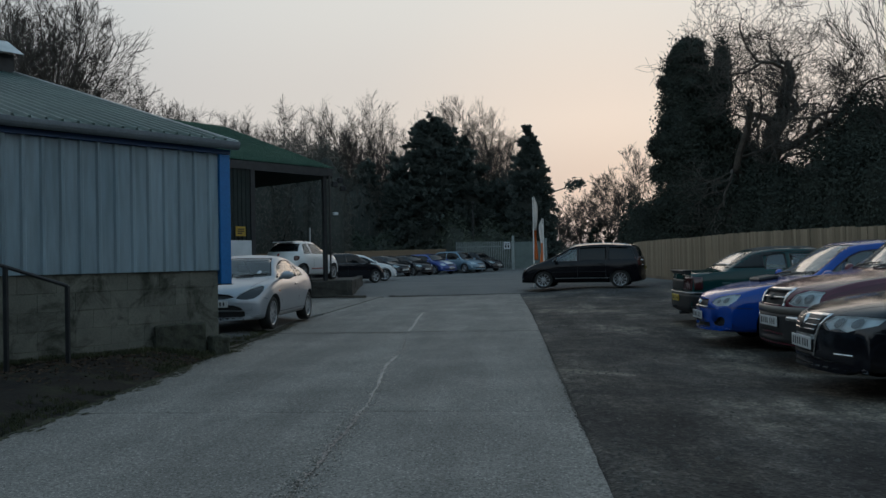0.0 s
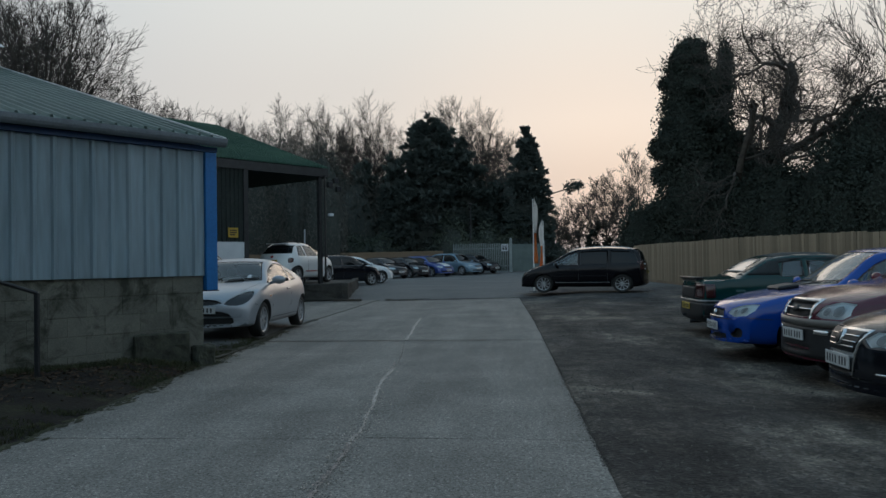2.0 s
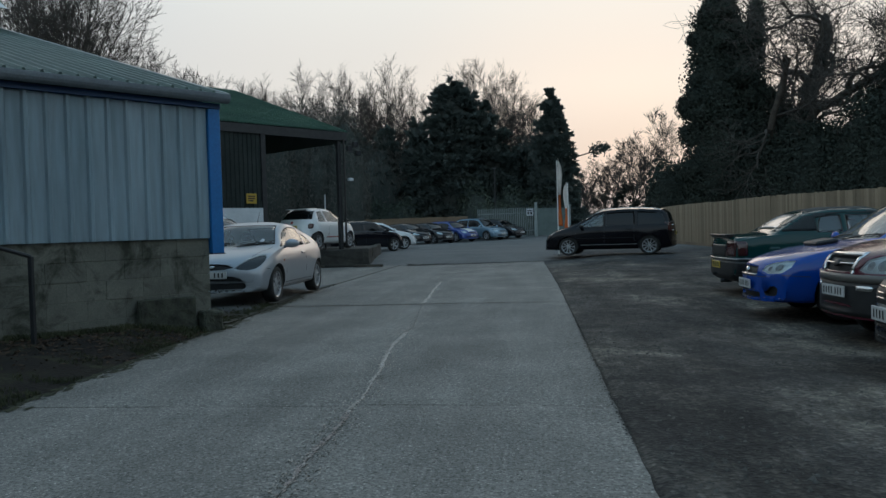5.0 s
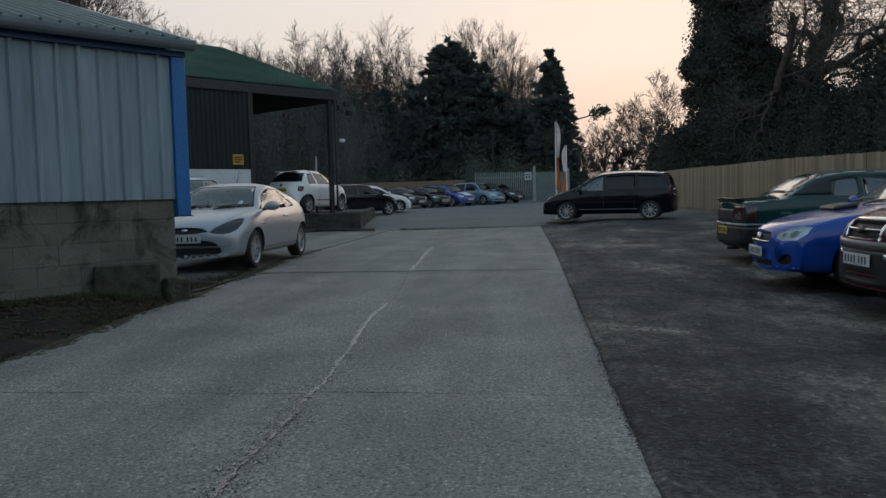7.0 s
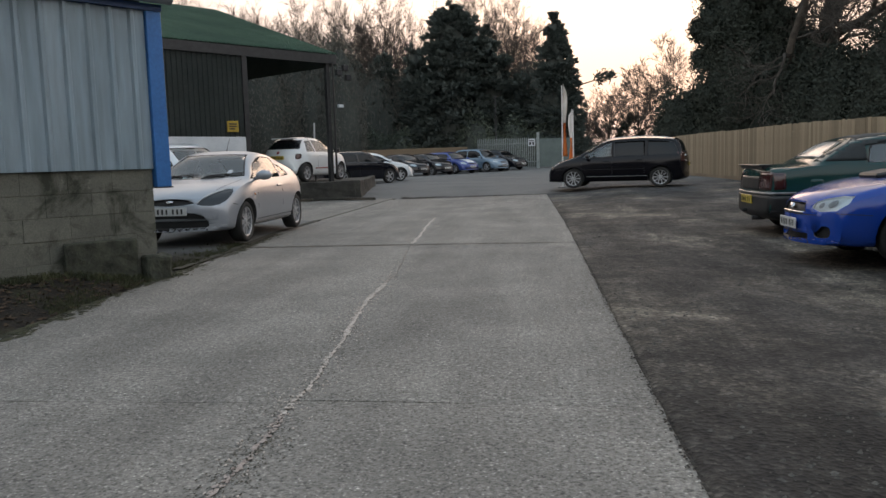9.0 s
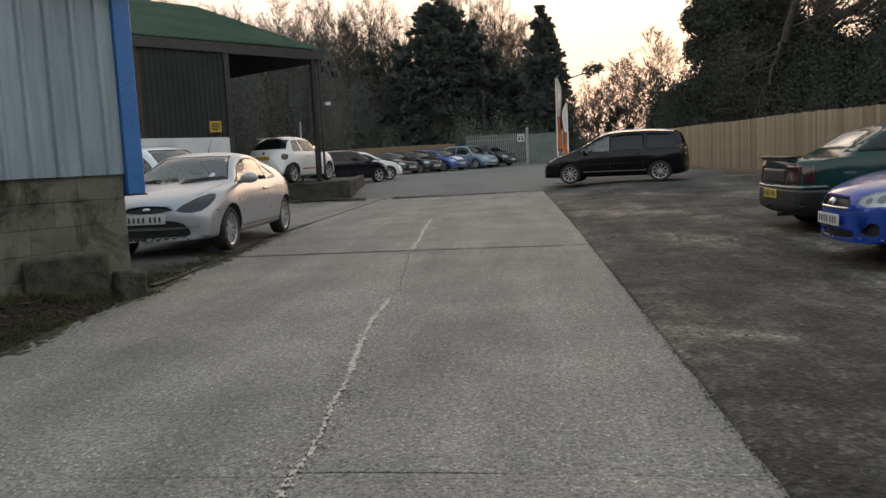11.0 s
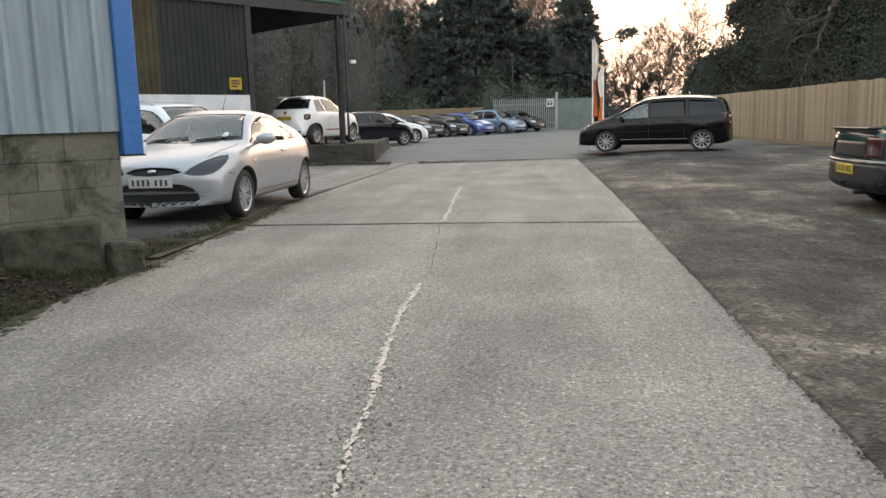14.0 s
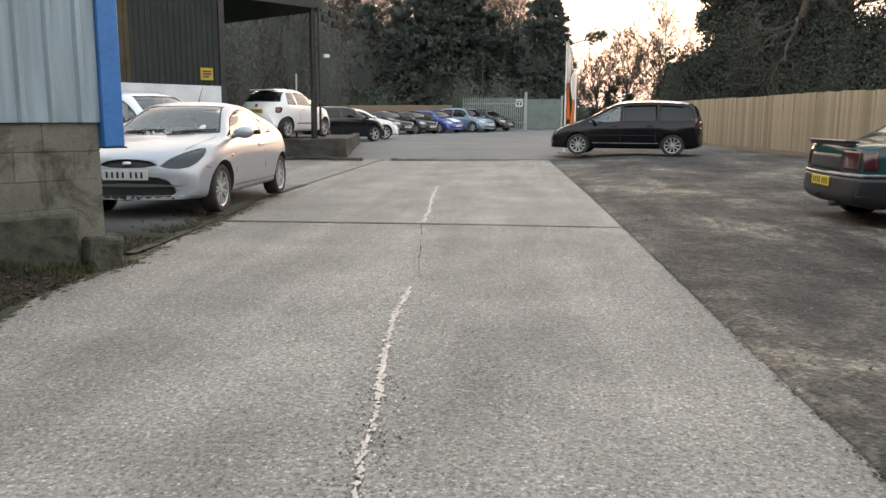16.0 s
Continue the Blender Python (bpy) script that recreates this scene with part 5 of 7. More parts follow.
def car(name, m, spec, label, category="car", group=""):
    ob = thing(name, m, label, category, group)
    bm, tree = body_shell(spec)
    W, wb, r = spec["W"] / 2, spec["wb"] / 2, spec["r"]
    top, belt = spec["top"], spec["belt"]
    body = part("body", bmesh.new(), (M[spec["paint"]], M["seal"], M["lamp"]), ob, "", True)
    # wheel arches
    R = r + spec.get("arch", 0.05)
    for ax in (wb, -wb):
        ring = [(ax + R * math.cos(2 * math.pi * k / 26), r + R * math.sin(2 * math.pi * k / 26)) for k in range(26)]
        for view in ("left", "right"):
            open_up(bm, cut_out(bm, view, ring, True, 0.45 * W), 0, 1, 0.6)
    for ax, steer in ((wb, spec.get("steer", 0)), (-wb, 0)):
        for sgn in (1, -1):
            tyre, rim = wheel_meshes(r, spec.get("spokes", 7), spec.get("rim", "plain"))
            t = new("wheel", tyre)
            t.parent = ob
            t.matrix_local = pose(ax, sgn * (W - 0.125), r, 0, 0, (0 if sgn > 0 else 180) + steer)
            q = new("rim", rim)
            q.parent = t
    u = spec.get("sill", 0.2)
    part("underbody", boxed((-wb - r - 0.1, wb + r + 0.1, -W + 0.27, W - 0.27, u + 0.01, u + 0.20)), M["plastic"], ob)
    # glass
    gl = M[spec.get("glass", "glass")]
    panes = list(side_panes(spec, top, belt))
    for view in ("left", "right"):
        for k, poly in enumerate(panes):
            mat = M[spec["rear_glass"]] if spec.get("rear_glass") and k < len(panes) - 1 else gl
            pane("side_window", bm, cut_out(bm, view, poly), mat, body)
    for view, key in (("front", "screen"), ("rear", "rear_screen")):
        if spec.get(key):
            zb, zt, wb0, wt0 = spec[key]
            n = 8
            poly = [(-wb0 + 2 * wb0 * k / n, zb + 0.03 * (1 - (2 * k / n - 1) ** 2) * (-1 if view == "front" else 0)) for k in range(n + 1)] + [(wt0 - 2 * wt0 * k / n, zt + 0.012 * (1 - (2 * k / n - 1) ** 2)) for k in range(n + 1)]
            pane("windscreen" if view == "front" else "rear_window", bm, cut_out(bm, view, poly), M[spec.get("screen_glass" if view == "front" else "rear_screen_glass", spec.get("glass", "glass"))], body, 0.025)
    if spec.get("glass", "glass") != "glass":
        cabin(ob, spec)
    # sunk parts: lamps behind clear covers, grilles and air intakes
    for nm, view, poly, mat, lab, *rest in spec.get("patches", ()):
        if nm in SINK:
            v = view.rstrip("*")
            for pp in (poly, mirror(poly)) if view.endswith("*") else (poly,):
                faces = cut_out(bm, v, pp)
                if faces:
                    back = lift_out(bm, faces, SINK[nm])
                    part(nm, back, M[mat], body, lab, True)
                    if nm == "headlamp" and mat == "lamp":
                        part("lamp_cover", lift_out(bm, faces, 0.002), M["lamp_cover"], body, "clear lamp cover", True)
                    open_up(bm, faces, SINK[nm] + 0.002, 1 if nm != "headlamp" else 2)
    bmesh.ops.delete(bm, geom=[e for e in bm.edges if not e.link_faces], context="EDGES")
    bmesh.ops.delete(bm, geom=[v for v in bm.verts if not v.link_faces], context="VERTS")
    for f in bm.faces:
        f.smooth = True
    bm.normal_update()
    bm.to_mesh(body.data)
    bm.free()
    # lamps, grilles, trim
    for nm, view, poly, mat, lab, *rest in spec.get("patches", ()):
        if nm in SINK:
            continue
        off = rest[0] if rest else 0.006
        both = view.endswith("*")
        v = view.rstrip("*")
        if v in ("front", "rear", "top"):
            part(nm, patch_mesh(tree, v, poly, off), M[mat], body, lab, True)
            if both:
                part(nm, patch_mesh(tree, v, mirror(poly) if v != "top" else [(a, -b) for a, b in reversed(poly)], off), M[mat], body, lab, True)
        else:
            for v2 in ("left", "right") if both else (v,):
                part(nm, patch_mesh(tree, v2, poly, off), M[mat], body, lab, True)
    for x in spec.get("seams", ()):
        for v in ("left", "right"):
            part("door_gap", patch_mesh(tree, v, [(x - 0.005, spec.get("sill", 0.2) + 0.1), (x + 0.005, spec.get("sill", 0.2) + 0.1), (x + 0.005 + spec.get("seam_lean", 0), curve_along(belt, x) + 0.02), (x - 0.005 + spec.get("seam_lean", 0), curve_along(belt, x) + 0.02)], 0.0025, 0.2, 0.004), M["plastic"], body)
    for view, pts in spec.get("lines", ()):   # panel gaps drawn along the shell
        v = view.rstrip("*")
        for pp in (pts, mirror(pts) if v in ("front", "rear") else [(a, -b) for a, b in pts]) if view.endswith("*") and v in ("front", "rear", "top") else (pts,):
            for v2 in ("left", "right") if view.endswith("*") and v in ("left", "right") else (v,):
                part("panel_gap", gap_bm(tree, v2, pp), M["seal"], body)
    for x in spec.get("handles", ()):
        for v in ("left", "right"):
            part("door_handle", patch_mesh(tree, v, rounded(x - 0.09, x + 0.09, curve_along(belt, x) - 0.115, curve_along(belt, x) - 0.08, 0.015), 0.02), M[spec.get("handle_mat", spec["paint"])], body, "", True)
    # door mirrors
    if "mirror" in spec:
        mx = spec["mirror"]
        for sgn in (1, -1):
            bm = bmesh.new()
            bmesh.ops.create_uvsphere(bm, u_segments=14, v_segments=9, radius=1.0)
            for v in bm.verts:
                v.co = Vector((v.co.x * 0.075 * (1.0 if v.co.x > 0 else 0.45), v.co.y * 0.125, v.co.z * 0.075))
            bz = curve_along(belt, mx) + 0.085
            bmesh.ops.transform(bm, matrix=pose(mx, sgn * (W + 0.085), bz, 0, 0, sgn * 8), verts=bm.verts)
            tube(bm, (mx, sgn * (W - 0.06), bz - 0.05), (mx, sgn * (W + 0.03), bz - 0.03), 0.03, 0.03, 8)
            part("door_mirror", bm, M[spec.get("mirror_mat", spec["paint"])], body, "", True)
    # number plates: a board with plain bars for its characters
    for view, key in (("front", "plate"), ("rear", "rear_plate")):
        if spec.get(key):
            z, lean, yoff = (*spec[key], 0.0)[:3] if isinstance(spec[key], tuple) else (spec[key], 0.0, 0.0)
            p = lay(tree, view, yoff, z, 0.0)
            sx = 1 if view == "front" else -1
            mm = pose(p.x + sx * 0.018, yoff, z, 0, lean, 0 if sx > 0 else 180)
            bm = boxed((-0.006, 0.006, -0.26, 0.26, -0.056, 0.056), bevel=0.003)
            bmesh.ops.transform(bm, matrix=mm, verts=bm.verts)
            pl = part("number_plate", bm, M["plate_white" if view == "front" else "plate_yellow"], body, "white number plate" if view == "front" else "yellow number plate")
            bm = bmesh.new()
            y = -0.225
            for k in range(7):
                w = 0.05
                box(bm, 0.0065, 0.0085, y + 0.008, y + w * 0.66, -0.034, 0.034)
                y += w + 0.011 + (0.03 if k == 3 else 0)
            bmesh.ops.transform(bm, matrix=mm, verts=bm.verts)
            part("plate_characters", bm, M["ink"], pl, kind="stuff")
    if spec.get("screen"):            # wipers resting along the foot of the screen
        z = spec["screen"][0]
        for y in (0.60, -0.02):
            bm = bmesh.new()
            pts = [lay(tree, "front", y - 0.50 * k / 6, z + 0.002 + (0.035 if y > 0 else 0.03) * (1 - k / 6) ** 0.6, 0.012) for k in range(7)]
            for p, q in zip(pts, pts[1:]):
                tube(bm, p, q, 0.009, n=5)
            arm = lay(tree, "front", y - 0.52, z - 0.03, 0.014)
            tube(bm, arm, lay(tree, "front", y - 0.25, z + 0.012, 0.028), 0.010, n=5)
            part("wiper", bm, M["seal"], body)
    if spec.get("rails"):             # roof rails on short feet
        x0, x1, y0 = spec["rails"]
        for sgn in (1, -1):
            bm = bmesh.new()
            n = 10
            pts = [lay(tree, "top", x0 + (x1 - x0) * k / n, sgn * y0, 0.004 if k in (0, n) else 0.045) for k in range(n + 1)]
            for p, q in zip(pts, pts[1:]):
                tube(bm, p, q, 0.014, n=7)
            for k in (1, 5, 9):
                tube(bm, pts[k], pts[k] - Vector((0, 0, 0.06)), 0.016, n=6)
            part("roof_rail", bm, M["rail_silver"], body, "silver roof rail")
    # extra solids: roof rails, aerial, wipers, spoilers
    for nm, build, mat in spec.get("solids", ()):
        bm = bmesh.new()
        build(bm)
        for piece in pieces(bm):
            part(nm, piece, M[mat], body)
    return ob


def pieces(bm):
    """The unconnected pieces of a bmesh, each as a bmesh of its own; short joints of one bent bar stay together."""
    todo, out = set(bm.verts), []
    while todo:
        seed = todo.pop()
        group, edge = {seed}, [seed]
        while edge:
            v = edge.pop()
            for e in v.link_edges:
                w = e.other_vert(v)
                if w not in group:
                    group.add(w)
                    edge.append(w)
        todo -= group
        out.append(group)
    sides = {}
    for g in out:
        y = sum(v.co.y for v in g) / len(g)
        sides.setdefault(round(y / 0.3), []).append(g)
    made = []
    for gs in sides.values():
        nb, at_new = bmesh.new(), {}
        for g in gs:
            for v in g:
                at_new[v] = nb.verts.new(v.co)
        for f in bm.faces:
            if all(v in at_new for v in f.verts):
                nb.faces.new([at_new[v] for v in f.verts])
        made.append(nb)
    bm.free()
    return made


def aerial(x, z, l=0.35, back=0.25):
    return lambda bm: (tube(bm, (x, 0, z), (x - back, 0, z + l), 0.005, 0.003, 5), tube(bm, (x, 0, z - 0.02), (x - 0.02, 0, z + 0.02), 0.018, 0.008, 8))


SC = Matrix.Diagonal((1.03, 1.03, 1.03, 1))


def stand(x, y, heading, z=None):
    return pose(x, y, height(x, y) + 0.004 if z is None else z, 0, 0, heading) @ SC


PUMA = dict(W=1.67, wb=2.446, r=0.292, paint="p_silver", spokes=7, rim="twin", nose=0.42, taper=0.80, tail=0.36, tumble=0.17, glass="glass_light",
    top=[(-1.96, 0.50), (-1.93, 0.74), (-1.84, 0.88), (-1.55, 0.995), (-1.1, 1.155), (-0.55, 1.30), (-0.05, 1.335), (0.3, 1.275), (1.02, 0.925), (1.5, 0.83), (1.78, 0.755), (1.92, 0.685), (1.99, 0.60), (2.015, 0.51), (2.02, 0.40)],
    belt=[(-1.96, 0.42), (-1.8, 0.80), (-1.3, 0.90), (-0.4, 0.865), (1.0, 0.86), (1.5, 0.775), (1.8, 0.69), (1.97, 0.55), (2.02, 0.34)],
    side_glass=(-0.92, 0.86), pillars=[-0.52], roof_edge=0.10, c_round=(0.5, 0.25), screen=(0.94, 1.265, 0.665, 0.49), rear_screen=(0.98, 1.22, 0.52, 0.42), seams=(0.78, -0.42), handles=(-0.24,), mirror=0.72,
    plate=(0.495, 0.0), rear_plate=(0.60, 0.0), bow=0.30, bow_rear=0.24,
    lines=[("top*", [(0.98, 0.665), (1.35, 0.60), (1.62, 0.53)]), ("left*", [(1.62, 0.575), (1.53, 0.555)]), ("left*", [(-0.86, 0.30), (0.80, 0.30)]), ("rear*", [(0.0, 0.70), (0.5, 0.68)])],
    patches=[
        ("headlamp", "front*", [(0.36, 0.585), (0.43, 0.565), (0.54, 0.555), (0.64, 0.575), (0.70, 0.625), (0.735, 0.69), (0.735, 0.755), (0.70, 0.79), (0.62, 0.785), (0.52, 0.74), (0.43, 0.67)], "lamp_dark", "dark swept-back headlamp"),
        ("grille", "front", [(-0.335, 0.60), (-0.2, 0.575), (0.0, 0.567), (0.2, 0.575), (0.335, 0.60), (0.24, 0.645), (0.1, 0.662), (0.0, 0.665), (-0.1, 0.662), (-0.24, 0.645)], "plastic", "slim black oval grille"),
        ("lower_intake", "front", [(-0.46, 0.256), (-0.515, 0.29), (-0.51, 0.34), (-0.45, 0.42), (-0.34, 0.465), (-0.2, 0.478), (0.2, 0.478), (0.34, 0.465), (0.45, 0.42), (0.51, 0.34), (0.515, 0.29), (0.46, 0.256)], "plastic", "black lower air intake"),
        ("badge", "front", oval(0, 0.62, 0.05, 0.018), "chrome", ""),
        ("tail_lamp", "rear*", [(0.48, 0.72), (0.66, 0.70), (0.66, 0.84), (0.54, 0.85)], "red_lamp", ""),
        ("side_repeater", "left*", rounded(0.90, 0.96, 0.66, 0.69, 0.012), "amber_lamp", ""),
        # black strip painting the shade under the doors
        ("sill_shadow", "left*", [(-0.85, 0.21), (0.86, 0.21), (0.86, 0.25), (-0.85, 0.25)], "plastic", ""),
        ("tax_disc", "front", oval(0.42, 1.0, 0.035, 0.035), "white_panel", ""),
    ],
    solids=[("aerial", aerial(-0.2, 1.34, 0.2, 0.16), "plastic"), ])

FIAT = dict(tail_len=0.95, W=1.58, wb=2.30, r=0.30, paint="p_white", spokes=5, rim="twin", nose=0.30, tail=0.42, tumble=0.25,
    top=[(-1.74, 0.50), (-1.72, 0.78), (-1.65, 0.95), (-1.47, 1.19), (-1.25, 1.36), (-0.95, 1.45), (-0.4, 1.49), (0.2, 1.43), (0.62, 1.27), (1.05, 1.0), (1.42, 0.92), (1.70, 0.78), (1.83, 0.58), (1.85, 0.42)],
    belt=[(-1.72, 0.45), (-1.6, 0.92), (-0.8, 0.95), (1.0, 0.92), (1.4, 0.84), (1.75, 0.62), (1.85, 0.36)],
    side_glass=(-1.05, 0.85), pillars=[-0.52], c_slope=2.2, glass="glass_light", rear_screen_glass="glass", bow=0.24, bow_rear=0.26, screen=(1.0, 1.38, 0.64, 0.52), rear_screen=(1.07, 1.36, 0.60, 0.50), seams=(0.75, -0.45), handles=(-0.25,), mirror=0.68, mirror_mat="plastic", rear_plate=(0.80, 0.0), plate=(0.42, 0.0),
    patches=[
        ("tail_lamp", "rear*", rounded(0.56, 0.68, 0.74, 0.92, 0.05), "red_lamp", ""),
        ("diffuser", "rear", rounded(-0.5, 0.5, 0.30, 0.42, 0.03), "plastic", ""),
        ("side_stripe", "left*", [(-0.62, 0.42), (0.66, 0.42), (0.66, 0.46), (-0.62, 0.46)], "red_stripe", "red side stripe"),
        ("headlamp", "front*", oval(0.52, 0.72, 0.10, 0.10), "lamp", ""),
        ("badge", "rear", oval(0, 0.96, 0.05, 0.05), "red_stripe", ""),
    ],
    solids=[("roof_spoiler", lambda bm: box(bm, -1.36, -1.10, -0.42, 0.42, 1.405, 1.44, bevel=0.012), "p_white")])

VAN = dict(rails=(-1.72, 0.42, 0.60), bow=0.13, bow_rear=0.12, W=1.79, wb=2.68, r=0.318, paint="p_black", spokes=10, rim="fine", nose=0.34, tail=0.12, tumble=0.13,
    top=[(-2.16, 0.50), (-2.14, 0.90), (-2.08, 1.16), (-1.94, 1.46), (-1.74, 1.565), (-0.6, 1.63), (0.1, 1.595), (0.42, 1.51), (1.32, 1.05), (1.78, 0.91), (2.08, 0.77), (2.21, 0.58), (2.24, 0.42)],
    belt=[(-2.16, 0.45), (-2.05, 1.0), (-1.0, 0.99), (0.6, 0.95), (1.4, 0.93), (1.85, 0.82), (2.12, 0.66), (2.24, 0.36)],
    side_glass=(-1.90, 1.06), pillars=[-0.92, 0.10], c_slope=2.4, screen=(1.05, 1.51, 0.72, 0.58), rear_screen=(1.10, 1.48, 0.66, 0.56), seams=(1.08, 0.12, -0.86), handles=(0.30, -0.70), mirror=0.86, mirror_mat="plastic", rear_plate=(0.72, 0.0), handle_mat="p_black", glass="glass_light", rear_glass="glass", rear_screen_glass="glass",
    lines=[("top*", [(1.30, 0.74), (1.75, 0.66), (2.0, 0.5)]), ("left*", [(2.0, 0.62), (1.72, 0.60)]), ("left*", [(-0.86, 0.60), (1.06, 0.60)])],
    patches=[
        ("headlamp", "front*", [(0.42, 0.70), (0.62, 0.68), (0.76, 0.74), (0.78, 0.84), (0.62, 0.84), (0.46, 0.79)], "lamp", "clear headlamp"),
        ("grille", "front", rounded(-0.36, 0.36, 0.66, 0.77, 0.03), "plastic", ""),
        ("grille_trim", "front", [(-0.36, 0.71), (0.36, 0.71), (0.36, 0.725), (-0.36, 0.725)], "chrome", "", 0.012),
        ("tail_lamp", "rear*", rounded(0.60, 0.80, 0.80, 1.10, 0.03), "red_lamp", ""),
        ("reflector", "left*", rounded(-2.10, -2.05, 0.80, 0.84, 0.008), "lamp", ""),
        ("reflector", "left*", rounded(-2.10, -2.05, 0.98, 1.02, 0.008), "lamp", ""),
        ("rubbing_strip", "left*", [(-0.95, 0.36), (0.92, 0.36), (0.92, 0.378), (-0.95, 0.378)], "alloy_dark", "bright sill strip"),
    ],
    solids=[("aerial", aerial(-1.45, 1.62, 0.12, 0.12), "plastic")])

CABRIO = dict(W=1.70, wb=2.475, r=0.295, paint="p_green", spokes=5, rim="dark", nose=0.3, tail=0.12, tumble=0.13,
    top=[(-1.99, 0.44), (-1.97, 0.80), (-1.93, 0.925), (-1.80, 0.945), (-1.42, 0.965), (-1.30, 1.015), (-0.80, 1.28), (-0.35, 1.34), (0.12, 1.335), (0.34, 1.285), (0.98, 0.96), (1.6, 0.86), (1.95, 0.72), (2.06, 0.42)],
    belt=[(-1.99, 0.40), (-1.93, 0.85), (-1.3, 0.93), (0, 0.91), (0.95, 0.895), (1.6, 0.78), (2.06, 0.38)],
    side_glass=(-0.70, 0.84), pillars=[-0.30], c_slope=6.0, glass="glass_light", screen=(0.97, 1.25, 0.64, 0.52), rear_screen=(1.035, 1.235, 0.50, 0.42), seams=(0.72, -0.35), handles=(-0.2,), mirror=0.72, rear_plate=(0.485, 0.0), plate=(0.45, 0.0), rear_screen_glass="plastic_window", bow_rear=0.04,
    patches=[
        ("tail_lamp", "rear*", rounded(0.45, 0.76, 0.62, 0.86, 0.02), "red_lamp", "dark red tail lamp"),
        ("tail_lamp", "right", rounded(-1.94, -1.72, 0.63, 0.85, 0.02), "red_lamp", ""),
        ("number_recess", "rear", rounded(-0.44, 0.44, 0.62, 0.80, 0.02), "plastic", "dark rear panel"),
        ("bumper", "rear", [(-0.80, 0.24), (0.80, 0.24), (0.80, 0.555), (-0.80, 0.555)], "plastic", "dark bumper cover", 0.014),
        ("bumper", "right", [(-1.97, 0.24), (-1.56, 0.24), (-1.52, 0.55), (-1.97, 0.55)], "plastic", "", 0.012),
        ("bumper_trim", "rear", [(-0.80, 0.56), (0.80, 0.56), (0.80, 0.59), (-0.80, 0.59)], "alloy_dark", "grey bumper strip", 0.02),
        ("bumper_trim", "right", [(-1.98, 0.565), (-1.55, 0.565), (-1.60, 0.60), (-1.98, 0.60)], "alloy_dark", "", 0.016),
        ("fuel_flap", "right", rounded(-1.42, -1.26, 0.62, 0.76, 0.03), "p_green", "", 0.003),
        ("soft_top", "right*", [(-1.30, 0.985), (-0.70, 0.985), (-0.70, 1.17), (-0.30, 1.245), (0.26, 1.215), (0.30, 1.25), (-0.35, 1.33), (-0.78, 1.27)], "hood_cloth", "black cloth hood", 0.004),
        ("soft_top", "top", [(-0.74, -0.50), (0.30, -0.52), (0.30, 0.52), (-0.74, 0.50)], "hood_cloth", "", 0.0035),
    ],
    solids=[("boot_spoiler", lambda bm: (box(bm, -1.985, -1.83, -0.56, 0.56, 0.938, 0.960, bevel=0.008), box(bm, -1.95, -1.86, -0.54, 0.54, 0.90, 0.939)), "plastic"),
            ("tow_bar", lambda bm: (tube(bm, (-1.9, 0, 0.33), (-2.06, 0, 0.33), 0.022), tube(bm, (-1.85, -0.35, 0.24), (-2.02, -0.35, 0.24), 0.03)), "steel_dark")])

IMPREZA = dict(sill=0.20, W=1.74, wb=2.525, r=0.312, paint="p_blue", spokes=5, rim="plain", nose=0.42, tail=0.16, tumble=0.16,
    top=[(-2.22, 0.50), (-2.18, 0.92), (-1.6, 0.99), (-0.9, 1.34), (-0.25, 1.43), (0.2, 1.40), (0.98, 0.945), (1.55, 0.85), (1.94, 0.76), (2.09, 0.695), (2.16, 0.61), (2.185, 0.50), (2.19, 0.36)],
    belt=[(-2.22, 0.45), (-2.1, 0.86), (-1.0, 0.90), (0.9, 0.865), (1.5, 0.76), (1.95, 0.62), (2.19, 0.30)],
    side_glass=(-1.20, 0.82), pillars=[-0.15], c_slope=1.4, glass="glass_light", bow=0.30, lines=[("left*", [(1.95, 0.545), (1.66, 0.53)]), ("top*", [(0.95, 0.70), (1.5, 0.64), (1.95, 0.42)]), ("front", [(-0.5, 0.52), (0.5, 0.52)])], screen=(0.965, 1.36, 0.66, 0.52), rear_screen=(1.02, 1.30, 0.6, 0.5), seams=(0.78, -0.12), handles=(0.05, -0.85), mirror=0.72, plate=(0.42, 0.0), screen_glass="glass_sky_film",
    patches=[
        ("headlamp", "front*", [(0.42, 0.59), (0.53, 0.555), (0.69, 0.57), (0.745, 0.64), (0.72, 0.715), (0.63, 0.715), (0.52, 0.69), (0.43, 0.65)], "lamp", "large clear headlamp"),
        ("lamp_lens", "front*", oval(0.615, 0.64, 0.04, 0.04), "lens", "", -0.012),
        ("lamp_lens", "front*", oval(0.51, 0.62, 0.03, 0.03), "lens", "", -0.012),
        ("grille", "front", [(-0.34, 0.545), (0.34, 0.545), (0.29, 0.64), (-0.29, 0.64)], "plastic", "black grille"),
        ("grille_trim", "front", [(-0.30, 0.53), (0.30, 0.53), (0.30, 0.547), (-0.30, 0.547)], "chrome", "", 0.014),
        ("badge", "front", oval(0, 0.595, 0.045, 0.03), "chrome", "", 0.012),
        ("lower_intake", "front", rounded(-0.40, 0.40, 0.25, 0.36, 0.03), "plastic", ""),
        ("fog_recess", "front*", rounded(0.48, 0.66, 0.29, 0.41, 0.05), "plastic", "dark fog lamp recess"),
    ],
    solids=[("bonnet_scoop", lambda bm: box(bm, -0.14, 0.14, -0.24, 0.24, -0.028, 0.028, bevel=0.02, m=pose(1.26, 0, 0.915, 0, 9, 0)), "plastic"),
            ])

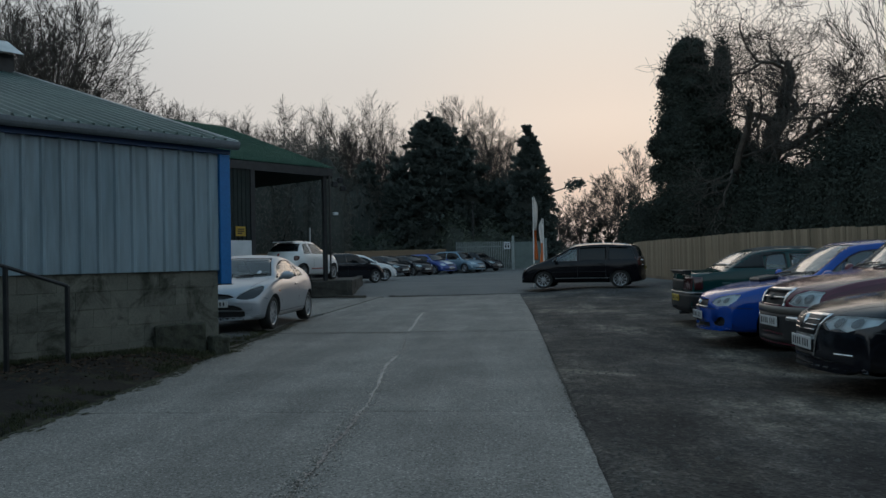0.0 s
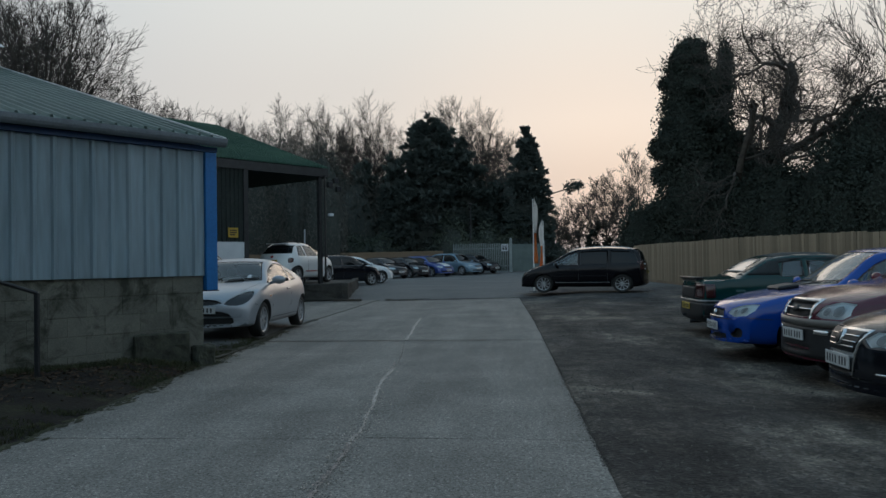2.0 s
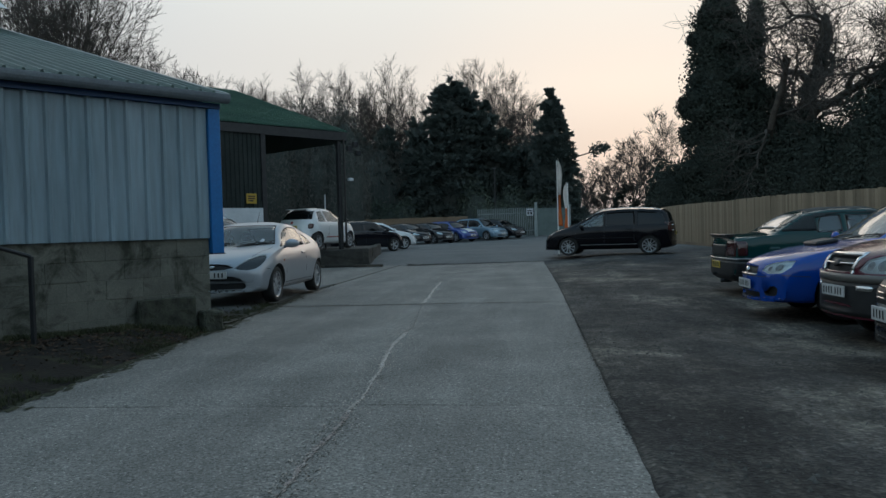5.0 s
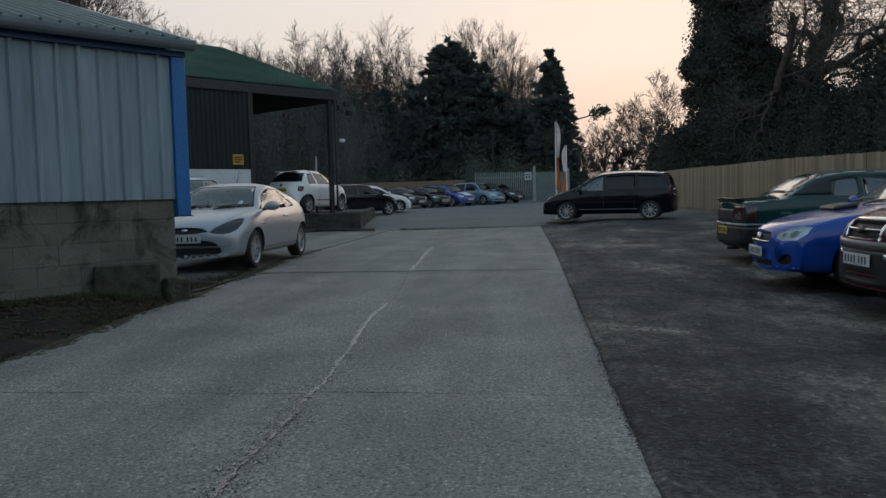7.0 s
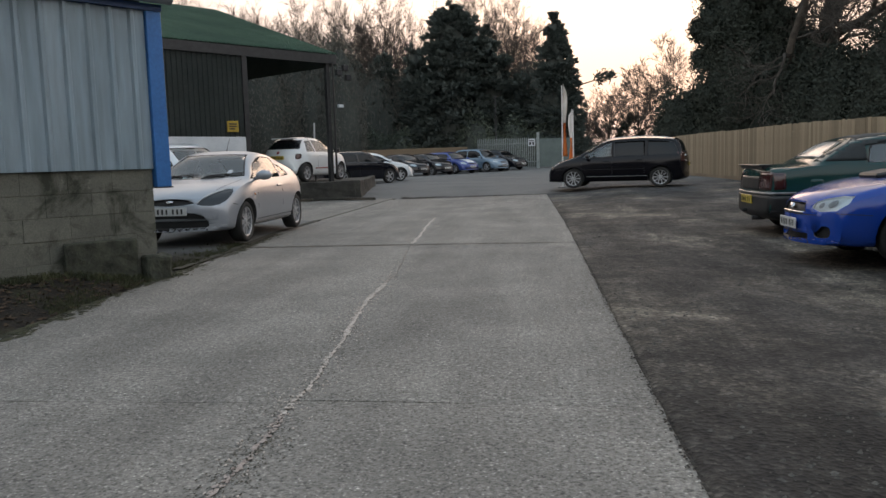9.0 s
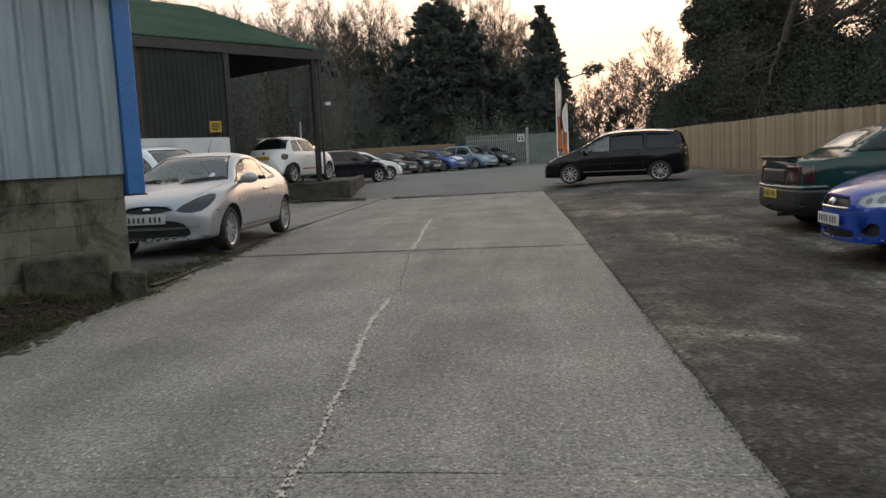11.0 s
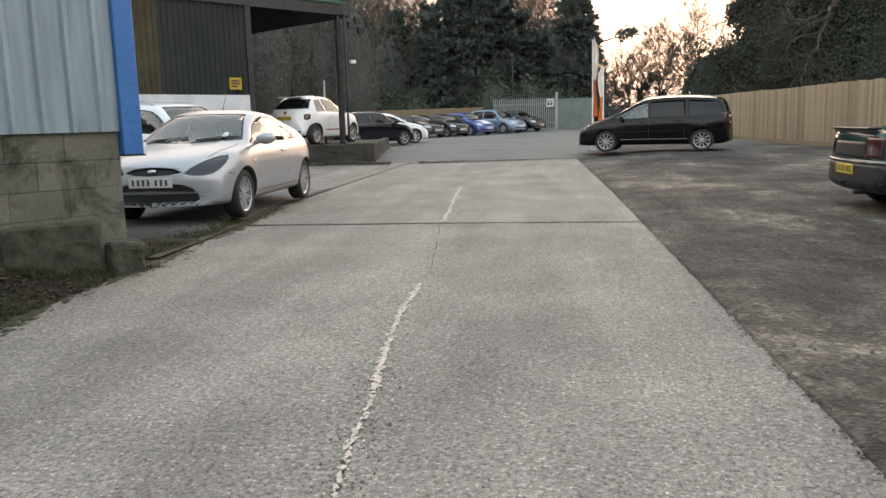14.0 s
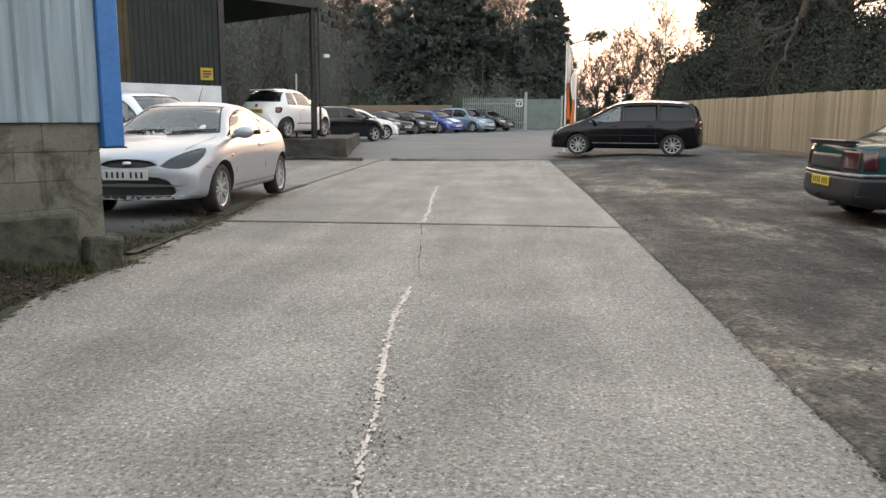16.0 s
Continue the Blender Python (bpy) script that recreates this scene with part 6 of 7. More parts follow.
SUV = dict(rails=(-1.8, 0.2, 0.60), W=1.86, wb=2.71, r=0.36, paint="p_maroon", spokes=6, rim="plain", nose=0.24, tail=0.12, sill=0.34, tumble=0.13,
    top=[(-2.33, 0.60), (-2.3, 1.1), (-2.05, 1.55), (-1.75, 1.68), (-0.2, 1.73), (0.3, 1.67), (1.05, 1.17), (1.65, 1.07), (2.02, 0.99), (2.15, 0.93), (2.215, 0.83), (2.235, 0.68), (2.24, 0.44)],
    belt=[(-2.33, 0.55), (-2.1, 1.08), (0.9, 1.06), (1.6, 0.99), (2.0, 0.86), (2.24, 0.44)],
    side_glass=(-2.0, 0.84), pillars=[-0.95, -0.05], c_slope=3.0, glass="glass_light", bow=0.22, lines=[("left*", [(2.0, 0.77), (1.75, 0.76)]), ("top*", [(1.02, 0.76), (1.6, 0.70), (2.0, 0.5)])], screen=(1.20, 1.60, 0.72, 0.58), seams=(0.86, 0.0), handles=(0.15,), mirror=0.80, plate=(0.58, 0.0), screen_glass="glass_sky_film",
    patches=[
        ("headlamp", "front*", [(0.42, 0.80), (0.50, 0.775), (0.74, 0.775), (0.80, 0.82), (0.78, 0.93), (0.62, 0.945), (0.48, 0.90)], "lamp", "large clear headlamp"),
        ("lamp_lens", "front*", oval(0.66, 0.855, 0.058, 0.058), "lens", "", -0.012),
        ("lamp_lens", "front*", oval(0.53, 0.845, 0.045, 0.045), "lens", "", -0.012),
        ("grille", "front", [(-0.30, 0.78), (0.30, 0.78), (0.33, 0.93), (-0.33, 0.93)], "plastic", "black grille"),
        ("grille_trim", "front", [(-0.35, 0.93), (0.35, 0.93), (0.35, 0.965), (-0.35, 0.965)], "chrome", "chrome grille surround", 0.012),
        ("grille_trim", "front*", [(0.30, 0.76), (0.335, 0.76), (0.37, 0.95), (0.335, 0.95)], "chrome", "", 0.012),
        ("grille_bar", "front", [(-0.31, 0.85), (0.31, 0.85), (0.31, 0.865), (-0.31, 0.865)], "chrome", "", 0.012),
        ("badge", "front", oval(0, 0.855, 0.06, 0.036), "plastic", "", 0.018),
        ("bumper", "front", [(-0.74, 0.68), (0.74, 0.68), (0.76, 0.755), (-0.76, 0.755)], "p_grey_trim", "grey bumper top", 0.02),
        ("bumper", "front", [(-0.72, 0.35), (0.72, 0.35), (0.74, 0.675), (-0.74, 0.675)], "plastic", "dark bumper", 0.012),
        ("fog_lamp", "front*", rounded(0.40, 0.60, 0.60, 0.65, 0.02), "chrome", "", 0.02),
        ("lower_cladding", "left*", [(-0.85, 0.36), (0.85, 0.36), (0.85, 0.56), (-0.85, 0.56)], "p_grey_trim", "grey lower cladding"),
    ],
    solids=[])

PASSAT = dict(W=1.82, wb=2.71, r=0.318, paint="p_navy", spokes=7, rim="plain", nose=0.36, tail=0.16, tumble=0.16,
    top=[(-2.44, 0.5), (-2.40, 0.98), (-1.8, 1.05), (-1.0, 1.38), (-0.3, 1.465), (0.25, 1.44), (1.12, 0.945), (1.7, 0.855), (2.06, 0.785), (2.21, 0.73), (2.29, 0.65), (2.318, 0.54), (2.325, 0.34)],
    belt=[(-2.44, 0.45), (-2.2, 0.94), (-1.0, 0.95), (1.0, 0.90), (1.65, 0.785), (2.06, 0.67), (2.325, 0.30)],
    side_glass=(-1.6, 0.95), pillars=[-0.75, 0.05], c_slope=1.5, sill=0.235, screen=(0.965, 1.40, 0.68, 0.54), seams=(0.92, 0.08), handles=(0.2,), mirror=0.86, plate=(0.45, 0.0), glass="glass_light", bow=0.30, lines=[("left*", [(2.02, 0.59), (1.74, 0.57)]), ("top*", [(1.08, 0.74), (1.7, 0.68), (2.12, 0.40)])],
    patches=[
        ("headlamp", "front*", [(0.36, 0.65), (0.44, 0.59), (0.54, 0.605), (0.62, 0.58), (0.70, 0.61), (0.80, 0.65), (0.81, 0.705), (0.66, 0.715), (0.42, 0.708)], "lamp", "clear wrap-round headlamp"),
        ("lamp_lens", "front*", oval(0.66, 0.66, 0.045, 0.045), "lens", "", -0.012),
        ("lamp_lens", "front*", oval(0.5, 0.655, 0.045, 0.045), "lens", "", -0.012),
        ("grille_surround", "front", [(-0.36, 0.72), (-0.27, 0.51), (-0.22, 0.275), (0.22, 0.275), (0.27, 0.51), (0.36, 0.72)], "chrome", "chrome shield grille surround", 0.008),
        ("grille_panel", "front", [(-0.325, 0.70), (-0.25, 0.53), (0.25, 0.53), (0.325, 0.70)], "plastic", "black slatted grille", 0.014),
        ("grille_bar", "front", [(-0.28, 0.655), (0.28, 0.655), (0.28, 0.665), (-0.28, 0.665)], "chrome", "", 0.02),
        ("grille_bar", "front", [(-0.265, 0.61), (0.265, 0.61), (0.265, 0.62), (-0.265, 0.62)], "chrome", "", 0.02),
        ("grille_bar", "front", [(-0.25, 0.57), (0.25, 0.57), (0.25, 0.58), (-0.25, 0.58)], "chrome", "", 0.02),
        ("badge", "front", oval(0, 0.635, 0.062, 0.062), "chrome", "round badge", 0.03),
        ("badge_field", "front", oval(0, 0.635, 0.048, 0.048), "plastic", "", 0.034),
        ("plate_panel", "front", [(-0.24, 0.37), (0.24, 0.37), (0.255, 0.485), (-0.255, 0.485)], "plastic", "", 0.014),
        ("lower_grille_panel", "front", [(-0.195, 0.27), (0.195, 0.27), (0.23, 0.355), (-0.23, 0.355)], "plastic", "", 0.014),
        ("fog_lamp", "front*", rounded(0.50, 0.68, 0.375, 0.392, 0.006), "chrome", "", 0.003),
    ],
    solids=[])

ESTATE = dict(PASSAT, rails=(-1.9, 0.2, 0.56), paint="p_white", glass="glass_light", rear_screen=None, rear_plate=None,
    top=[(-2.44, 0.5), (-2.40, 0.98), (-2.25, 1.2), (-1.9, 1.42), (-1.0, 1.48), (-0.3, 1.50), (0.25, 1.46), (1.12, 0.99), (1.7, 0.885), (2.1, 0.765), (2.25, 0.66), (2.31, 0.50), (2.325, 0.36)],
    side_glass=(-2.2, 0.95), pillars=[-1.1, -0.1], mirror_mat="plastic",
    patches=[("headlamp", "front*", [(0.40, 0.62), (0.60, 0.59), (0.80, 0.64), (0.80, 0.72), (0.46, 0.70)], "lamp", ""), ("grille", "front", rounded(-0.32, 0.32, 0.58, 0.70, 0.03), "plastic", ""), ("lower_intake", "front", rounded(-0.6, 0.6, 0.32, 0.42, 0.03), "plastic", "")],
    solids=[("aerial", aerial(-1.5, 1.48, 0.2, 0.2), "plastic")])


def hatch(L, H, W, wb, r, paint_key, glass="glass", **kw):
    """An everyday hatchback in plain proportions."""
    fo = (L - wb) * 0.53
    xf, xr = wb / 2 + fo, -(L - wb / 2 - fo)
    cowl = xf - 0.26 * L
    spec = dict(W=W, wb=wb, r=r, paint=paint_key, glass=glass, spokes=5, nose=0.32, tail=0.14,
        top=[(xr, 0.5), (xr + 0.03, 0.92), (xr + 0.14, 1.08), (xr + 0.42, H - 0.10), (xr + 0.8, H - 0.015), (xr + 0.45 * L, H), (cowl - 0.72, H - 0.06), (cowl, 0.99), (xf - 0.5, 0.87), (xf - 0.14, 0.72), (xf - 0.02, 0.54), (xf, 0.40)],
        belt=[(xr, 0.45), (xr + 0.12, 0.96), (0, 0.94), (cowl, 0.91), (xf - 0.5, 0.80), (xf - 0.12, 0.62), (xf, 0.34)],
        side_glass=(xr + 0.45, cowl - 0.16), pillars=[xr + 0.38 * L], c_slope=1.8, screen=(1.0, H - 0.09, W * 0.385, W * 0.31), rear_screen=(1.10, H - 0.12, W * 0.36, W * 0.31),
        seams=(cowl - 0.2, xr + 0.39 * L), handles=(xr + 0.45 * L,), mirror=cowl - 0.27, plate=(0.44, 0.0),
        patches=[("headlamp", "front*", [(W * 0.25, 0.62), (W * 0.36, 0.60), (W * 0.44, 0.66), (W * 0.44, 0.74), (W * 0.34, 0.76), (W * 0.27, 0.70)], "lamp", ""),
                 ("grille", "front", rounded(-W * 0.19, W * 0.19, 0.58, 0.67, 0.03), "plastic", ""),
                 ("lower_intake", "front", rounded(-W * 0.32, W * 0.32, 0.29, 0.39, 0.03), "plastic", ""),
                 ("tail_lamp", "rear*", rounded(W * 0.34, W * 0.44, 0.72, 0.96, 0.03), "red_lamp", "")])
    spec.update(kw)
    return spec


M["bonnet_stripe"] = plain("white_bonnet_stripe", (0.62, 0.62, 0.6), 0.4)

# by the shed
car("coupe", stand(-4.88, 16.15, 270), PUMA, "silver small coupe parked beside the clad shed")
car("estate_car", stand(-7.85, 20.9, 338) @ Matrix.Diagonal((1, 1, 1.13, 1)), ESTATE, "white estate car with roof rails parked behind the silver coupe")
car("hatchback", pose(-7.6, 30.4, PLAT_Z, 0, 0, 75), FIAT, "white city hatchback with a red side stripe on the raised platform")
# across the yard
car("people_carrier", pose(2.95, 29.8, height(2.95, 29.8) + 0.01, 0, 0, 167) @ Matrix.Diagonal((1.0, 1.0, 0.96, 1)), VAN, "black people carrier with roof rails parked on the dirt")
# the row on the dirt
car("convertible", stand(5.33, 15.45, 0, -0.02), CABRIO, "dark green convertible with its black cloth hood up")
car("saloon_car", stand(5.30, 12.75, 180, height(5.3, 12.75) + 0.03), IMPREZA, "bright blue saloon with a black bonnet scoop")
car("off_road_car", stand(5.70, 10.72, 183, -0.175), SUV, "maroon off-road car with grey lower cladding")
car("saloon_car", stand(5.44, 8.42, 178, -0.075), PASSAT, "very dark blue saloon with a chrome shield grille")
# the far row
ROW = -36
car("hatchback", stand(-7.95, 39.8, 50), hatch(4.2, 1.47, 1.78, 2.58, 0.32, "p_navy", spokes=5), "near-black hatchback beyond the platform")
car("hatchback", stand(-8.0, 43.6, 24), hatch(4.1, 1.42, 1.75, 2.55, 0.32, "p_white", spokes=7), "white hatchback in the far row")
for x, y in ((-8.2, 55.9), (-6.85, 57.8)):
    car("hatchback", stand(x, y, ROW - 6), hatch(3.65, 1.41, 1.69, 2.467, 0.30, "p_navy"), "small dark hatchback with round lamps in the far row", group="cars in the far row")
car("hatchback", stand(-5.7, 60.3, ROW - 2), hatch(4.3, 1.47, 1.83, 2.64, 0.32, "p_midblue", patches=hatch(4.3, 1.47, 1.83, 2.64, 0.32, "p_blue")["patches"] + [("bonnet_stripe", "top", [(1.3, -0.4), (2.05, -0.3), (2.05, 0.3), (1.3, 0.4)], "bonnet_stripe", "pale bonnet")]), "blue hatchback with a pale bonnet in the far row", group="cars in the far row")
car("people_carrier", stand(-3.7, 62.4, ROW), hatch(4.4, 1.60, 1.79, 2.68, 0.32, "p_lightblue"), "light blue people carrier in the far row", group="cars in the far row")
car("saloon_car", stand(-2.4, 64.4, ROW), hatch(4.5, 1.46, 1.78, 2.65, 0.32, "p_navy"), "dark saloon parked by the palisade fence", group="cars in the far row")


# ---- vegetation ----
def tubes_mesh(segs, sides):
    """Tapered tubes for a list of (start, end, radius, radius)."""
    n = len(segs)
    a = np.array([s[0] for s in segs], float)
    b = np.array([s[1] for s in segs], float)
    r = np.array([[s[2], s[3]] for s in segs], float)
    d = b - a
    d /= np.linalg.norm(d, axis=1, keepdims=True) + 1e-9
    ref = np.where(np.abs(d[:, 2:3]) > 0.9, np.array([[1.0, 0, 0]]), np.array([[0, 0, 1.0]]))
    u = np.cross(d, ref)
    u /= np.linalg.norm(u, axis=1, keepdims=True) + 1e-9
    w = np.cross(d, u)
    ang = np.arange(sides) * 2 * np.pi / sides
    off = np.cos(ang)[None, :, None] * u[:, None] + np.sin(ang)[None, :, None] * w[:, None]
    v = np.concatenate([a[:, None] + off * r[:, :1, None], b[:, None] + off * r[:, 1:, None]], 1).reshape(-1, 3)
    k = np.arange(sides)
    q = np.stack([k, (k + 1) % sides, sides + (k + 1) % sides, sides + k], 1)
    f = (np.arange(n)[:, None, None] * 2 * sides + q[None]).reshape(-1, 4)
    return v.tolist(), f.tolist()


def grow(rng, h, r, spread, levels, up=0.25, bend=0.25, kids=(3, 5), bare=0.25, reach=1.0, kinks=7):
    """Branch segments of a leafless tree: (start, end, radius, radius, level)."""
    out = []

    def limb(p, d, length, rad, level):
        n = max(3, int(kinks - 1.5 * level)) if level < levels else 3
        pts, q, dd = [p], p.copy(), d.copy()
        for i in range(n):
            dd = (dd + Vector((rng.gauss(0, bend), rng.gauss(0, bend), rng.gauss(0, bend) + up * (0.35 if level else 0.15))) * 0.5).normalized()
            q = q + dd * (length / n)
            pts.append(q)
        for i in range(n):
            ra, rb = rad * (1 - 0.62 * i / n), rad * (1 - 0.62 * (i + 1) / n)
            out.append((tuple(pts[i]), tuple(pts[i + 1]), ra, rb, level))
        if level >= levels:
            return
        count = rng.randint(*kids) + (2 if level == 0 else 0)
        for c in range(count):
            t = (bare if level == 0 else 0.22) + (1 - (bare if level == 0 else 0.22)) * (c + rng.random()) / count
            i = min(n - 1, int(t * n))
            base = Vector(pts[i]).lerp(Vector(pts[i + 1]), t * n - i)
            axis = (Vector(pts[i + 1]) - Vector(pts[i])).normalized()
            side = axis.orthogonal().normalized()
            side.rotate(Matrix.Rotation(rng.uniform(0, 2 * math.pi), 3, axis))
            tilt = rng.uniform(0.5, 1.0) * spread
            nd = (axis * math.cos(tilt) + side * math.sin(tilt)).normalized()
            limb(base, nd, length * rng.uniform(0.48, 0.72) * ((1.0 - 0.25 * t) * reach if level == 0 else 1.0), rad * (1 - 0.62 * t) * rng.uniform(0.45, 0.65), level + 1)

    limb(Vector((0, 0, 0)), Vector((0, 0, 1)), h * 0.72, r, 0)
    return out


def fan(rng, h, r, crown, limbs=22, fine=3):
    """Branch segments of a round-headed leafless tree with ascending limbs."""
    out = []

    def shoot(p, d, length, rad, level, n, bend):
        pts, q, dd = [p], p.copy(), d.copy()
        for i in range(n):
            dd = (dd + Vector((rng.gauss(0, bend), rng.gauss(0, bend), rng.gauss(0, bend) + 0.05))).normalized()
            q = q + dd * (length / n)
            pts.append(q)
        for i in range(n):
            out.append((tuple(pts[i]), tuple(pts[i + 1]), rad * (1 - 0.7 * i / n), rad * (1 - 0.7 * (i + 1) / n), level))
        return pts

    def off(axis, tilt):
        side = axis.orthogonal().normalized()
        side.rotate(Matrix.Rotation(rng.uniform(0, 2 * math.pi), 3, axis))
        return (axis * math.cos(tilt) + side * math.sin(tilt)).normalized()

    trunk = shoot(Vector((0, 0, 0)), Vector((0, 0, 1)), h * 0.55, r, 0, 7, 0.04)
    low = 0.40 * h
    for k in range(limbs):
        theta = radians(100) * math.sqrt((k + rng.random()) / limbs)
        phi = k * 2.4 + rng.uniform(-0.4, 0.4)
        goal = Vector((crown * math.sin(theta) * math.cos(phi), crown * math.sin(theta) * math.sin(phi), low + (h - low) * max(-0.05, math.cos(theta)))) * rng.uniform(0.90, 1.0)
        base = Vector(trunk[int(2 + 5 * (1 - theta / 1.75) * 0.9)])
        mid = base.lerp(goal, 0.5) + Vector((0, 0, 0.12 * (goal - base).length)) * (0.4 + theta)
        steps_, pts = 8, []
        for i in range(steps_ + 1):
            t = i / steps_
            pts.append(base * (1 - t) ** 2 + mid * 2 * t * (1 - t) + goal * t * t + Vector((rng.gauss(0, 0.05), rng.gauss(0, 0.05), 0)) * (1 if 0 < i else 0))
        size = (goal - base).length
        rad = r * 0.36
        for i in range(steps_):
            out.append((tuple(pts[i]), tuple(pts[i + 1]), rad * (1 - 0.85 * i / steps_), rad * (1 - 0.85 * (i + 1) / steps_), 1))
        for b in range(14):
            t = 0.28 + 0.72 * (b + rng.random()) / 14
            i = min(steps_ - 1, int(t * steps_))
            p = pts[i].lerp(pts[i + 1], t * steps_ - i)
            axis = (pts[i + 1] - pts[i]).normalized()
            l2 = size * rng.uniform(0.22, 0.36) * (1.15 - 0.55 * t)
            twig = shoot(p, off(axis, rng.uniform(0.38, 0.85)), l2, max(0.014, rad * 0.3 * (1.1 - t)), 2, 4, 0.1)
            for c in range(7):
                q = twig[min(3, 1 + c // 2)].lerp(twig[min(4, 2 + c // 2)], rng.random())
                ax = (twig[-1] - twig[0]).normalized()
                tw = shoot(q, off(ax, rng.uniform(0.3, 0.75)), l2 * rng.uniform(0.35, 0.70), 0.009, 3, 2, 0.14)
                for _ in range(fine):
                    q2 = tw[1].lerp(tw[rng.randint(0, 2)], rng.random())
                    shoot(q2, off((tw[-1] - tw[0]).normalized(), rng.uniform(0.25, 0.55)), l2 * rng.uniform(0.22, 0.42), 0.006, 4, 1, 0.1)
    return out


def bare_tree(seed, m, h, r, spread, levels, label, group="", thin=0.012, crown=None, **kw):
    rng = random.Random(seed)
    segs = fan(rng, h, r, crown, **kw) if crown else grow(rng, h, r, spread, levels, **kw)
    tree = thing("tree", m, label, "tree", group)
    thick = [s for s in segs if s[4] <= 1]
    fine = [s for s in segs if s[4] > 1]
    v, f = tubes_mesh(thick, 7)
    raw("trunk", v, f, M["bark"], tree, True)
    fine = [(a, b, max(ra, thin), max(rb, thin * 0.8), l) for a, b, ra, rb, l in fine]
    v, f = tubes_mesh(fine, 3)
    raw("crown", v, f, M["twig"], tree)
    return tree


def quads(name, v, mat, parent, label="", kind=""):
    """A mesh of loose quads from an array (count, 4, 3)."""
    me = bpy.data.meshes.new(name)
    n = len(v)
    me.vertices.add(n * 4)
    me.vertices.foreach_set("co", v.reshape(-1).astype(np.float32))
    me.loops.add(n * 4)
    me.loops.foreach_set("vertex_index", np.arange(n * 4, dtype=np.int32))
    me.polygons.add(n)
    me.polygons.foreach_set("loop_start", np.arange(0, n * 4, 4, dtype=np.int32))
    me.update(calc_edges=True)
    me.materials.append(mat)
    ob = new(name, me)
    ob.parent = parent
    return tagged(ob, label, kind=kind)


def unit(a):
    return a / (np.linalg.norm(a, axis=-1, keepdims=True) + 1e-9)


def leaves_at(gen, p, out, size, flat=0.4, jitter=0.8, rise=-0.45):
    """One pointed leaf at each place, turned outwards with a wide scatter."""
    n = len(p)
    s = (size * gen.uniform(0.5, 1.5, n))[:, None]
    nrm = unit(out + gen.normal(0, jitter, (n, 3)))
    d = unit(np.cross(nrm, gen.normal(0, 1, (n, 3))) + np.array([0, 0, rise]))
    a = unit(np.cross(nrm, d))
    return np.stack([p - d * s * 0.5, p + a * s * flat + nrm * s * 0.1, p + d * s * 0.6, p - a * s * flat + nrm * s * 0.1], 1)


def sprays(gen, p, out, size, droop=0.3, flat=0.5):
    """Small leafy tufts: two crossed pointed leaves at each place."""
    n = len(p)
    s = (size * gen.uniform(0.6, 1.4, n))[:, None]
    d = unit(out + gen.normal(0, 0.5, (n, 3)) - np.array([0, 0, droop]))
    a = unit(np.cross(d, gen.normal(0, 1, (n, 3))))
    b = np.cross(d, a)
    return np.concatenate([np.stack([p - d * s * 0.25, p + d * s * 0.3 + k * s * flat, p + d * s, p + d * s * 0.3 - k * s * flat], 1) for k in (a, b)])


def ripple(u, seed, freq):
    """Smooth uneven swell over directions, -1 to 1."""
    g = np.random.default_rng(int(seed * 10) + 7)
    out = np.zeros(len(u))
    for _ in range(7):
        w = g.normal(0, 1, 3)
        out += np.sin(u @ (w / np.linalg.norm(w)) * freq * g.uniform(0.6, 1.5) + g.uniform(0, 6.28))
    return out / 4.5


